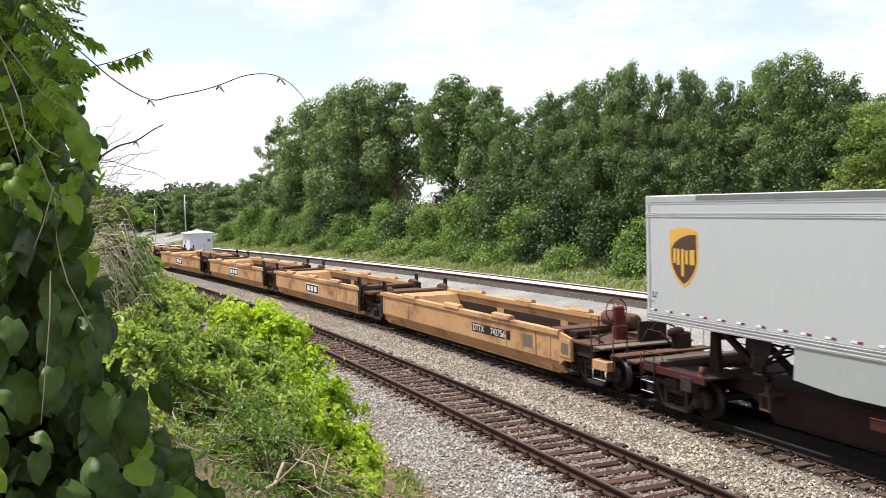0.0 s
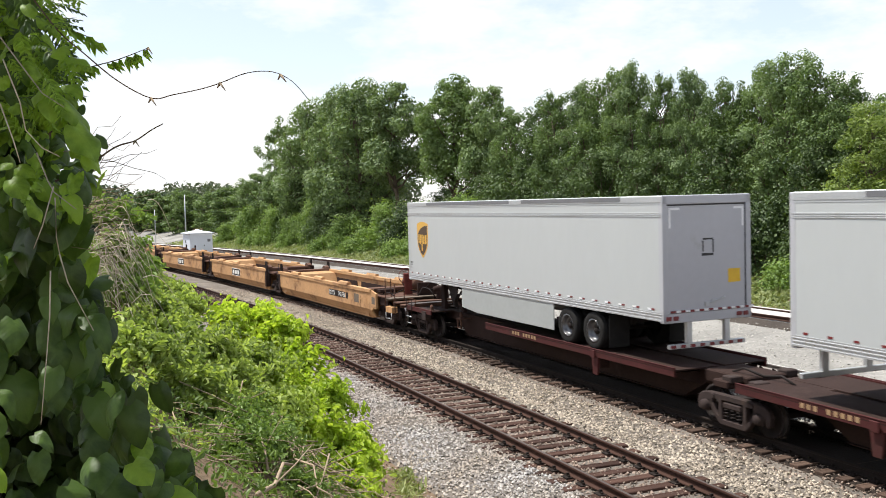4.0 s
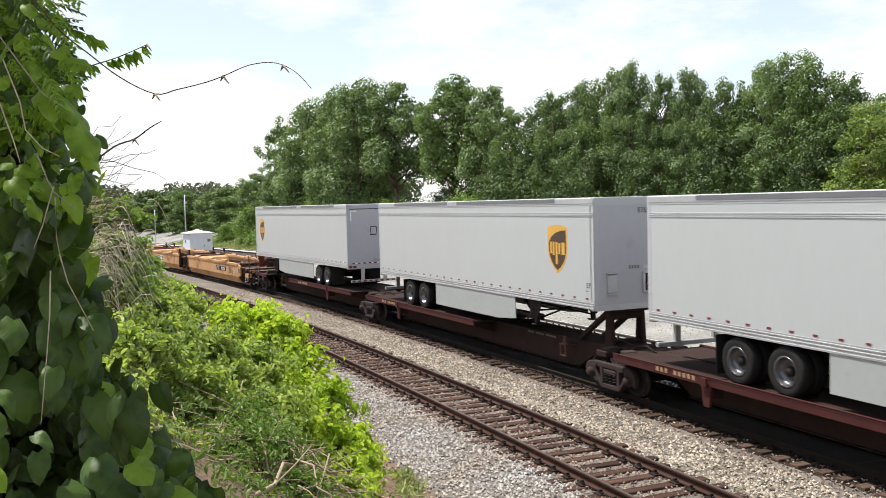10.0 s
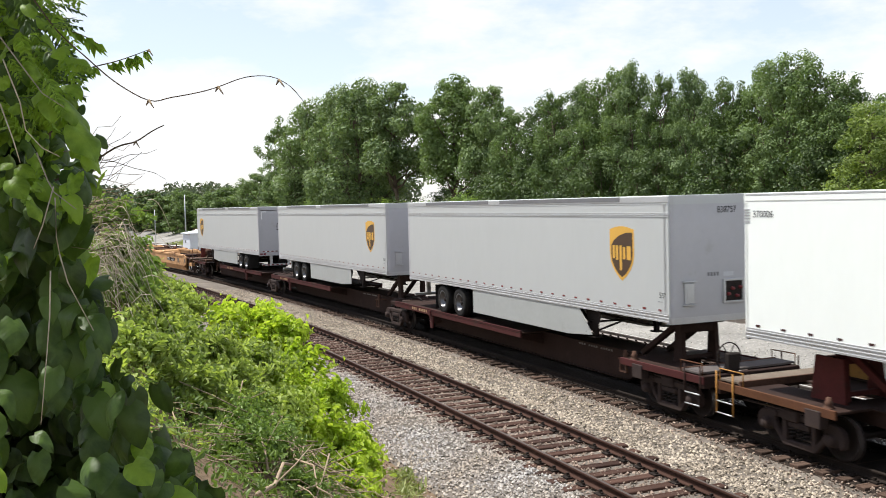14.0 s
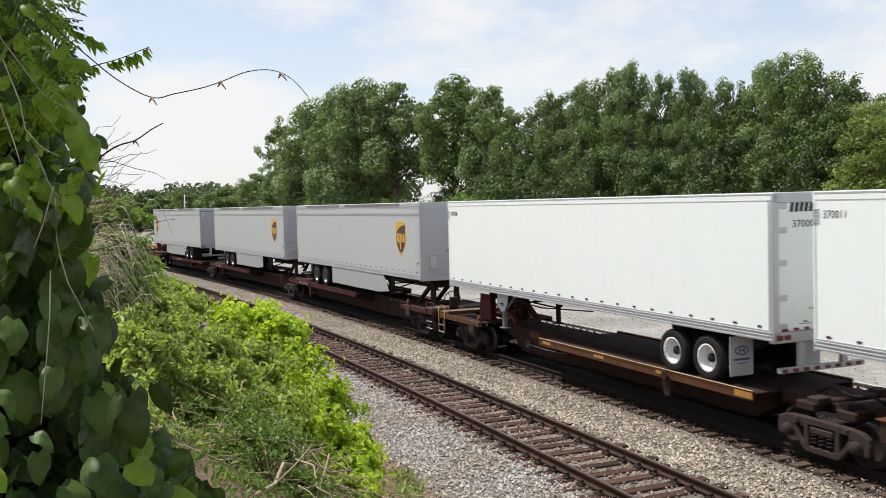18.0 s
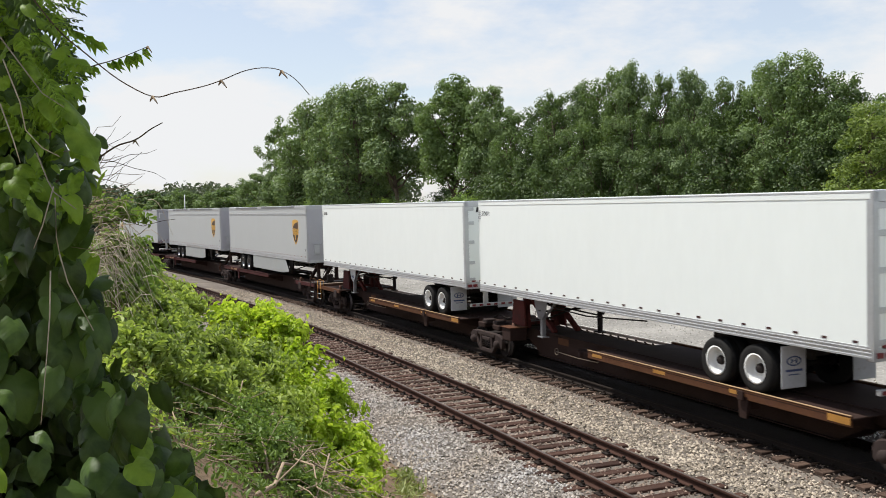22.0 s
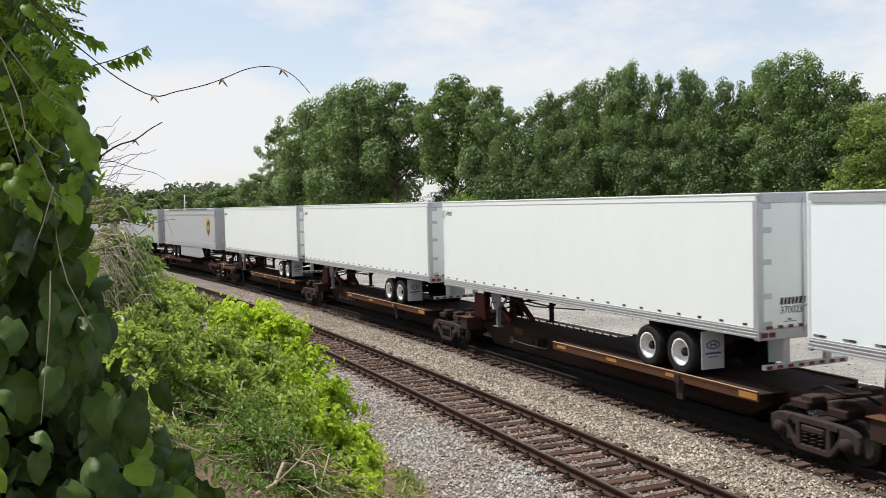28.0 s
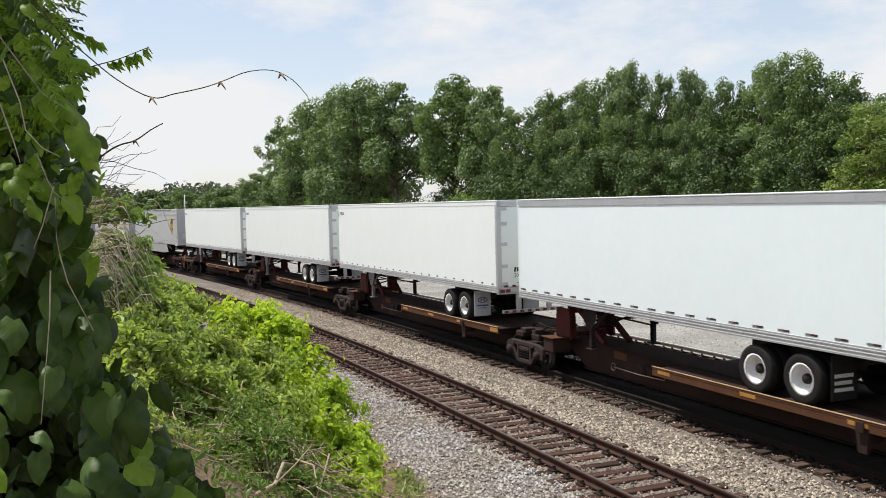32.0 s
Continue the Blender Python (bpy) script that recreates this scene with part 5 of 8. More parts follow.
def well_unit(uc, half, right_end=False, left_end=False, number=False, seed=0):
    """One well of an articulated well car, open and empty."""
    t = rolling_thing("well_car_unit", "faded yellow empty container well car unit with rusty ends", "well car", uc, "wells of the well car")
    r = random.Random(seed)
    a, b = -half, half
    top, bev, low = 1.42, 0.55, 0.20
    for sy in (-1, 1):
        o = [(sy * 1.46, top), (sy * 1.46, bev), (sy * 1.24, low), (sy * 1.18, low), (sy * 1.38, bev), (sy * 1.38, top)]
        w = part("well_side", Shape().prism(o, a, b, "x"), M_YELLOW, t, "faded yellow side sill with rust streaks")
        part("top_chord", Shape().box(a, b, *sorted((sy * 1.50, sy * 1.30)), top - 0.16, top, 0.012), M_YELLOW, w)
        part("bottom_angle", Shape().box(a + 0.3, b - 0.3, *sorted((sy * 1.26, sy * 0.95)), low - 0.05, low, 0.006), M_YELLOW, w)
        for x in (a * 0.55, 0.0, b * 0.52):
            y0, y1 = sorted((sy * 1.52, sy * 1.33))
            part("corner_guide_flap", Shape().prism([(sy * 1.30, top + 0.02), (sy * 1.36, top + 0.13), (sy * 1.50, top + 0.10), (sy * 1.53, top - 0.02)], x - 0.62, x + 0.62, "x"), M_YELLOW, w, "hinged yellow container guide")
            part("flap_pocket", Shape().prism([(x - 0.72, top - 0.16), (x + 0.72, top - 0.16), (x + 0.52, top - 0.36), (x - 0.62, top - 0.36)], *sorted((sy * 1.466, sy * 1.458)), "y"), M_YELLOW, w)
        # dark rusty panels stand in for the openings and recesses of the inner wall
        for x0, x1 in ((a + 1.6, a * 0.3), (a * 0.22, b * 0.35), (b * 0.42, b - 1.5)):
            part("inner_web", Shape().box(x0, x1, *sorted((sy * 1.384, sy * 1.365)), 0.62, top - 0.40, 0.01), M_RUST, w, "dark rusty panel standing in for a wall recess")
        for x in (a + 0.4, a + 3.1, b - 3.2, b - 0.5):
            part("side_rib", Shape().box(x - 0.04, x + 0.04, *sorted((sy * 1.475, sy * 1.45)), bev, top - 0.16, 0.008), M_YELLOW, w)
    # floor cross members and end bulkheads
    for x in np.linspace(a + 1.2, b - 1.2, 7):
        part("floor_beam", Shape().box(x - 0.14, x + 0.14, -1.2, 1.2, low, low + 0.12, 0.01), M_RUST, t)
    for sgn in (-1, 1):
        xe = sgn * half
        bu = part("end_bulkhead", Shape().prism([(xe - sgn * 2.0, low + 0.3), (xe - sgn * 1.55, top - 0.16), (xe - sgn * 0.55, top - 0.08), (xe - sgn * 0.55, low)], -1.36, 1.36, "y"), M_YELLOW, t)
        part("bulkhead_top", Shape().box(*sorted((xe - sgn * 0.62, xe - sgn * 0.02)), -1.40, 1.40, top - 0.12, top + 0.02, 0.015), M_RUSTLIGHT, bu, "rust-brown end shelf")
        is_end = right_end if sgn > 0 else left_end
        for sy in (() if is_end else (-1, 1)):
            for q in (0.0, 0.18):
                part("container_guide_post", Shape().box(*sorted((xe - sgn * (0.12 + q), xe - sgn * (0.20 + q))), *sorted((sy * 1.42, sy * 1.34)), top, top + 0.42, 0.01), M_BLACKDIRT, bu, "thin upright guide post")
            part("corner_bracket", Shape().prism([(xe - sgn * 0.75, top - 0.3), (xe - sgn * 0.55, top + 0.12), (xe - sgn * 0.30, top + 0.20), (xe + sgn * 0.02, top + 0.10), (xe + sgn * 0.02, top - 0.3)], *sorted((sy * 1.34, sy * 1.10)), "y"), M_RUSTLIGHT, bu, "rust-brown corner bracket")
        for y in (() if is_end else (-1.49, 1.22)):
            part("end_post", Shape().box(*sorted((xe + sgn * 0.02, xe - sgn * 0.24)), y, y + 0.27, 0.36, top + 0.05, 0.02), M_RUST, bu)
        if not is_end:
            s = Shape().box(*sorted((xe + sgn * 0.75, xe - sgn * 0.3)), -0.45, 0.45, 0.72, 1.1, 0.03).box(*sorted((xe + sgn * 0.95, xe - sgn * 0.1)), -1.3, 1.3, 1.12, 1.24, 0.02)
            ec = part("articulation_casting", s, M_RUSTLIGHT, bu)
            part("ladder_iron", Shape().tube([(xe + sgn * 0.1, -1.46, 0.5), (xe + sgn * 0.1, -1.46, top + 0.4)], 0.018).tube([(xe + sgn * 0.45, -1.46, 0.5), (xe + sgn * 0.45, -1.46, top)], 0.018)
                 .tube([(xe + sgn * 0.1, -1.46, 0.75), (xe + sgn * 0.45, -1.46, 0.75)], 0.014).tube([(xe + sgn * 0.1, -1.46, 1.05), (xe + sgn * 0.45, -1.46, 1.05)], 0.014), M_BLACKDIRT, ec)
        else:
            x0, x1 = sorted((xe, xe + sgn * 3.6))
            flank = [(xe, 0.45), (xe + sgn * 0.25, 0.62), (xe + sgn * 0.62, 0.62), (xe + sgn * 0.62, 1.26), (xe, top - 0.05)]
            pf = part("end_platform", Shape().prism(flank, -1.46, -1.38, "y"), M_YELLOW, t, "yellow stepped end platform of the well car")
            part("platform_side", Shape().prism(flank, 1.38, 1.46, "y"), M_YELLOW, pf)
            for y in (-1.30, 1.22):
                part("shear_plate", Shape().box(*sorted((xe + sgn * 0.62, xe + sgn * 1.5)), y, y + 0.08, 0.80, 1.14, 0.01), M_RUST, pf)
            hoses = [((0.7, -0.6, 1.25), (1.0, -0.3, 1.42), (1.4, 0.3, 1.30), (1.9, 0.6, 1.45)), ((1.6, 0.2, 1.2), (1.9, 0.5, 1.75), (2.3, 0.7, 1.62), (2.6, 0.9, 1.2)), ((1.8, -0.1, 1.1), (2.0, 0.1, 1.55), (2.4, 0.2, 1.5), (2.7, 0.4, 1.1)), ((0.3, -1.0, 1.25), (0.9, -0.9, 1.30), (1.5, -1.0, 1.22))]
            for h in hoses:
                part("brake_pipe", Shape().tube([(xe + sgn * p, q, z) for p, q, z in h], 0.026, 6), M_BLACKDIRT, pf)
            part("pipe_bracket", Shape().box(*sorted((xe + sgn * 1.62, xe + sgn * 1.72)), 0.0, 0.9, 1.2, 1.72, 0.01), M_RUST, pf)
            part("valve_box", Shape().box(*sorted((xe + sgn * 0.1, xe + sgn * 0.5)), -1.2, -0.5, 1.28, 1.42, 0.02), M_RUST, pf)
            part("draft_sill", Shape().box(x0, x1, -0.45, 0.45, 0.72, 0.96, 0.02), M_RUST, pf)
            part("platform_plate", Shape().box(*sorted((xe - sgn * 0.1, xe + sgn * 1.6)), -1.38, 1.38, 1.14, 1.20, 0.01), M_RUSTLIGHT, pf)
            for q, z in ((1.7, 1.14), (2.5, 1.04), (3.2, 1.0)):
                part("crosswise_walkway", Shape().box(*sorted((xe + sgn * q, xe + sgn * (q + 0.46))), -1.44, 1.44, z, z + 0.05, 0.008).box(*sorted((xe + sgn * q, xe + sgn * (q + 0.05))), -1.44, 1.44, z - 0.1, z, 0.008), M_WALK if q < 2 else M_RUSTLIGHT, pf, "worn metal walkway plank")
            part("air_reservoir", Shape().lathe([(0.0, -0.75), (0.18, -0.75), (0.22, -0.68), (0.22, 0.68), (0.18, 0.75), (0.0, 0.75)], 18, Matrix.Translation((xe + sgn * 0.35, 0.35, 1.62)) @ Matrix.Rotation(math.pi / 2, 4, "Z")), M_RUSTLIGHT, pf, "rusty cylindrical air tank")
            handbrake(pf, xe + sgn * 0.95, -0.2, 1.98, M_REDRUST)
            part("brake_stand", Shape().box(*sorted((xe + sgn * 0.99, xe + sgn * 1.15)), -0.34, 0.0, 1.04, 1.85, 0.02), M_REDRUST, pf)
            part("control_valve", Shape().box(*sorted((xe + sgn * 2.4, xe + sgn * 2.7)), 0.5, 0.95, 1.05, 1.5, 0.04).lathe([(0.0, 0.2), (0.12, 0.2), (0.14, 0.0), (0.1, -0.2), (0.0, -0.2)], 12, Matrix.Translation((xe + sgn * 2.55, 0.55, 1.5))), M_RUST, pf)
            for sy in (-1, 1):
                part("grab_iron", Shape().tube([(xe + sgn * 1.55, sy * 1.4, 0.8), (xe + sgn * 1.55, sy * 1.4, 1.95), (xe + sgn * 1.55, sy * 1.15, 1.95), (xe + sgn * 1.55, sy * 1.15, 1.2)], 0.02), M_RUSTLIGHT, pf)
                part("grab_iron", Shape().tube([(xe + sgn * 2.6, sy * 1.42, 0.6), (xe + sgn * 2.6, sy * 1.42, 1.8), (xe + sgn * 2.6, sy * 1.0, 1.8), (xe + sgn * 2.6, sy * 1.0, 1.05)], 0.02), M_RUSTLIGHT, pf)
                part("side_step", Shape().box(*sorted((xe + sgn * 1.65, xe + sgn * 2.35)), *sorted((sy * 1.45, sy * 1.2)), 0.6, 0.85, 0.012), M_YELLOW, pf)
                part("stirrup_step", Shape().tube([(xe + sgn * 1.7, sy * 1.46, 0.6), (xe + sgn * 1.7, sy * 1.46, 0.36), (xe + sgn * 2.3, sy * 1.46, 0.36), (xe + sgn * 2.3, sy * 1.46, 0.6)], 0.016), M_ALU, pf)
            pb = part("placard_board", Shape().box(*sorted((xe + sgn * 0.04, xe + sgn * 0.60)), -1.476, -1.46, 0.70, 1.20, 0.004), M_YELLOW, pf)
            part("placard_plate", Shape().box(*sorted((xe + sgn * 0.13, xe + sgn * 0.51)), -1.482, -1.474, 0.80, 1.10, 0.004), M_WALK, pb, "weathered grey-brown placard plate")
            part("paint_patch", Shape().box(*sorted((xe - sgn * 2.1, xe - sgn * 1.5)), -1.464, -1.459, 0.72, 1.10), M_WALK, t, "faded grey-brown paint patch")
            part("panel_seam", Shape().box(*sorted((xe - sgn * 1.32, xe - sgn * 1.29)), -1.466, -1.459, bev, top - 0.16), M_RUST, t)
            part("coupler_shank", Shape().box(*sorted((xe + sgn * 3.5, xe + sgn * 4.3)), -0.12, 0.12, 0.72, 0.92, 0.03).box(*sorted((xe + sgn * 4.15, xe + sgn * 4.5)), -0.2, 0.22, 0.68, 0.98, 0.06), M_TRUCKFRAME, pf)
    if number:
        pl = part("number_panel", Shape().box(1.6, 4.3, -1.466, -1.458, 0.78, 1.06), M_BLACKDIRT, t)
        lettering("car_number", "742756", 0.30, M_INKWHITE, pl, Matrix.Translation((2.95, -1.468, 0.82)) @ SIDE, wide=1.12)
        lettering("car_mark", "DTTX", 0.30, M_INKWHITE, pl, Matrix.Translation((1.66, -1.468, 0.82)) @ SIDE, wide=1.05)
    else:
        pl = part("mark_panel", Shape().box(-1.02, 1.02, -1.468, -1.458, 0.62, 1.10), M_INKWHITE, t, "white-edged dark emblem of plain block strokes")
        part("mark_ground", Shape().box(-0.97, 0.97, -1.472, -1.466, 0.66, 1.06), M_BLACKDIRT, pl)
        s = Shape()
        for x in (-0.58, 0.0, 0.58):
            s.box(x - 0.2, x + 0.2, -1.476, -1.470, 0.73, 0.99)
        part("mark_strokes", s, M_INKWHITE, pl)
    return t


# from the head of what is seen to its tail
for i, uc in enumerate((-30.7, -47.4, -63.6, -79.8, -96.0)):
    well_unit(uc, 6.95 if i else 7.2, right_end=(i == 0), left_end=(i == 4), number=(i == 0), seed=i)
for u in (-22.3, -39.4, -55.5, -71.7, -87.9, -105.0):
    rail_truck(u)
spine_unit(-9.9, 8.75, (-2.8, 7.1), -1, "red", ends=(1, 0), hitch=-18.0, reach=(1.4, 1.1))
spine_unit(8.3, 9.3, (-9.0, 1.7), 1, "red", hitch=16.8)
spine_unit(26.75, 9.0, (-8.5, 2.2), 1, "red", ends=(0, 1), hitch=35.5)
for u in (-18.7, -1.1, 17.7, 35.9):
    rail_truck(u)
spine_unit(48.0, 7.95, (-2.6, 6.4), -1, "brown", ends=(1, 0), hitch=40.6, reach=(1.3, 2.15))
spine_unit(64.5, 8.5, (-1.7, 7.2), -1, "brown", hitch=57.75)
spine_unit(82.0, 8.85, (-0.7, 7.6), -1, "brown", hitch=75.25)
spine_unit(99.7, 8.85, (-1.8, 7.6), -1, "brown", ends=(0, 1), hitch=92.7)
for u in (40.1, 56.0, 73.1, 90.85, 108.6):
    rail_truck(u)
trailer(-11.42, -1, "grey", (3.09, 4.41), seed=1, skirt=(5.1, 4.95), L=16.3, emblem=1.53)
trailer(9.12, 1, "grey", (3.28, 4.67), "876502", seed=2, skirt=(5.9, 4.46), L=16.5, emblem=1.90)
trailer(28.0, 1, "grey", (3.17, 4.59), "838757", seed=3, skirt=(5.78, 3.4), L=16.5, emblem=1.95)
trailer(46.87, -1, "white", (2.1, 3.33), "370006", seed=4)
trailer(64.08, -1, "white", (3.03, 4.25), "370011", seed=5)
trailer(81.5, -1, "white", (2.6, 3.85), "370023", seed=6)
trailer(99.0, -1, "plain", (4.42, 5.72), seed=7)

# ---- distance, trees and shrubs ----
SWAYING = []
BREEZE = ((0, 0.5), (1, 0.2), (1.5, -0.55), (2, -0.25), (3, 0.05), (3.5, 0.3), (4.5, -0.2), (5.5, -0.75), (6, -1.0), (7, -0.35), (8, 0.3), (8.5, -0.85), (9, -1.3), (9.5, -0.35), (10, -1.1), (11, 0.05), (11.5, -0.85),
          (12, 0.5), (12.5, 0.6), (13, -0.75), (13.5, -0.35), (14, 0.8), (14.5, 0.5), (15.5, 0.2), (16.5, 0.05), (17, 0.8), (17.5, -0.35), (18.5, 0.2), (19, -0.35), (20, -0.05), (20.5, -1.0), (22, -0.35), (23, -0.05), (23.5, -0.85),
          (25, -0.35), (25.5, -0.05), (26.5, -0.5), (27.5, -1.0), (28, -0.55), (28.5, 0.6), (29, 0.2), (29.5, -1.0), (30, 0.6), (30.5, 1.1), (31, -0.05), (32, -0.05))


def leaf_blades(rng, centres, out, size, jitter=0.4, aspect=0.75):
    """Many small leaves, each a blade folded along its midrib: vertices and triangles."""
    n = len(centres)
    nrm = out + rng.normal(0, jitter, (n, 3))
    nrm /= np.linalg.norm(nrm, axis=1, keepdims=True) + 1e-9
    t = rng.normal(0, 1, (n, 3)) + np.array([0, 0, -0.4])
    t -= nrm * (t * nrm).sum(1, keepdims=True)
    t /= np.linalg.norm(t, axis=1, keepdims=True) + 1e-9
    b = np.cross(nrm, t)
    s = np.asarray(size).reshape(-1, 1) * rng.uniform(0.6, 1.35, (n, 1))
    up = nrm * s * 0.10
    v = np.stack([centres - t * s * 0.5, centres + b * s * aspect * 0.5 + up, centres + t * s * 0.5, centres - b * s * aspect * 0.5 + up], 1).reshape(-1, 3)
    o = np.arange(n)[:, None] * 4
    f = np.concatenate([o + np.array([[0, 1, 2]]), o + np.array([[0, 2, 3]])], 1).reshape(-1, 3)
    return v, f


def tree_variant(name, seed, height, radius, low, mat, leaf, count, boughs, label="", tight=1.0):
    """A tree at the origin: tapered trunk, limbs to each bough, and boughs of uneven leaf clumps."""
    rng = np.random.default_rng(seed)
    t = thing(name, label, "tree", "trees beyond the tracks")
    s = Shape()
    lean = rng.normal(0, 0.02, 2)

    def stem(z):
        return np.array([lean[0] * z + 0.15 * math.sin(z * 0.7), lean[1] * z + 0.12 * math.cos(z * 0.6), z])
    limbs = []
    puffs = []
    z0 = low * height
    for i in range(boughs):
        g = (i + 0.5) / boughs
        wide = radius * (1.0 - abs(g - 0.45) ** 2.6 * 2.4)
        a = i * 2.4 + rng.uniform(-0.5, 0.5)
        q = rng.uniform(0.35, 0.78) * (1 - 0.6 * max(0.0, g - 0.75) / 0.25)
        br = radius * rng.uniform(0.36, 0.54) * (1.05 - 0.25 * g) * tight
        c = np.array([wide * q * math.cos(a), wide * q * math.sin(a), z0 + (height - z0) * g - br * 0.5])
        root = stem(max(height * 0.18, c[2] - wide * rng.uniform(0.5, 0.9)))
        mid = root * 0.45 + c * 0.55 + np.array([0, 0, -0.1 * radius])
        limbs.append(([root, mid, c], 0.0075 * height * (1.2 - 0.6 * g), 6, 0.03))
        for k in range(9):
            d = rng.normal(0, 1, 3)
            d /= np.linalg.norm(d)
            d[2] = d[2] * 0.75 + 0.12
            pc = c + d * br * rng.uniform(0.6, 1.05)
            puffs.append((*pc, br * rng.uniform(0.34, 0.56)))
            if k < 4:
                limbs.append(([c * 0.7 + mid * 0.3, (c + pc) / 2 + rng.normal(0, 0.08, 3), pc], 0.035, 4, 0.012))
    puffs = np.array(puffs)
    lift = height - (puffs[:, 2] + puffs[:, 3]).max()
    puffs[:, 2] += lift
    s.tube([stem(z) for z in np.linspace(-0.4, height * 0.80 + lift, 10)], 0.02 * height + 0.03, 8, 0.03)
    for pts, r0, sides, r1 in limbs:
        s.tube([p + np.array([0, 0, lift * min(1.0, p[2] / (0.5 * height))]) for p in pts], r0, sides, r1)
    part("trunk", s, M_BARK, t)
    pick = rng.choice(len(puffs), count, p=puffs[:, 3] ** 2 / (puffs[:, 3] ** 2).sum())
    d = rng.normal(0, 1, (count, 3))
    d /= np.linalg.norm(d, axis=1, keepdims=True)
    q = puffs[pick, :3] + d * puffs[pick, 3:4] * (rng.random((count, 1)) ** 0.28 * 1.08) * np.array([1, 1, 0.8])
    v, f = leaf_blades(rng, q, d * 1.0 + np.array([0, 0, 0.45]), np.full(count, leaf), 0.33)
    part("crown", raw_mesh("crown", v, f, mat), mat, t)
    return t


def shrub_variant(name, seed, height, radius, mat, leaf, count, label, group, category="shrub"):
    rng = np.random.default_rng(seed)
    t = thing(name, label, category, group)
    s = Shape()
    for i in range(7):
        a = rng.uniform(0, 6.28)
        s.tube([(0.1 * math.cos(a), 0.1 * math.sin(a), -0.3), (radius * 0.3 * math.cos(a), radius * 0.3 * math.sin(a), height * 0.45), (radius * 0.6 * math.cos(a), radius * 0.6 * math.sin(a), height * 0.8)], 0.03, 5, 0.008)
    part("stems", s, M_BARK, t)
    puffs = []
    for i in range(60):
        z = rng.uniform(0.02, 0.9)
        a, q = rng.uniform(0, 6.28), rng.uniform(0.1, 1) ** 0.6
        w = radius * math.sqrt(max(0.1, 1 - z * z * 0.85))
        r = min(radius, height) * rng.uniform(0.14, 0.32)
        puffs.append((w * q * math.cos(a), w * q * math.sin(a), z * height, r))
    puffs = np.array(puffs)
    pick = rng.choice(len(puffs), count, p=puffs[:, 3] ** 2 / (puffs[:, 3] ** 2).sum())
    d = rng.normal(0, 1, (count, 3))
    q = puffs[pick, :3] + d * puffs[pick, 3:4] * 0.55
    d /= np.linalg.norm(d, axis=1, keepdims=True)
    q[:, 2] = np.maximum(q[:, 2], 0.0)
    v, f = leaf_blades(rng, q, d * 0.9 + np.array([0, 0, 0.5]), np.full(len(q), leaf), 0.45)
    part("crown", raw_mesh("crown", v, f, mat), mat, t)
    return t


def stand(ob, x, y0, height, base_height, turn, first, wide=1.0):
    """Sets the first one, or a copy, on the ground with the height asked for."""
    k = height / base_height
    m = Matrix.Translation((x, y0 + bend(x), land(y0) - 0.1)) @ Matrix.Rotation(turn, 4, "Z")
    if first:
        ob.matrix_world = m
        o = ob
    else:
        o = copy_thing(ob, m)
    o.scale = (k * wide, k * wide, k)
    return o


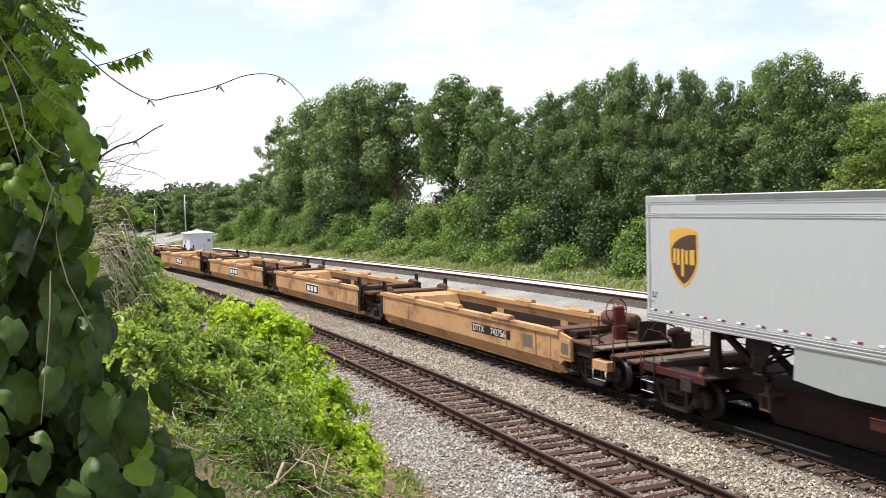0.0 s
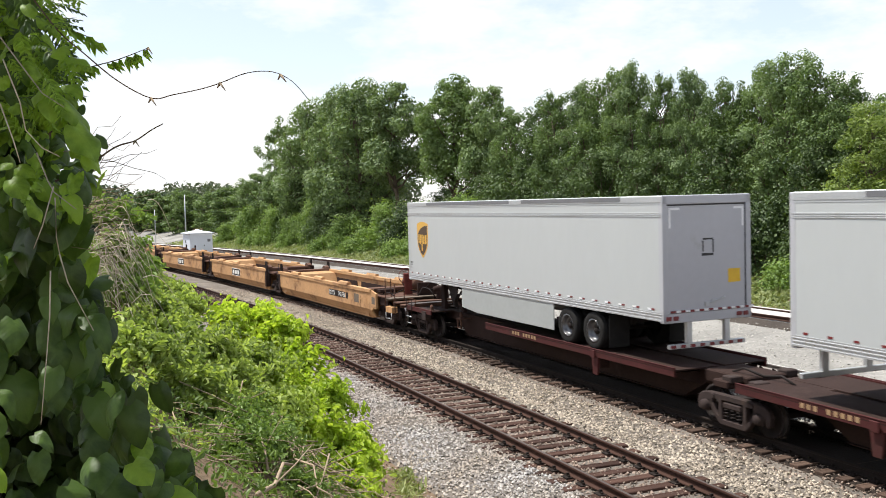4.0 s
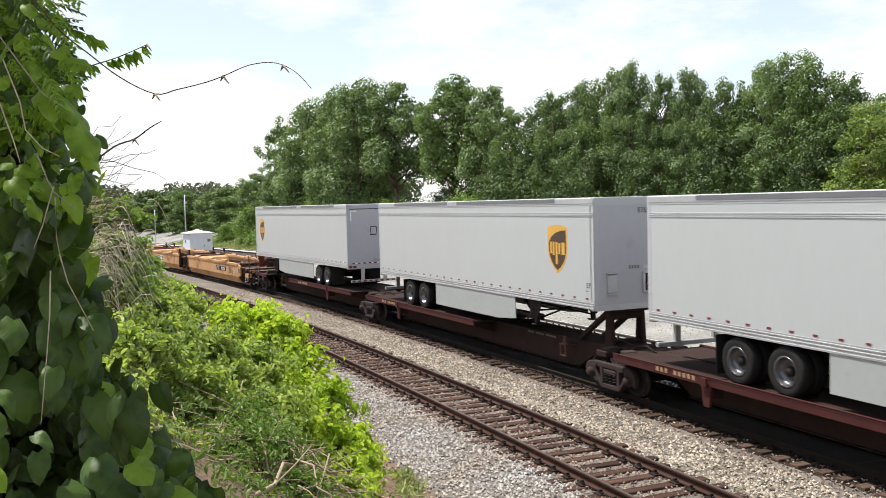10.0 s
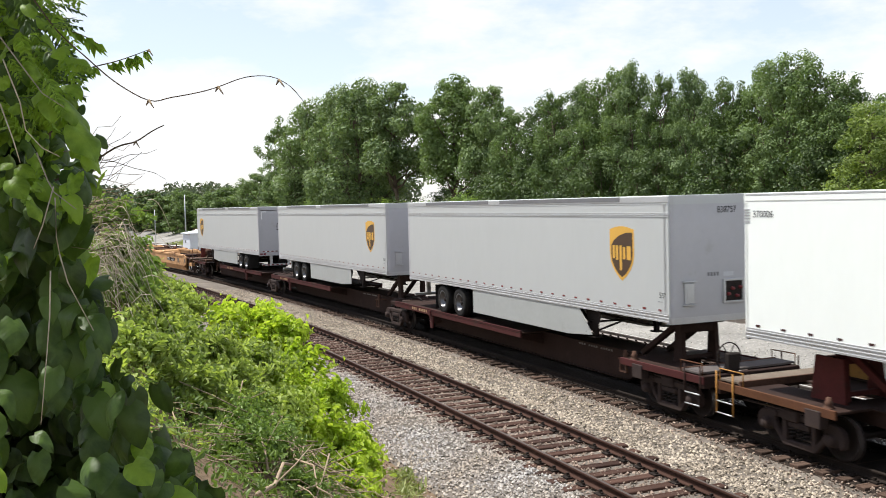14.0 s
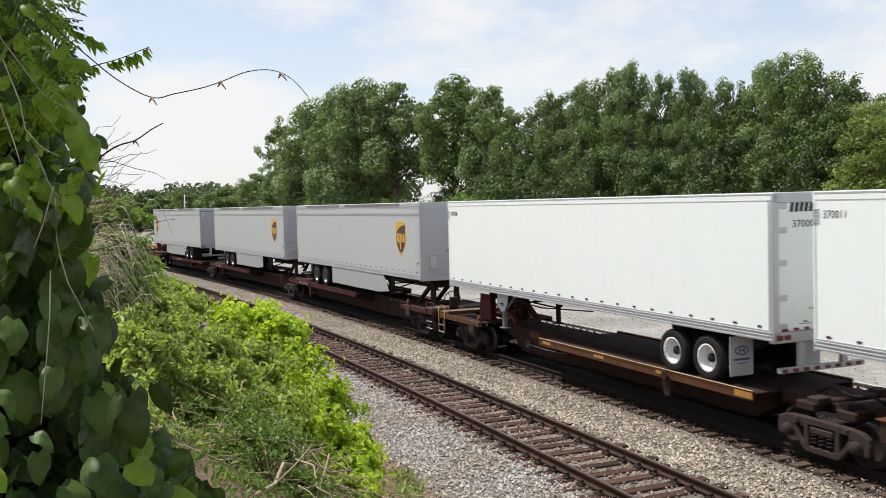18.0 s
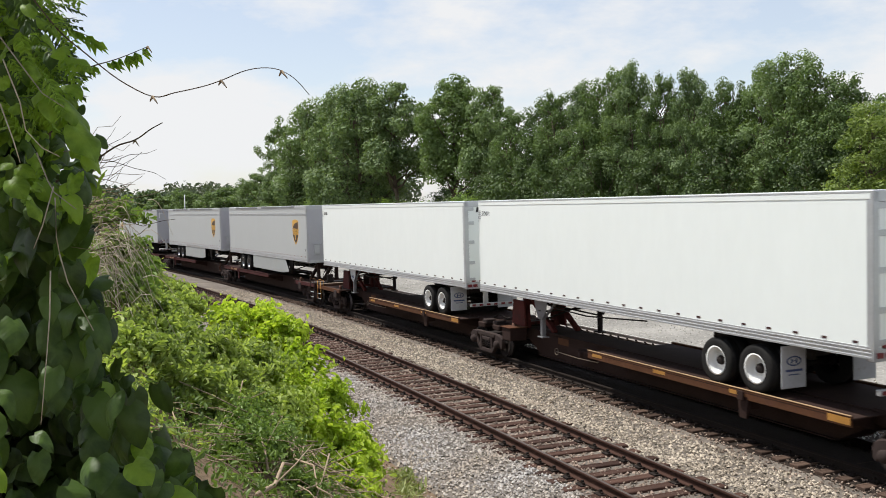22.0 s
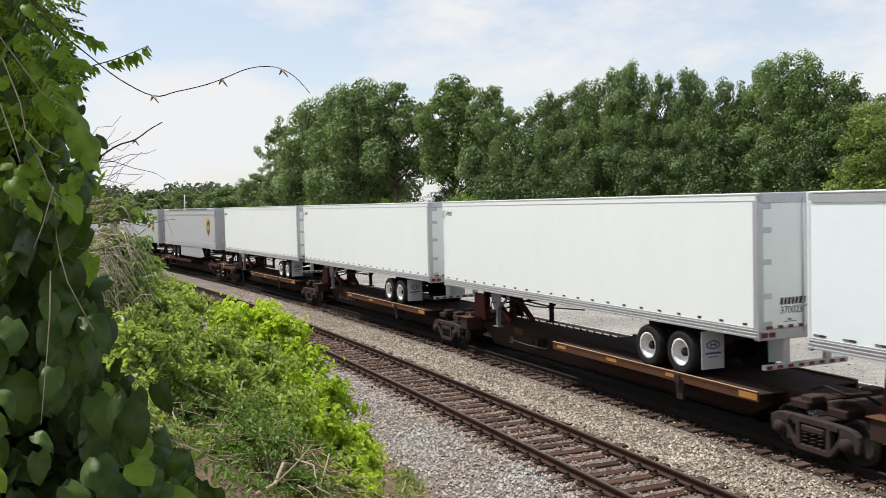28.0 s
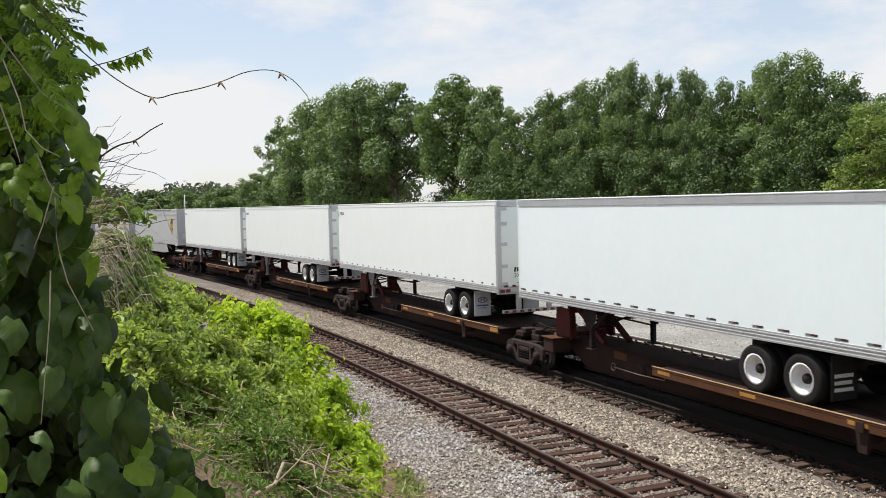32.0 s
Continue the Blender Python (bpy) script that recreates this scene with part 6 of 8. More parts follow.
def plant_woods():
    kinds = [tree_variant("broadleaf_tree", 11, 14, 4.0, 0.15, M_TREE_A, 0.24, 26000, 27, "tall grey-green broadleaf tree with a rounded crown"),
             tree_variant("broadleaf_tree", 12, 14, 3.2, 0.12, M_TREE_B, 0.185, 33000, 26, "tall dark green hardwood tree in the wood edge", 1.1),
             tree_variant("broadleaf_tree", 13, 14, 4.0, 0.22, M_TREE_A, 0.25, 14000, 16, "open-crowned grey-green tree with sky between limbs", 0.85),
             tree_variant("broadleaf_tree", 14, 14, 3.2, 0.08, M_TREE_C, 0.18, 28000, 22, "yellow-green young tree at the wood edge", 1.1),
             tree_variant("broadleaf_tree", 15, 14, 3.2, 0.10, M_TREE_B, 0.185, 33000, 28, "dense dark green tree among the woods", 1.1),
             tree_variant("broadleaf_tree", 16, 14, 3.4, 0.49, M_TREE_A, 0.24, 17000, 17, "grey-green tree with bare lower trunk and open crown"),
             tree_variant("broadleaf_tree", 17, 14, 3.6, 0.50, M_TREE_B, 0.24, 20000, 20, "dark green tree on a bare trunk, sky showing beneath"),
             tree_variant("broadleaf_tree", 18, 14, 3.4, 0.10, M_TREE_B, 0.40, 8000, 22, "distant green tree along the curve", 1.1),
             tree_variant("broadleaf_tree", 19, 14, 5.4, 0.03, M_TREE_SHADE, 0.30, 19000, 24, "leafy shade-toned understorey tree filling the wood edge", 1.0),
             tree_variant("broadleaf_tree", 20, 14, 3.3, 0.06, M_TREE_A, 0.185, 31000, 26, "grey-green hardwood tree with a pointed crown", 1.05)]
    used = set()
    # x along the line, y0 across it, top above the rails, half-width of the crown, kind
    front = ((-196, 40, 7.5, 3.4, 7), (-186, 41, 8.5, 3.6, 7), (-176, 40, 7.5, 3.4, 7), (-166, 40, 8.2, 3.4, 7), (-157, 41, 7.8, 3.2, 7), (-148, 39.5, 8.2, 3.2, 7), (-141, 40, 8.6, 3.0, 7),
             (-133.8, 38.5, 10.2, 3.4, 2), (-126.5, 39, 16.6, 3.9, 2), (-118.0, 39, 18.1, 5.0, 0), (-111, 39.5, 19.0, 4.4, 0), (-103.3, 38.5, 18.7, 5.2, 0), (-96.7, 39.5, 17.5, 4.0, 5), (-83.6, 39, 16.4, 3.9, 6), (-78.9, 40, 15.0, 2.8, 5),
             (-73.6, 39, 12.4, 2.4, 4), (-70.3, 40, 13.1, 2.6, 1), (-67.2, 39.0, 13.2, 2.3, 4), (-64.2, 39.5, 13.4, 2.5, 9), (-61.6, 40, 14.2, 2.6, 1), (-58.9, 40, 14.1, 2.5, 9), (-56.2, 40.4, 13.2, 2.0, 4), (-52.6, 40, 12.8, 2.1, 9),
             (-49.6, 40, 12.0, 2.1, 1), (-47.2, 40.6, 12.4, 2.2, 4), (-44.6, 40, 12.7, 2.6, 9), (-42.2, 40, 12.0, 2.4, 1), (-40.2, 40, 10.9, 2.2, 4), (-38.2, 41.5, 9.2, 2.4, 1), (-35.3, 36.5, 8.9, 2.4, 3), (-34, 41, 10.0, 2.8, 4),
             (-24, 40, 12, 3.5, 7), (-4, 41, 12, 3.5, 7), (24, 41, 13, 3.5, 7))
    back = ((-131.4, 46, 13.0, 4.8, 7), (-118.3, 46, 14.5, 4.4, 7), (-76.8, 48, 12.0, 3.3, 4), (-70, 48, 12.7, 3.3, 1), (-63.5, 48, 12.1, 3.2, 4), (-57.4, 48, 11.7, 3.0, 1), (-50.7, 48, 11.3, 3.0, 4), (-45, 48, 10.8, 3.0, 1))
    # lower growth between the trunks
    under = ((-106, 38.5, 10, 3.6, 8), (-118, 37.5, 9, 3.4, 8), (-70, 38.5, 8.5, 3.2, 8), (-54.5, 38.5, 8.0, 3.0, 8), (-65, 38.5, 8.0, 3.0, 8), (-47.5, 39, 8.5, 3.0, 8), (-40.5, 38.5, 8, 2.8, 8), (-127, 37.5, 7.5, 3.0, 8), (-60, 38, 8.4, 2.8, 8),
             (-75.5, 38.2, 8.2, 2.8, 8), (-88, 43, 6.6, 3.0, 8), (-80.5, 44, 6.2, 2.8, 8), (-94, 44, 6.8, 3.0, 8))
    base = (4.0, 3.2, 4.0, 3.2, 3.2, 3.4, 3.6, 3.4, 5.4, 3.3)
    rng = random.Random(8)
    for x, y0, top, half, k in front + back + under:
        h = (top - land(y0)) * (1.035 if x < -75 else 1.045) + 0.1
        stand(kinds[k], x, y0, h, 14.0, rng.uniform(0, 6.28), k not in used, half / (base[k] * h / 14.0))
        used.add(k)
    sh = [shrub_variant("shrub", 21, 4.5, 2.6, M_SHRUB, 0.19, 10500, "bright green rounded shrub on the slope below the trees", "shrubs below the trees"),
          shrub_variant("shrub", 22, 4.5, 2.8, M_TREE_SHADE, 0.19, 10500, "shrub at the wood edge, its green darkened for shade", "shrubs below the trees"),
          shrub_variant("shrub", 23, 1.8, 1.8, M_SHRUB, 0.17, 5200, "low leafy shrub beside the weeds", "shrubs below the trees")]
    bases = (4.6, 4.6, 1.9)
    rows = ((-134.0, 34, 2.8, 0), (-126.6, 35, 5.4, 0), (-119, 35, 5.0, 0), (-112.6, 34.5, 3.9, 0), (-109.7, 36, 5.8, 0), (-104, 35.2, 5.2, 1), (-98.4, 35, 4.1, 0), (-91.2, 36, 5.2, 0), (-86, 35.5, 5.2, 1), (-82.0, 35.5, 4.8, 0),
            (-74.8, 35.5, 5.7, 0), (-69.3, 36, 6.5, 1), (-65, 35.2, 4.5, 0), (-62.8, 35, 3.8, 1), (-60.8, 36.5, 5.8, 1), (-55.4, 36, 4.9, 1), (-51.2, 35.5, 3.8, 0), (-47.3, 37, 5.6, 1), (-42.1, 36, 4.9, 1), (-38, 36.5, 4.6, 1),
            (-33, 36, 4.2, 0), (-28, 36, 4.6, 1), (-22, 36, 4.2, 0), (-57.5, 33.6, 1.7, 2), (-66.6, 33.6, 1.7, 2), (-78.0, 33.5, 1.5, 2), (-71, 33.8, 1.6, 2), (-84, 33.6, 1.6, 2), (-93, 33.4, 1.6, 2), (-101, 33.4, 1.5, 2),
            (-112, 33.4, 1.5, 2), (-121, 33.2, 1.5, 2), (-50, 33.8, 1.6, 2), (-44, 33.9, 1.7, 2), (-38, 34, 1.6, 2), (-30, 34, 1.6, 2))
    used = set()
    for x, y0, top, k in rows:
        stand(sh[k], x, y0, top - land(y0) + 0.1, bases[k], rng.uniform(0, 6.28), k not in used, rng.uniform(0.85, 1.15))
        used.add(k)


def plant_weeds():
    """Rough grass and weeds along the foot of the wood, and thin growth on the near bank."""
    rng = np.random.default_rng(31)
    n = 26000
    x = -150 + 130 * rng.random(n) ** 0.75
    y0 = rng.uniform(30.3, 35.5, n)
    z = np.interp(y0, (30, 31, 33, 36), (-0.47, -0.45, -0.2, 0.3))
    hgt = rng.uniform(0.15, 0.6, n) * np.interp(y0, (30.3, 31.5, 35), (0.35, 0.9, 1.5))
    bx = np.array([bend(q) for q in x])
    c = np.stack([x, y0 + bx, z + hgt * 0.5], 1)
    v, f = leaf_cards(rng, c, np.tile(np.array([0.3, -1.0, 0.7]), (n, 1)), hgt * 1.1, 0.2, jitter=0.6, aspect=0.35)
    tagged(new("weeds", raw_mesh("weeds", v, f, M_WEED)), "rough green and straw-coloured weeds below the wood", "weeds", kind="stuff")


def far_woods():
    """The wooded skyline where the line curves away."""
    rng = np.random.default_rng(41)
    puffs = []
    for i in range(620):
        x = -190 - 230 * rng.random() ** 1.8
        y = rng.uniform(-75, 62) + (x + 230) * 0.12
        top = 7.6 + 1.4 * math.sin(y * 0.21) + rng.normal(0, 0.8) + max(0, -(x + 230)) * 0.035 + max(0, y - 15) * 0.05
        r = rng.uniform(2.0, 3.6)
        puffs.append((x, y, rng.uniform(-1.0, max(2, top - r)), r))
        puffs.append((x + rng.normal(0, 2), y + rng.normal(0, 2), top - r, r * 0.8))
    puffs = np.array(puffs)
    i = rng.choice(len(puffs), 52000)
    d = rng.normal(0, 1, (len(i), 3))
    d /= np.linalg.norm(d, axis=1, keepdims=True)
    q = puffs[i, :3] + d * puffs[i, 3:4] * rng.uniform(0.6, 1.1, (len(i), 1))
    v, f = leaf_cards(rng, q, d + np.array([0, 0, 0.5]), np.full(len(q), 0.95), 0.3, jitter=0.6, aspect=0.8)
    tagged(new("far_wood", raw_mesh("far_wood", v, f, M_FARWOOD)), "hazy grey-green wood along the skyline", "woods", kind="stuff")


plant_woods()
plant_weeds()
far_woods()


# ---- the near bank: bushes ----
def bank_bush(name, puffs, seed, mat, leaf, density, label, aspect=0.5):
    """A bush of puffs (x, y, z, radius), with stems from the ground into each."""
    rng = np.random.default_rng(seed)
    t = thing(name, label, "bush", "bushes on the bank")
    cx, cy = np.mean([p[0] for p in puffs]), np.mean([p[1] for p in puffs])
    base = Vector((cx, cy, land(cy - bend(cx))))
    t.matrix_world = Matrix.Translation(base)
    s = Shape()
    for x, y, z, r in puffs:
        g = Vector((0.5 * x + 0.5 * cx, 0.5 * y + 0.5 * cy, 0))
        g.z = land(g.y - bend(g.x)) - 0.1
        e = Vector((x, y, z + r * 0.5))
        s.tube([g - base, (g + e) / 2 - base + Vector((0.05, -0.04, 0.1)), e - base], 0.014, 5, 0.004)
        for k in range(3):
            w = Vector((rng.normal(), rng.normal(), rng.normal() * 0.6 + 0.6)).normalized() * r * 0.95
            s.tube([Vector((x, y, z)) - base, Vector((x, y, z)) + w - base], 0.006, 4, 0.002)
    part("stems", s, M_STEM, t)
    q, d = [], []
    for x, y, z, r in puffs:
        n = int(density * r * r)
        # sprays: leaves set along arching shoots
        m = max(10, n // 30)
        sh = rng.normal(0, 1, (m, 3))
        sh[:, 2] = np.abs(sh[:, 2]) + 0.15
        sh /= np.linalg.norm(sh, axis=1, keepdims=True)
        length = r * (0.75 + 0.75 * rng.random(m) ** 2)
        pick = rng.integers(0, m, n)
        along = rng.uniform(0.25, 1.0, n) ** 0.8
        c = sh[pick] * (along * length[pick])[:, None] + rng.normal(0, 0.03, (n, 3))
        c[:, 2] -= 0.22 * length[pick] * along ** 2.5
        c += rng.normal(0, 0.085 * r, (n, 3))
        q.append(np.array([x, y, z]) + c - np.array(base))
        d.append(sh[pick] * 0.8 + np.array([0, 0, 0.45]))
    q, d = np.concatenate(q), np.concatenate(d)
    v, f = leaf_cards(rng, q, d, np.full(len(q), leaf), 0.35, jitter=0.65, aspect=aspect)
    part("foliage", raw_mesh("foliage", v, f, mat), mat, t)
    return t


bank_bush("bush", [(-12.69, 3.19, 1.53, 0.44), (-13.15, 3.07, 2.01, 0.49), (-12.34, 2.68, 1.75, 0.46), (-11.66, 2.92, 1.44, 0.33), (-12.9, 2.9, 1.2, 0.45), (-12.2, 3.05, 1.05, 0.4), (-13.5, 2.55, 2.15, 0.5), (-12.8, 2.4, 1.85, 0.45), (-11.9, 2.5, 1.45, 0.4), (-12.0, 3.25, 1.3, 0.36), (-12.4, 3.35, 1.55, 0.34), (-11.4, 3.05, 1.2, 0.36)], 51, M_BUSH, 0.105, 7600,
          "bright lime-green sunlit bush at the edge of the stone")
bank_bush("bush", [(-14.0, 2.86, 2.38, 0.47), (-14.59, 2.82, 2.82, 0.40), (-15.17, 2.49, 2.86, 0.51), (-16.73, 2.26, 2.88, 0.40), (-14.4, 2.6, 2.1, 0.5), (-15.6, 2.7, 2.3, 0.5), (-17.65, 3.01, 2.8, 0.22), (-17.6, 3.0, 2.3, 0.3)], 52, M_BUSH, 0.105, 7600,
          "bright yellow-green leafy bush beside the track")
bank_bush("bush", [(-13.15, 2.06, 2.58, 0.56), (-12.02, 2.15, 2.17, 0.52), (-11.12, 1.46, 2.30, 0.55), (-12.3, 1.7, 2.6, 0.5), (-11.6, 2.0, 1.9, 0.5)], 53, M_BUSH2, 0.086, 8200, "tangled mid-green bush on the bank")
bank_bush("bush", [(-11.8, 1.17, 3.01, 0.57), (-10.76, 0.81, 2.7, 0.59), (-12.89, 0.8, 3.33, 0.46), (-9.87, 0.49, 3.36, 0.42), (-11.2, 0.7, 3.2, 0.5), (-10.2, 0.9, 2.9, 0.5)], 54, M_BUSH2, 0.086, 8200, "dense mid-green bush with pale flower heads")
bank_bush("bush", [(-21.84, 1.74, 2.87, 0.46), (-17.81, 1.7, 2.91, 0.45), (-19.5, 1.5, 2.9, 0.6), (-24.5, 1.2, 3.1, 0.7), (-28, 0.6, 3.3, 0.9)], 55, M_BUSH2, 0.10, 6000, "green bush farther along the bank")
bank_bush("bush", [(-11.95, 0.5, 3.87, 0.36), (-11.99, 0.35, 4.35, 0.32), (-13.99, 0.45, 4.75, 0.34), (-14.95, 0.8, 3.95, 0.31), (-13.2, 0.3, 4.2, 0.4), (-14.2, 0.4, 3.6, 0.5)], 56, M_SHRUB, 0.09, 8000, "taller bush overhung with dry vine stems")
bank_bush("bush", [(-10.74, 2.41, 1.54, 0.30), (-10.01, 1.41, 2.0, 0.35), (-8.69, 0.64, 2.61, 0.40), (-9.4, 1.0, 2.4, 0.35)], 57, M_BUSH2, 0.075, 6500, "low weedy bush on the bank with dead stalks")
bank_bush("bush", [(-7.6, 0.35, 2.75, 0.38), (-8.2, 1.1, 2.2, 0.4), (-9.2, 1.9, 1.6, 0.42), (-9.9, 2.3, 1.4, 0.4), (-7.9, 0.75, 2.45, 0.4)], 58, M_SHRUB, 0.07, 8000, "weeds and brambles low on the bank")
bank_bush("bush", [(-8.6, 0.2, 3.1, 0.42), (-7.3, 0.0, 3.1, 0.4), (-9.4, 0.2, 3.5, 0.42), (-8.0, -0.1, 3.4, 0.4), (-6.6, 0.1, 2.9, 0.36)], 59, M_BUSH2, 0.075, 8000, "dense bramble growth behind the vine")

bank_bush("bush", [(-9.3, 1.6, 2.40, 0.36), (-10.2, 1.75, 2.30, 0.36), (-8.8, 1.25, 2.62, 0.36), (-9.8, 1.35, 2.55, 0.36), (-10.9, 1.65, 2.40, 0.36), (-9.0, 1.9, 2.1, 0.3)], 60, M_SHRUB, 0.06, 8000, "low dark weeds with seedlings among fallen branches")


def undergrowth():
    """Low weeds and fallen stalks over the bank."""
    rng = np.random.default_rng(71)
    n = 60000
    x = 1.0 - 31 * rng.random(n) ** 0.9
    y0 = rng.uniform(-3.5, 4.7, n)
    keep = rng.random(n) < np.where(x > -13.0, np.interp(y0, (2.6, 3.3, 4.7), (1.0, 0.25, 0.10)), np.interp(y0, (3.2, 4.7), (1.0, 0.12)))
    x, y0 = x[keep], y0[keep]
    hgt = rng.uniform(0.06, 0.6, len(x)) * np.interp(y0, (2.5, 4.7), (1.0, 0.35))
    z = np.array([land(q) for q in y0]) + hgt * rng.random(len(x))
    c = np.stack([x, y0 + np.array([bend(q) for q in x]), z], 1)
    v, f = leaf_cards(rng, c, np.tile(np.array([0.2, 0.2, 0.6]), (len(x), 1)), rng.uniform(0.03, 0.075, len(x)), 0.25, jitter=0.9, aspect=0.45)
    tagged(new("undergrowth", raw_mesh("undergrowth", v, f, M_WEEDLOW)), "low green weeds covering the bank", "weeds", kind="stuff")
    s = Shape()
    for i in range(180):
        x, y = rng.uniform(-13.5, -6), rng.uniform(0.3, 3.6)
        a, ln = rng.uniform(0, 3.14), rng.uniform(0.3, 1.0)
        z = land(y - bend(x)) + rng.uniform(0.02, 0.35)
        b = Vector((math.cos(a), math.sin(a), rng.normal(-0.1, 0.35))) * ln
        p = Vector((x, y, z))
        s.tube([p - b * 0.5, p + Vector((0, 0, 0.05 * ln)), p + b * 0.5], rng.uniform(0.003, 0.008), 5, 0.002)
    tagged(new("dead_stalks", s.mesh("dead_stalks", M_TWIG)), "dry tan stalks fallen across the bank", "stalks", kind="stuff")


undergrowth()


def branch_pile():
    """Broken grey-tan branches lying over the weeds below the bushes."""
    rng = np.random.default_rng(79)
    c = Vector((-9.8, 2.1, 0.0))
    c.z = land(c.y - bend(c.x))
    t = thing("branch_pile", "broken grey-tan branches lying among the weeds", "branches", m=Matrix.Translation(c))
    for i in range(58):
        x, y = c.x + rng.normal(0, 0.95), c.y + rng.normal(0, 0.42)
        z = land(y - bend(x)) + rng.uniform(0.12, 0.5)
        a, ln = rng.normal(0.9, 0.8), rng.uniform(0.35, 1.0)
        d = Vector((math.cos(a), math.sin(a), rng.normal(-0.15, 0.3))) * ln
        p = Vector((x, y, z)) - c
        k = Vector((rng.normal(0, 0.07), rng.normal(0, 0.07), rng.uniform(0, 0.1)))
        rad = 0.004 + 0.012 * rng.random() ** 2
        b = part("branch", Shape().tube([p - d * 0.5, p - d * 0.15 + k, p + d * 0.2 - k * 0.6, p + d * 0.5], rad, 6, rad * 0.5), M_TWIG, t)
        if i % 2:
            part("side_twig", Shape().tube([p - d * 0.1 + k * 0.7, p + d * 0.1 + Vector((0.06, -0.12, 0.10)), p + d * 0.2 + Vector((0.10, -0.2, 0.22))], rad * 0.5, 5, rad * 0.25), M_TWIG, b)


branch_pile()
for label, rad, pts in (("thick pale broken branch lying on the weeds", 0.019, ((-6.5, 1.05, 2.89), (-7.28, 1.31, 2.71), (-7.75, 1.47, 2.74), (-8.28, 1.66, 2.57))),
                        ("pale stripped stick leaning in the weeds", 0.013, ((-8.55, 1.48, 2.46), (-8.80, 1.50, 2.62), (-9.02, 1.49, 2.71))),
                        ("long grey stick fallen against a bush", 0.010, ((-8.2, 0.84, 2.68), (-8.75, 1.03, 2.76), (-9.3, 1.22, 2.85)))):
    foot = Vector(pts[0])
    stick = thing("fallen_branch", label, "branch", "fallen branches", Matrix.Translation(foot))
    part("stem", Shape().tube([Vector(p) - foot for p in pts], rad, 7, rad * 0.6), M_TWIG, stick)
    a, b = Vector(pts[1]) - foot, Vector(pts[-1]) - foot
    part("side_twig", Shape().tube([a, a * 0.6 + b * 0.4 + Vector((0.05, 0.10, 0.10)), a * 0.4 + b * 0.6 + Vector((0.08, 0.2, 0.22))], rad * 0.45, 5, rad * 0.2), M_TWIG, stick)


def dry_vine_tangle():
    """Dead straw-coloured vine stems hanging over the taller bush, and fine bare twigs against the sky."""
    rng = np.random.default_rng(73)
    t = thing("dry_vine_tangle", "tangle of dead straw-coloured vine stems over a bush", "vine")
    c = Vector((-11.4, 0.12, 4.3))
    t.matrix_world = Matrix.Translation((c.x, c.y, land(c.y)))
    b = t.matrix_world.translation
    for i in range(150):
        p = c + Vector((rng.normal(0, 0.5), rng.normal(-0.02, 0.2), rng.normal(0.10, 0.28))) - b
        w = Vector((rng.normal(0.2, 0.3), rng.uniform(0.1, 0.75), 0)) * rng.uniform(0.3, 0.75)
        rise, fall = rng.uniform(0.02, 0.16), rng.uniform(0.15, 0.55)
        pts = [p + w * q + Vector((0, 0, rise * math.sin(math.pi * min(1, q * 1.2)) - fall * q * q)) for q in (0, 0.2, 0.4, 0.6, 0.8, 1.0)]
        part("dry_stem", Shape().tube(pts, rng.uniform(0.003, 0.007), 4, 0.002), M_STRAW, t)
    for i in range(26):
        p = c + Vector((rng.normal(0, 0.3), rng.normal(-0.05, 0.12), rng.uniform(0.25, 0.75))) - b
        w = Vector((rng.normal(0.1, 0.2), rng.uniform(0.3, 1.0), rng.normal(0.12, 0.22))) * rng.uniform(0.3, 0.6)
        part("bare_twig", Shape().tube([p, p + w * 0.5 + Vector((0, 0, 0.04)), p + w + Vector((0, 0, -0.02))], 0.004, 4, 0.0015), M_TWIG, t)


dry_vine_tangle()


# ---- the vine-hung tree close by ----
def vine_leaf_mesh(name, seed, mat):
    """A broad heart-shaped leaf, one unit long from its stalk to its drip tip, cupped along the midrib and drooping."""
    r = random.Random(seed)
    rows, cols = 11, 9
    droop, cup, wide, wave = r.uniform(0.5, 2.0), r.uniform(0.3, 1.4), r.uniform(0.72, 1.0), r.uniform(0.02, 0.07)
    skew = r.uniform(-0.14, 0.14)
    v, f = [], []
    for i in range(rows):
        p = i / (rows - 1)
        half = wide * 0.98 * (p + 0.03) ** 0.42 * (1.0 - p) ** 0.78 + 0.004
        for j in range(cols):
            q = 2 * j / (cols - 1) - 1
            back = 0.13 * abs(q) ** 1.5 * (1 - p) ** 3
            y = q * half + skew * p * p
            x = p - back - 0.35
            z = -droop * 0.45 * (p - 0.2) ** 2 - cup * y * y - 0.04 * (1 - abs(q)) ** 3 + wave * abs(q) * math.sin(9 * p + seed + (2 if q > 0 else 0))
            v.append((x, y, z))
    for i in range(rows - 1):
        for j in range(cols - 1):
            a = i * cols + j
            f.append((a, a + cols, a + cols + 1, a + 1))
    return raw_mesh(name, v, f, mat, True)


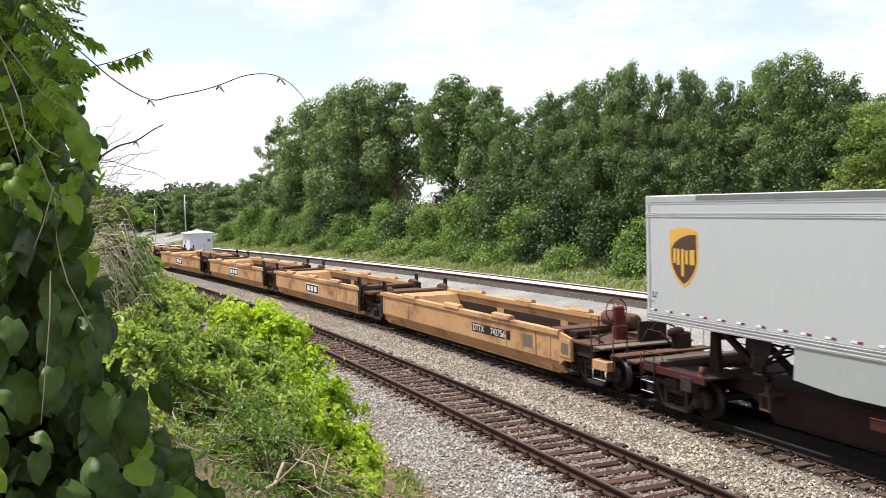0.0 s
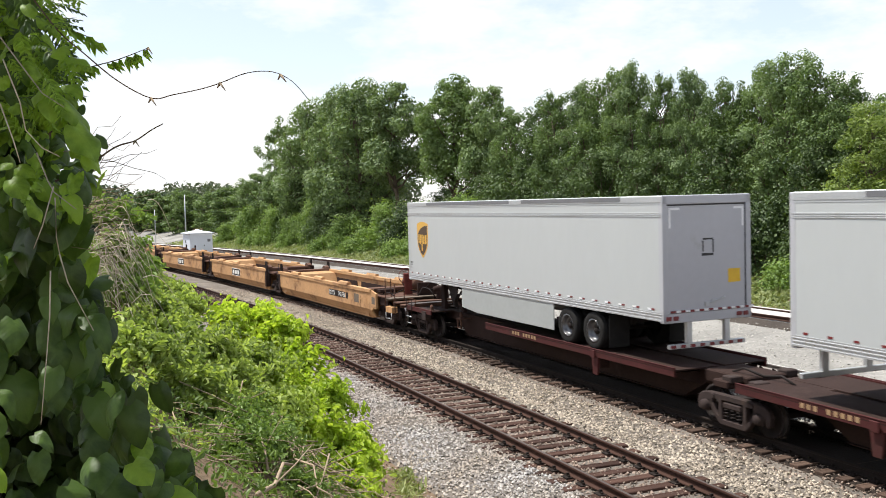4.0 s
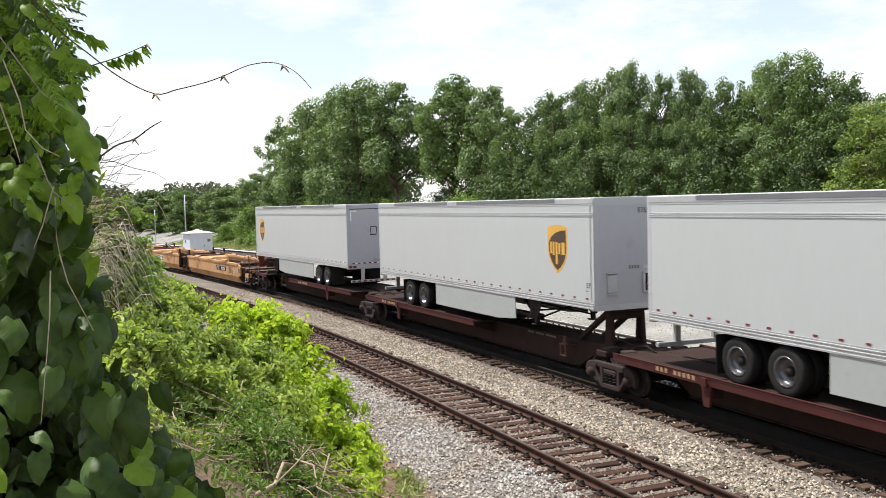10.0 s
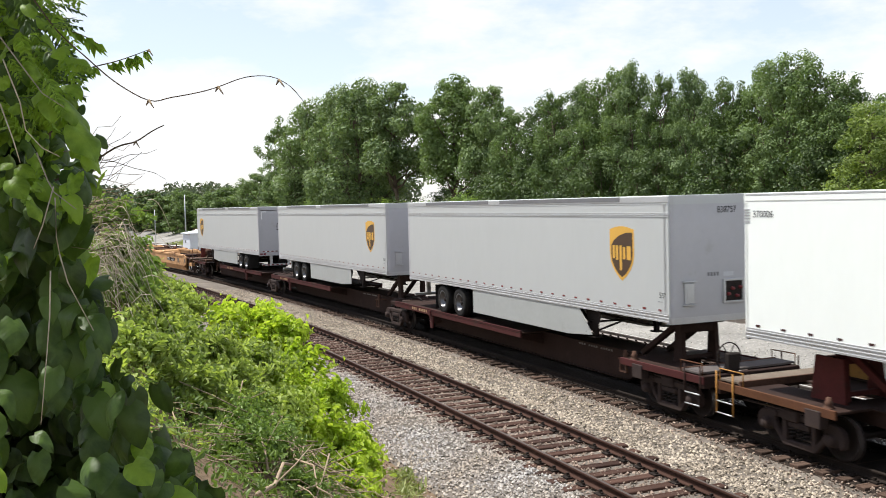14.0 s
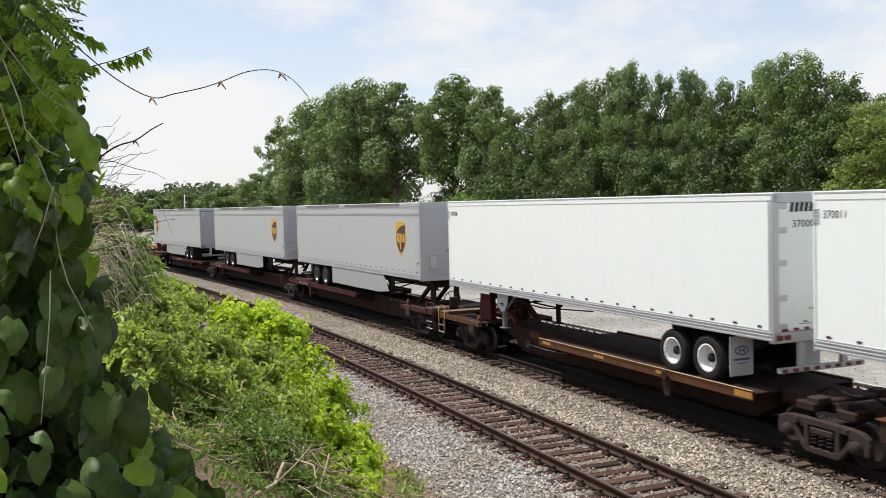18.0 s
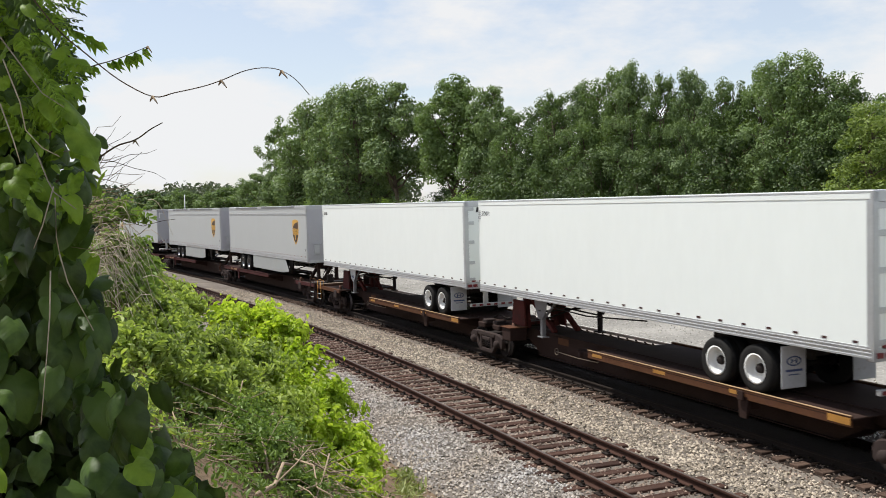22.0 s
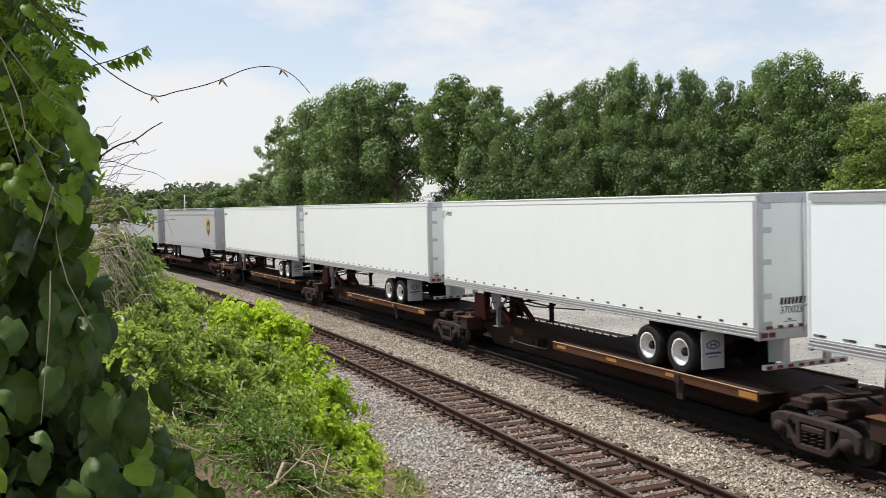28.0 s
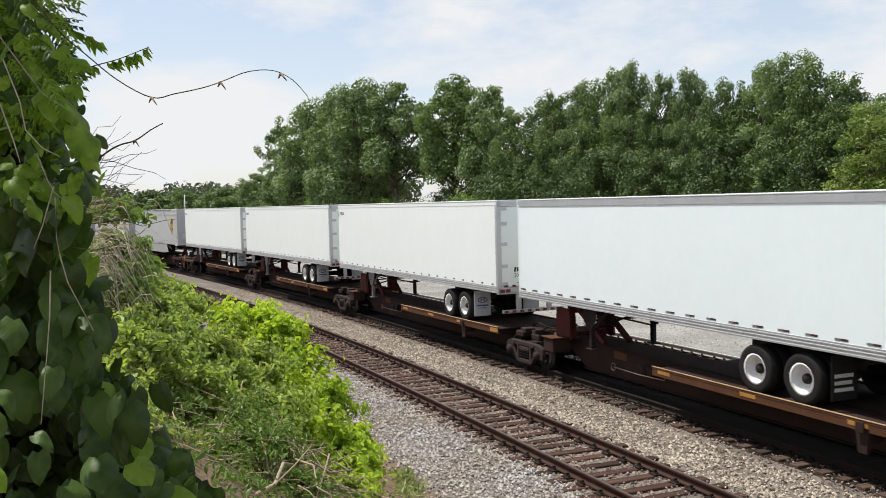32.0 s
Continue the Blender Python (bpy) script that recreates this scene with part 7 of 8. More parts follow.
def compound_leaf_mesh(name, seed, mat):
    """A feathery leaf one unit long: a thin midrib with paired lance-shaped leaflets that hang from it."""
    r = random.Random(seed)
    v, f = [], []

    def quad(*pts):
        o = len(v)
        v.extend(tuple(p) for p in pts)
        f.append(tuple(range(o, o + 4)))
    spine = [Vector((p, 0.04 * math.sin(3 * p + seed), -0.28 * p * p)) for p in np.linspace(0, 1, 8)]
    for a, b in zip(spine, spine[1:]):
        quad(a + Vector((0, 0.008, 0)), a - Vector((0, 0.008, 0)), b - Vector((0, 0.006, 0)), b + Vector((0, 0.006, 0)))
    for i in range(1, 8):
        for sy in (-1, 1):
            ln = 0.34 * (1.15 - 0.06 * i) * r.uniform(0.85, 1.15)
            d = Vector((0.55 + r.uniform(-.15, .15), sy * 0.8, -0.45 + r.uniform(-.25, .15))).normalized()
            w = d.cross(Vector((0, 0, 1))).normalized() * 0.06
            o = spine[i]
            up = Vector((0, 0, 0.025))
            quad(o, o + d * ln * 0.4 + w + up, o + d * ln, o + d * ln * 0.35)
            quad(o, o + d * ln * 0.35, o + d * ln, o + d * ln * 0.4 - w + up)
    return raw_mesh(name, v, f, mat)


def hang_vine():
    """A trunk at arm's length from the bank's edge, wrapped in large vine leaves; its own axes: a to the side, b up, c away."""
    fwd = Vector((-math.cos(YAW), math.sin(YAW), 0))
    side = Vector((math.sin(YAW), math.cos(YAW), 0))
    org = Vector((0, 0, 4.72)) + fwd * 2.25 - side * 1.05
    t = thing("vine_covered_tree", "shaded tree trunk smothered in broad green vine leaves", "tree")
    t.matrix_world = Matrix.Translation((org.x, org.y, land(org.y) - 0.05))
    base = t.matrix_world.translation

    def at(a, b, c):
        return org + side * a + Vector((0, 0, b)) + fwd * c - base
    s = Shape().tube([at(-0.30, -1.6, 0.25), at(-0.28, -0.8, 0.25), at(-0.26, 0.0, 0.28), at(-0.34, 0.9, 0.3), at(-0.4, 2.2, 0.3)], 0.17, 12, 0.12)
    part("trunk", s, M_BARK, t)
    rng = np.random.default_rng(61)
    dark = [vine_leaf_mesh("vine_leaf", k, M_VINESHADE) for k in range(6)]
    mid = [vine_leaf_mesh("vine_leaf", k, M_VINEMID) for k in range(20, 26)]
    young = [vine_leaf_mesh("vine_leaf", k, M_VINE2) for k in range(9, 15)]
    edge_b = (-0.70, -0.56, -0.52, -0.45, -0.385, -0.318, -0.25, -0.184, -0.05, 0.016, 0.083, 0.163, 0.203, 0.243, 0.31, 0.364, 0.417, 0.484, 0.617, 0.75)
    edge_a = (0.44, 0.415, 0.40, 0.36, 0.295, 0.255, 0.235, 0.215, 0.20, 0.165, 0.14, 0.175, 0.195, 0.195, 0.19, 0.165, 0.165, 0.16, 0.15, 0.14)

    def leaf(mesh, a, b, c, size, out, up, tip):
        ob = part("vine_leaf", mesh, M_VINESHADE, t)
        n = (-fwd * out[0] + side * out[1] + Vector((0, 0, up))).normalized()
        x = Vector((0, 0, -1)) + side * tip[0] + fwd * tip[1]
        x = (x - n * x.dot(n)).normalized()
        ob.matrix_local = Matrix.Translation(at(a, b, c)) @ Matrix((x, n.cross(x), n)).transposed().to_4x4() @ Matrix.Diagonal((size, size, size, 1))

    # leaf by leaf: deep ones coloured dark for shade, then the outer leaves in loose hanging bunches
    for layer, number, c0, c1 in ((0, 260, 0.16, 0.50), (1, 300, -0.16, 0.16), (2, 190, -0.14, 0.12)):
        count = 0
        while count < number:
            b = rng.uniform(-0.68, 0.66) if layer < 2 else rng.uniform(0.10, 0.66)
            right = float(np.interp(b, edge_b, edge_a))
            a = rng.uniform(-0.06, right - 0.02) if rng.random() < 0.74 else right - rng.normal(0.02, 0.03)
            if layer and noise.noise(Vector((a * 8.0, b * 7.0, 3.7))) < -0.02:
                continue
            if b > 0.36 and rng.random() < 0.45:
                continue
            # a hollow by the stem, and thinner growth above it
            if layer and (math.hypot((a - 0.12) / 0.045, (b - 0.285) / 0.05) < 1 or (b > 0.40 and rng.random() < 0.3)):
                continue
            c = rng.uniform(c0, c1)
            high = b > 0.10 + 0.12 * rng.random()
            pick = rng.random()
            # high leaves lean to the sun-bright green, deep low ones to the shade-dark
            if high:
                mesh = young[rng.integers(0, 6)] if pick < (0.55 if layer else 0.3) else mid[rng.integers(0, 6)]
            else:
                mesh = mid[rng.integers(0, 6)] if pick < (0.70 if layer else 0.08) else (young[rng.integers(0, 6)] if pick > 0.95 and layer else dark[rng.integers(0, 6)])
            size = (0.05 + 0.065 * rng.random() ** 1.4) if b < 0.12 else (rng.uniform(0.04, 0.085) if layer < 2 else rng.uniform(0.028, 0.058))
            leaf(mesh, a * (2.25 + c) / 2.25 - 1.05 * (-c) / 2.25 - 0.93 * c, b, c, size, (rng.uniform(0.15, 1.0), rng.normal(0.15, 0.55)), rng.uniform(0.35, 1.5) if high else rng.uniform(0.0, 1.1), (rng.normal(0.15, 0.45), rng.normal(0, 0.3)))
            count += 1
    # leaves deeper in, their shade put into the dark green
    n = 5600
    b = rng.uniform(-1.3, 1.0, n)
    c = rng.uniform(0.45, 1.2, n)
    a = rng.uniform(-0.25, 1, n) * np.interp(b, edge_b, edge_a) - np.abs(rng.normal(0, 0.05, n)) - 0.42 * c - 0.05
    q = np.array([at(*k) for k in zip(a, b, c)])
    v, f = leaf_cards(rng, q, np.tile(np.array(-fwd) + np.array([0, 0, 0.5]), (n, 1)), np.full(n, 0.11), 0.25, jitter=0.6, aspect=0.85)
    part("inner_foliage", raw_mesh("inner_foliage", v, f, M_VINESHADE), M_VINESHADE, t)
    # feathery young leaves on the upper shoots
    fronds = [compound_leaf_mesh("compound_leaf", k, M_VINE2 if k % 4 else M_VINEMID) for k in range(6)]
    for k in range(140):
        b = rng.uniform(0.36, 0.72)
        a = rng.random() ** 0.7 * float(np.interp(b, (0.36, 0.46, 0.55, 0.7), (0.13, 0.17, 0.165, 0.14)))
        x = (side * rng.uniform(0.1, 1.0) + Vector((0, 0, rng.uniform(-0.9, 0.25))) - fwd * rng.normal(0, 0.4)).normalized()
        n = Vector((0, 0, 1)) - fwd * rng.uniform(0.2, 0.9)
        n = (n - x * n.dot(x)).normalized()
        size, c = rng.uniform(0.05, 0.085), rng.uniform(-0.32, 0.15)
        part("compound_leaf", fronds[rng.integers(0, 6)], M_VINE2, t).matrix_local = Matrix.Translation(at(1.05 + (a - 1.05) * (2.25 + c) / 2.25, 0.138 + (b - 0.138) * (2.25 + c) / 2.25, c)) @ Matrix((x, n.cross(x), n)).transposed().to_4x4() @ Matrix.Diagonal((size, size, size, 1))
    # unseen crown added overhead, which keeps the vine in shade
    n = 4200
    q = rng.normal(0, 1, (n, 3)) * np.array([1.9, 1.9, 0.45]) + np.array(at(-0.9, 2.1, -1.5))
    w = q + np.array(base)
    # a hole cut in the added crown lets the sun down onto the upper vine
    lit = np.array(org + side * 0.10 + Vector((0, 0, 0.46)))
    off = w - lit
    off -= (off @ np.array(SUN_DIR))[:, None] * np.array(SUN_DIR)
    q = q[(w[:, 2] > 5.95) & (np.hypot(w[:, 0], w[:, 1]) < 4.2) & (np.linalg.norm(off, axis=1) > 0.66)]
    v, f = leaf_cards(rng, q, np.tile(np.array([0, 0, 1.0]), (len(q), 1)), np.full(len(q), 0.15), 0.25, jitter=0.5, aspect=0.75)
    part("crown", raw_mesh("crown", v, f, M_VINESHADE), M_VINESHADE, t)
    # limbs out of view, added to carry that crown
    for k in range(7):
        ang = 0.9 * k
        reach = 0.7 + 0.25 * (k % 4)
        q = [at(-0.36, 1.2 + 0.12 * k, 0.3), at(-0.55 + 0.4 * reach * math.cos(ang), 1.75 + 0.05 * k, -0.3 + 0.4 * reach * math.sin(ang)), at(-0.8 + 1.3 * reach * math.cos(ang), 2.15, -1.1 + 1.3 * reach * math.sin(ang))]
        part("limb", Shape().tube(q, 0.06, 7, 0.015), M_BARK, t)
    # broad sunlit leaves held out in front of the rest, and fine bare twigs
    for a, b, size, tip, up in ((0.294, 0.352, 0.085, 0.55, 0.9), (0.326, 0.294, 0.085, 0.5, 0.7), (0.333, 0.252, 0.06, 0.7, 0.5), (0.342, 0.208, 0.048, 0.6, 0.5), (0.286, 0.203, 0.042, 0.1, 0.4), (0.312, 0.448, 0.052, 0.9, 0.8),
                                (0.300, 0.395, 0.05, 0.2, 0.8), (0.229, 0.432, 0.045, 0.2, 0.9), (0.182, 0.54, 0.042, 0.5, 1.0), (0.262, 0.362, 0.06, 0.3, 0.9), (0.203, 0.494, 0.042, -0.2, 0.9), (0.257, 0.525, 0.045, 0.4, 1.0),
                                (0.223, 0.557, 0.04, 0.2, 1.0), (0.172, 0.362, 0.042, 0.3, 0.8), (0.235, 0.385, 0.05, -0.3, 0.9), (0.17, 0.20, 0.055, 0.2, 0.7), (0.284, 0.155, 0.06, 0.3, 0.4), (0.205, 0.15, 0.05, -0.1, 0.6), (0.275, 0.47, 0.05, 0.6, 0.9)):
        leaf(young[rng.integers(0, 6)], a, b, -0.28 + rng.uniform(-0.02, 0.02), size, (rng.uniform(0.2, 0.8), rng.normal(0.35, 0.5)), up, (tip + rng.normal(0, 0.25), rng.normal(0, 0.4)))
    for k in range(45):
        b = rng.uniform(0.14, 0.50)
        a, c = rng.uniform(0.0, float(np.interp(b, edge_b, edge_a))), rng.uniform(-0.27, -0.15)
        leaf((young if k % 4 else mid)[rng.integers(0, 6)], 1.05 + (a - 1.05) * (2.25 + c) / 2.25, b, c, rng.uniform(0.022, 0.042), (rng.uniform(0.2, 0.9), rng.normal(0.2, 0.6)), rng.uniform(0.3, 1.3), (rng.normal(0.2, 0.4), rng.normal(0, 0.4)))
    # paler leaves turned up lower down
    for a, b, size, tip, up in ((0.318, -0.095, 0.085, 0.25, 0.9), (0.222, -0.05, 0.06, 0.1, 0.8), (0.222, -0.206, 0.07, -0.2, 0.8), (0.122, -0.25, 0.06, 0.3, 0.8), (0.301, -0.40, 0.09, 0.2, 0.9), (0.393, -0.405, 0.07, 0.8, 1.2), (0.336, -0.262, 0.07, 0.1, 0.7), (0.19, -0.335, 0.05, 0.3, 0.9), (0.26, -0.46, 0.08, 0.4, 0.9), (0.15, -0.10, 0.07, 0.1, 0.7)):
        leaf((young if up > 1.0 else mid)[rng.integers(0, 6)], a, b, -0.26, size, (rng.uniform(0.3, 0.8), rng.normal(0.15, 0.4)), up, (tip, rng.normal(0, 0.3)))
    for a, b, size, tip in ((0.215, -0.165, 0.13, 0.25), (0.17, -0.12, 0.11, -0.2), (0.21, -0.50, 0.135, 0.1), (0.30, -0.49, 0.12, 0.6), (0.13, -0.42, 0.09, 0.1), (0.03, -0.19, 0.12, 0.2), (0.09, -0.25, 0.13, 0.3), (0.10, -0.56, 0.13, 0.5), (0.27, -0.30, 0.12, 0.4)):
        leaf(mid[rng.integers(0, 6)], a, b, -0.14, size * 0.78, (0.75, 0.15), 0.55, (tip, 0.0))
    for k in range(34):
        a, b = rng.uniform(0.15, 0.23), rng.uniform(0.02, 0.29)
        la, lb = rng.uniform(0.06, 0.20), rng.normal(0.03, 0.04)
        c, kink = rng.uniform(0.0, 0.3), rng.normal(0, 0.009)
        a -= 0.42 * c
        part("bare_twig", Shape().tube([at(a, b, c), at(a + la * 0.35, b + lb * 0.2 + kink, c), at(a + la * 0.6, b + lb * 0.5 - kink, c), at(a + la * 0.85, b + lb * 0.7 + kink * 0.6, c), at(a + la, b + lb + kink, c)], 0.0009, 4, 0.0005), M_TWIG if k % 3 else M_STEM, t)
    # hanging bare stems
    for pts in (((0.171, 0.494), (0.219, 0.425), (0.251, 0.379), (0.293, 0.35)), ((0.175, 0.449), (0.205, 0.363), (0.214, 0.306), (0.246, 0.269), (0.28, 0.251)), ((0.234, 0.26), (0.254, 0.203), (0.265, 0.18), (0.309, 0.144)),
                ((0.265, 0.191), (0.239, 0.112), (0.219, 0.066)), ((0.267, 0.168), (0.266, 0.088), (0.271, 0.054)), ((0.251, 0.02), (0.245, -0.073), (0.235, -0.156), (0.217, -0.295)), ((0.271, 0.054), (0.285, -0.004), (0.333, -0.104)), ((0.165, 0.36), (0.19, 0.28), (0.20, 0.24))):
        part("hanging_stem", Shape().tube([at(*p, -0.32) for p in pts], 0.0016, 5, 0.001), M_STRAW, t)
    part("woody_stem", Shape().tube([at(0.16, 0.36, -0.02), at(0.135, 0.29, -0.05), at(0.10, 0.24, -0.05), at(0.09, 0.19, -0.04), at(0.02, 0.10, 0.0)], 0.005, 7, 0.004), M_STEM, t)
    return org, side, fwd


ORG, SIDEWAYS, AWAY = hang_vine()


def twig_thing(name, base, points, radius, label, sway, nodes=(), leaflets=0):
    """A thin shoot from base, in metres to the side and up."""
    t = thing(name, label, "twig")
    o = ORG + SIDEWAYS * base[0] + Vector((0, 0, base[1])) + AWAY * base[2]
    t.matrix_world = Matrix.Translation(o)
    pts = [SIDEWAYS * a + Vector((0, 0, b)) for a, b in points]
    fine = []
    for i in range(len(pts) - 1):
        p0, p1, p2, p3 = pts[max(i - 1, 0)], pts[i], pts[i + 1], pts[min(i + 2, len(pts) - 1)]
        fine += [0.5 * ((2 * p1) + (p2 - p0) * q + (2 * p0 - 5 * p1 + 4 * p2 - p3) * q * q + (3 * p1 - p0 - 3 * p2 + p3) * q ** 3) for q in (0, 0.25, 0.5, 0.75)]
    part("stem", Shape().tube(fine + [pts[-1]], radius, 6, radius * 0.45), M_STEM, t)
    for a, b in nodes:
        s = Shape()
        for k in range(3):
            e = SIDEWAYS * (a + 0.012 * math.cos(k * 2.1)) + Vector((0, 0, b - 0.016 + 0.006 * k)) + AWAY * 0.008 * (k - 1)
            s.tube([SIDEWAYS * a + Vector((0, 0, b)), e], 0.003, 4, 0.001)
        part("bud", s, M_TWIG, t)
    if leaflets:
        blade = raw_mesh("leaflet", [(0, 0, 0), (0.35, 0.20, 0.05), (1, 0, -0.15), (0.35, -0.20, 0.05)], [(0, 1, 2), (0, 2, 3)], M_VINE2)
        r = random.Random(17)
        for i in range(leaflets):
            p = fine[min(len(fine) - 1, int(len(fine) * r.uniform(0.2, 0.97)))]
            down = (Vector((0, 0, -1)) + SIDEWAYS * r.uniform(-0.3, 1.3) + AWAY * r.uniform(-0.8, 0.8)).normalized()
            n = (-AWAY + SIDEWAYS * r.uniform(-0.6, 0.6)).normalized()
            n = (n - down * n.dot(down)).normalized()
            size = r.uniform(0.02, 0.045)
            part("leaflet", blade, M_VINE2, t).matrix_local = Matrix.Translation(p) @ Matrix((down, n.cross(down), n)).transposed().to_4x4() @ Matrix.Diagonal((size, size, size, 1))
    SWAYING.append((t, Matrix.Translation(o), sway))
    return t


twig_thing("vine_shoot", (0.2496, 0.5561, -0.33), ((-0.137, 0.171), (-0.060, 0.077), (-0.017, 0.026), (0.043, -0.055), (0.096, -0.104), (0.158, -0.157), (0.224, -0.193), (0.269, -0.187), (0.324, -0.177), (0.363, -0.166), (0.418, -0.147), (0.469, -0.146), (0.508, -0.166), (0.538, -0.201)),
           0.0017, "thin bare vine shoot arching out against the sky", (-1.9, 0, 0), ((0.224, -0.193), (0.363, -0.166), (0.485, -0.152)))
twig_thing("vine_shoot", (0.20, 0.265, 0.1), ((-0.1, -0.05), (-0.03, -0.02), (0.05, 0.03), (0.10, 0.045), (0.14, 0.07), (0.17, 0.085)), 0.0028, "short gnarled twig reaching out of the vine", (-1.9, 0, 0), ((0.10, 0.045),))
twig_thing("vine_shoot", (0.165, 0.462, 0.02), ((0, 0), (0.07, 0.02), (0.13, 0.035), (0.20, 0.06)), 0.0018, "young leafy vine shoot against the sky", (-1.9, 0, 0), ((0.2, 0.06),), leaflets=24)
twig_thing("vine_shoot", (0.10, 0.575, 0.04), ((0, 0), (0.05, 0.0), (0.10, -0.012), (0.15, -0.04)), 0.0018, "drooping leafy vine shoot at the top of the vine", (-1.9, 0, 0), (), leaflets=22)
twig_thing("vine_shoot", (0.09, 0.50, 0.0), ((0, 0), (0.05, 0.01), (0.10, 0.0), (0.14, -0.025)), 0.0018, "drooping leafy vine shoot beside the sky", (-1.9, 0, 0), (), leaflets=22)


def signal_hut():
    """White equipment hut with a low hipped roof between the tracks, far along the line."""
    m = Matrix.Translation((-112.5, 23.2 + bend(-112.5), -0.5)) @ pose(0, 0, 0, 0, 0, math.degrees(slope_angle(-112.5)))
    t = thing("equipment_hut", "small white metal railway equipment hut on the gravel", "hut", m=m)
    part("wall", Shape().box(-1.4, 1.4, -1.3, 1.3, 0.15, 2.55, 0.03), M_HUT, t)
    part("footing", Shape().box(-1.5, 1.5, -1.4, 1.4, 0.0, 0.16, 0.02), M_LOT, t)
    r = Shape()
    v = [(-1.6, -1.5, 2.55), (1.6, -1.5, 2.55), (1.6, 1.5, 2.55), (-1.6, 1.5, 2.55), (-1.6, -1.5, 2.63), (1.6, -1.5, 2.63), (1.6, 1.5, 2.63), (-1.6, 1.5, 2.63), (-0.3, -0.25, 2.9), (0.3, -0.25, 2.9), (0.3, 0.25, 2.9), (-0.3, 0.25, 2.9)]
    r.add(v, [(3, 2, 1, 0), (0, 1, 5, 4), (1, 2, 6, 5), (2, 3, 7, 6), (3, 0, 4, 7), (4, 5, 9, 8), (5, 6, 10, 9), (6, 7, 11, 10), (7, 4, 8, 11), (8, 9, 10, 11)])
    part("roof", r, M_HUT, t)
    part("roof_vent", Shape().box(-0.25, 0.25, -0.2, 0.2, 2.9, 3.02, 0.03), M_HUT, t)
    d = part("door", Shape().box(1.40, 1.44, -0.5, 0.45, 0.2, 2.2, 0.01), M_HUT, t)
    part("handle", Shape().box(1.44, 1.50, 0.25, 0.32, 1.1, 1.25, 0.01), M_BLACKDIRT, d)
    part("wall_vent", Shape().box(1.40, 1.43, 0.7, 1.05, 1.6, 1.9, 0.01), M_ALUDARK, t)
    part("notice", Shape().box(-0.5, -0.1, -1.32, -1.30, 1.5, 1.8, 0.004), M_ALUDARK, t)


def pole(name, x, y, top, radius, label):
    t = thing(name, label, "pole", m=Matrix.Translation((x, y, -0.5)))
    part("shaft", Shape().tube([(0, 0, 0), (0, 0, top + 0.5)], radius, 10, radius * 0.6), M_POLE, t)
    part("base_flange", Shape().box(-0.25, 0.25, -0.25, 0.25, 0, 0.2, 0.03), M_POLE, t)


signal_hut()
pole("steel_pole", -150, 14.74, 7.07, 0.12, "slim grey steel pole beside the far tracks")
pole("steel_pole", -150, 10.27, 4.9, 0.08, "short grey steel mast by the far tracks")


def weed_tuft(x, y0, count, spread, seed):
    """A small tuft of grassy weeds rooted in the bare dirt."""
    rng = np.random.default_rng(seed)
    t = thing("weed_tuft", "small green weed tuft in bare brown dirt", "weed", m=Matrix.Translation((x, y0 + bend(x), land(y0))))
    h = rng.uniform(0.05, 0.3, count)
    q = np.stack([rng.normal(0, spread, count), rng.normal(0, spread * 0.6, count), h * 0.6], 1)
    v, f = leaf_blades(rng, q, np.tile(np.array([0.3, -0.6, 0.5]), (count, 1)), h * 0.8, 0.7, 0.25)
    tagged(part("foliage", raw_mesh("foliage", v, f, M_WEED), M_WEED, t), kind="stuff")


weed_tuft(-17.0, 5.75, 170, 0.20, 5)
weed_tuft(-15.6, 5.35, 150, 0.22, 6)

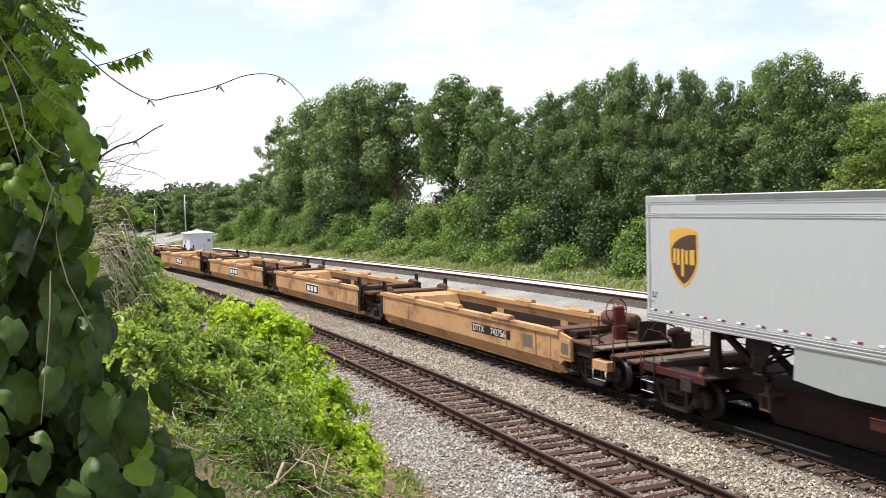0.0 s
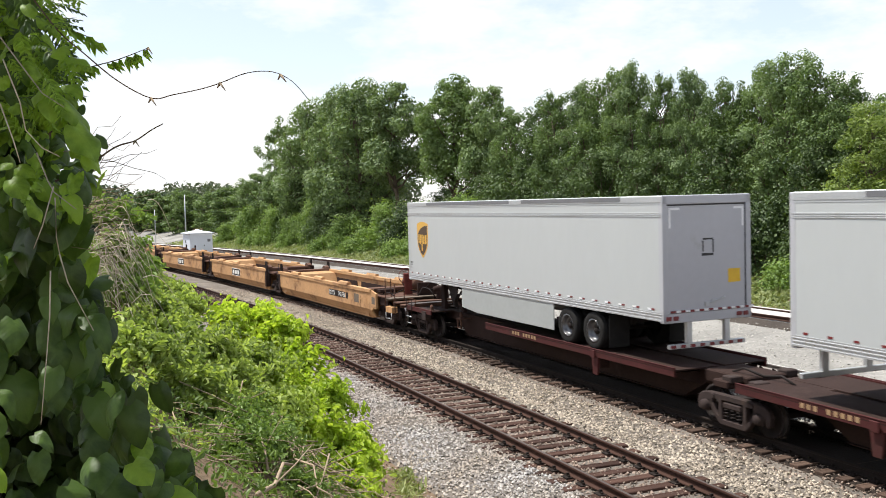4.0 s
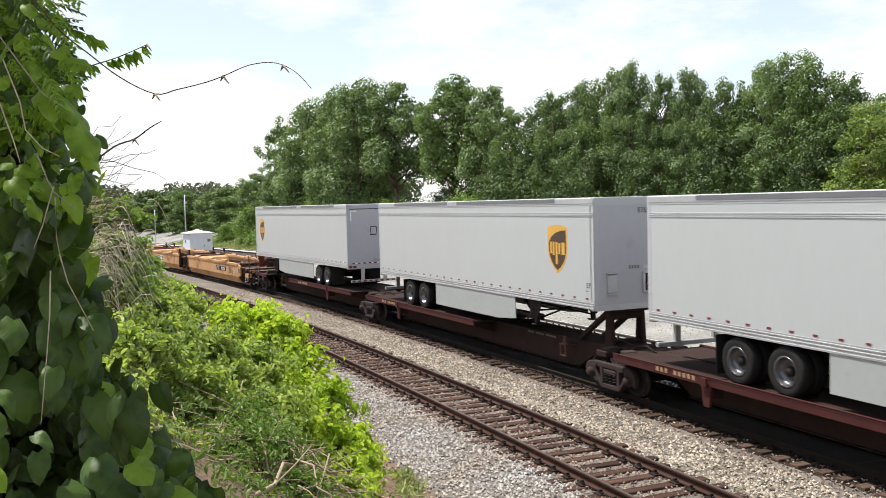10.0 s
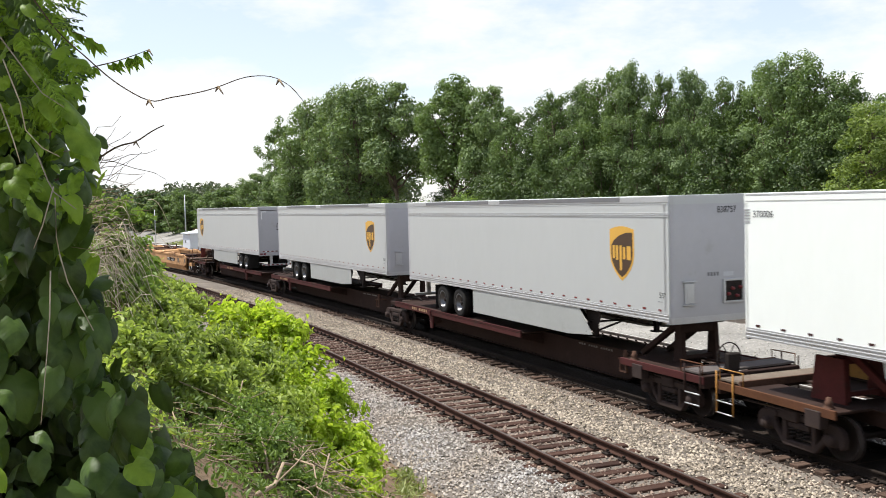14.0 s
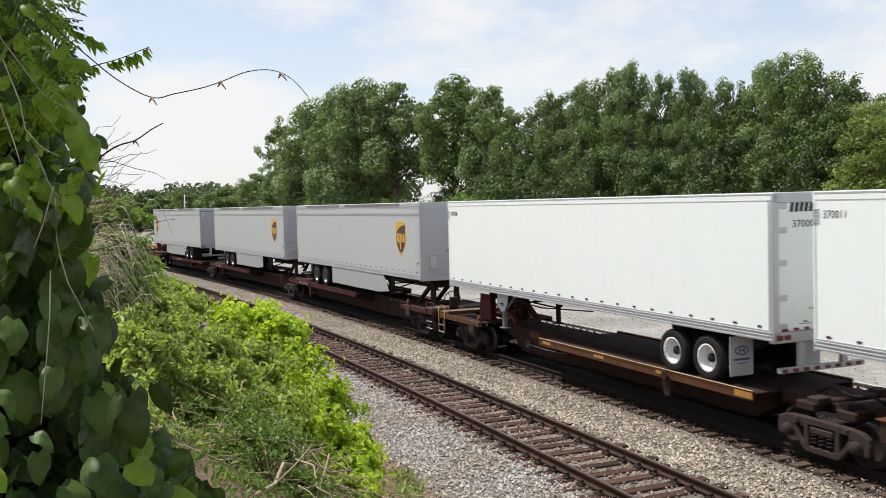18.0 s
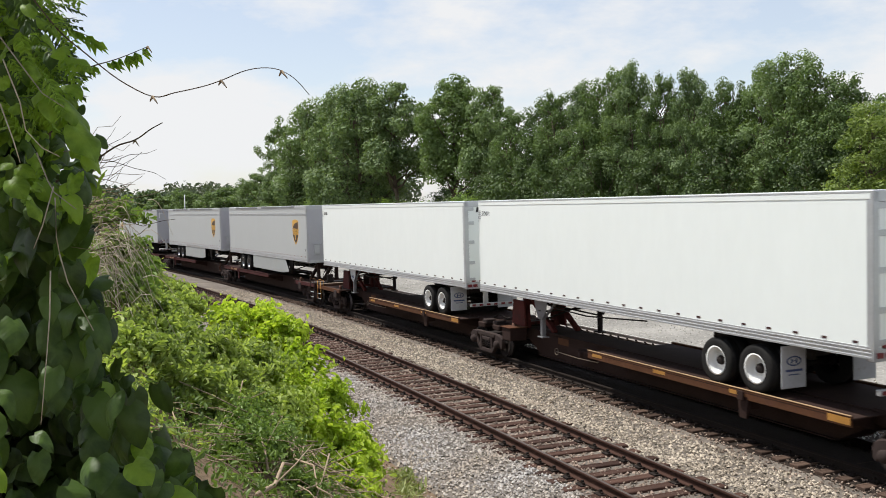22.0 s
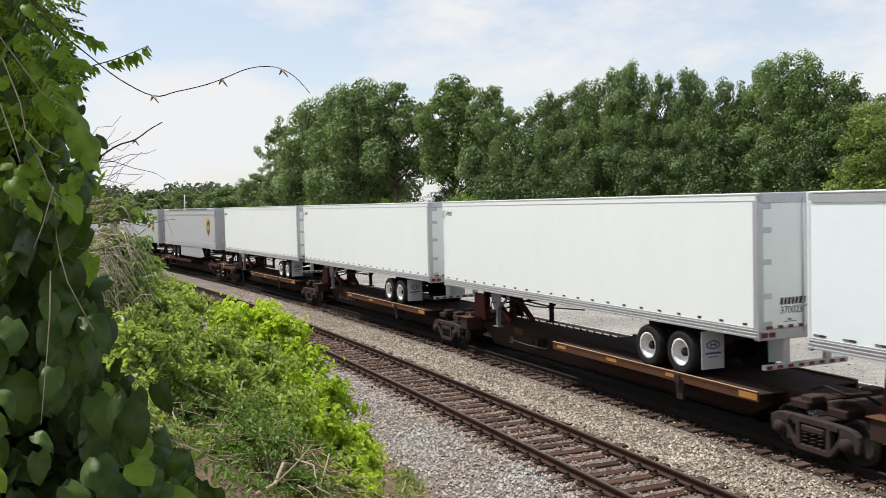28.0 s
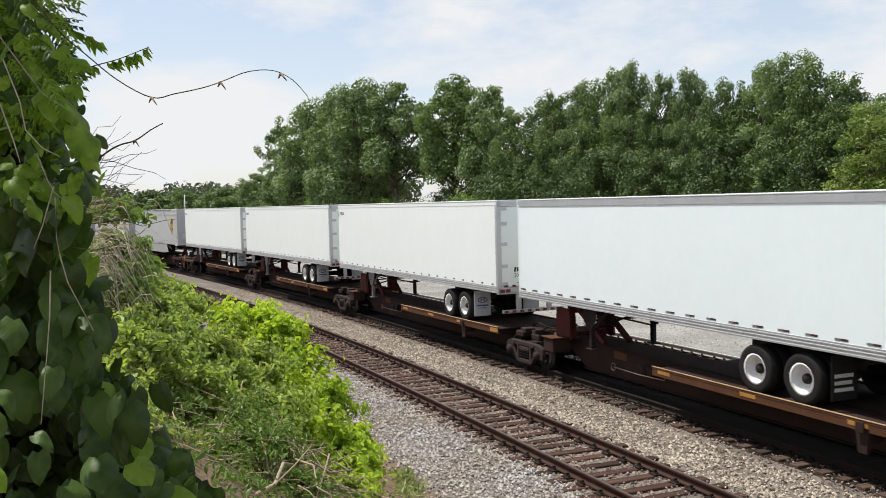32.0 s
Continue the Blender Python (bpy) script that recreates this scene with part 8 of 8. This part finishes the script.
# ---- tracks, with their ties last ----
track("near", "rusty rails on weathered brown ties in grey stone", -120, 8, -58, -8, M_TIE)
track("main", "rails on dark ties beneath the passing train", -120, 8, -58, -8, M_TIEOIL)
track("siding", "siding rails with bright heads on dark ties", -90, 0, -40, -14, M_TIEOIL)
track("far", "far rails on a pale stone bed beside the weeds", 0, -1, 0, 0, M_TIE)
stones("loose_ballast", (-62, -6, 6.1, 8.0), 34000, 0.039, M_STONE, "loose grey and tan crushed stones between the tracks", 3, bed_height)
stones("loose_ballast", (-62, -6, 8.0, 10.2), 21000, 0.038, M_STONEBROWN, "rust-stained stones between the ties", 6, bed_height)
stones("loose_ballast", (-62, -6, 10.2, 12.5), 28000, 0.042, M_STONETAN, "loose grey and tan crushed stones beside the train", 7, bed_height)
stones("loose_ballast", (-62, -6, 12.3, 13.3), 5500, 0.036, M_STONEBROWN, "oil-darkened stones along the tie ends", 8, bed_height)
stones("loose_ballast", (-48, -9, 15.4, 16.9), 4000, 0.042, M_STONELOT, "loose grey crushed stones beyond the train", 4, bed_height)
stones("loose_gravel", (-75, -16, 20.2, 26.6), 9000, 0.05, M_STONELOT, "scattered grey stones on the gravel strip", 9, lambda q: float(np.interp(q, (16.7, 20, 24, 26.0, 26.6), (-0.56, -0.525, -0.505, -0.465, -0.345))))
stones("loose_ballast", (-62, -6, 5.6, 6.7), 5000, 0.04, M_STONETAN, "scattered rusty stones at the foot of the bank", 12, lambda q: float(np.interp(q, (5.6, 5.95, 6.25, 6.7), (-0.43, -0.45, -0.34, -0.26))))



def motions():
    """The train draws away along the curve; twigs and leaves stir."""
    for ob, u in MOVING:
        walk(ob, [(t, on_line(u, gone)) for t, gone in RUN])
    ts, gs = [q[0] for q in RUN], [q[1] for q in RUN]
    for ob, u, x, r in ROLLING:
        walk(ob, [(t, Matrix.Translation((x, 0, r)) @ Matrix.Rotation(float(-np.interp(t, ts, gs)) / r, 4, "Y")) for t in np.arange(0, 32.01, 0.16)])
    for ob, base, sway in SWAYING:
        walk(ob, [(t, base @ pose(0, 0, 0, a * sway[0], a * sway[1], a * sway[2])) for t, a in BREEZE])


motions()
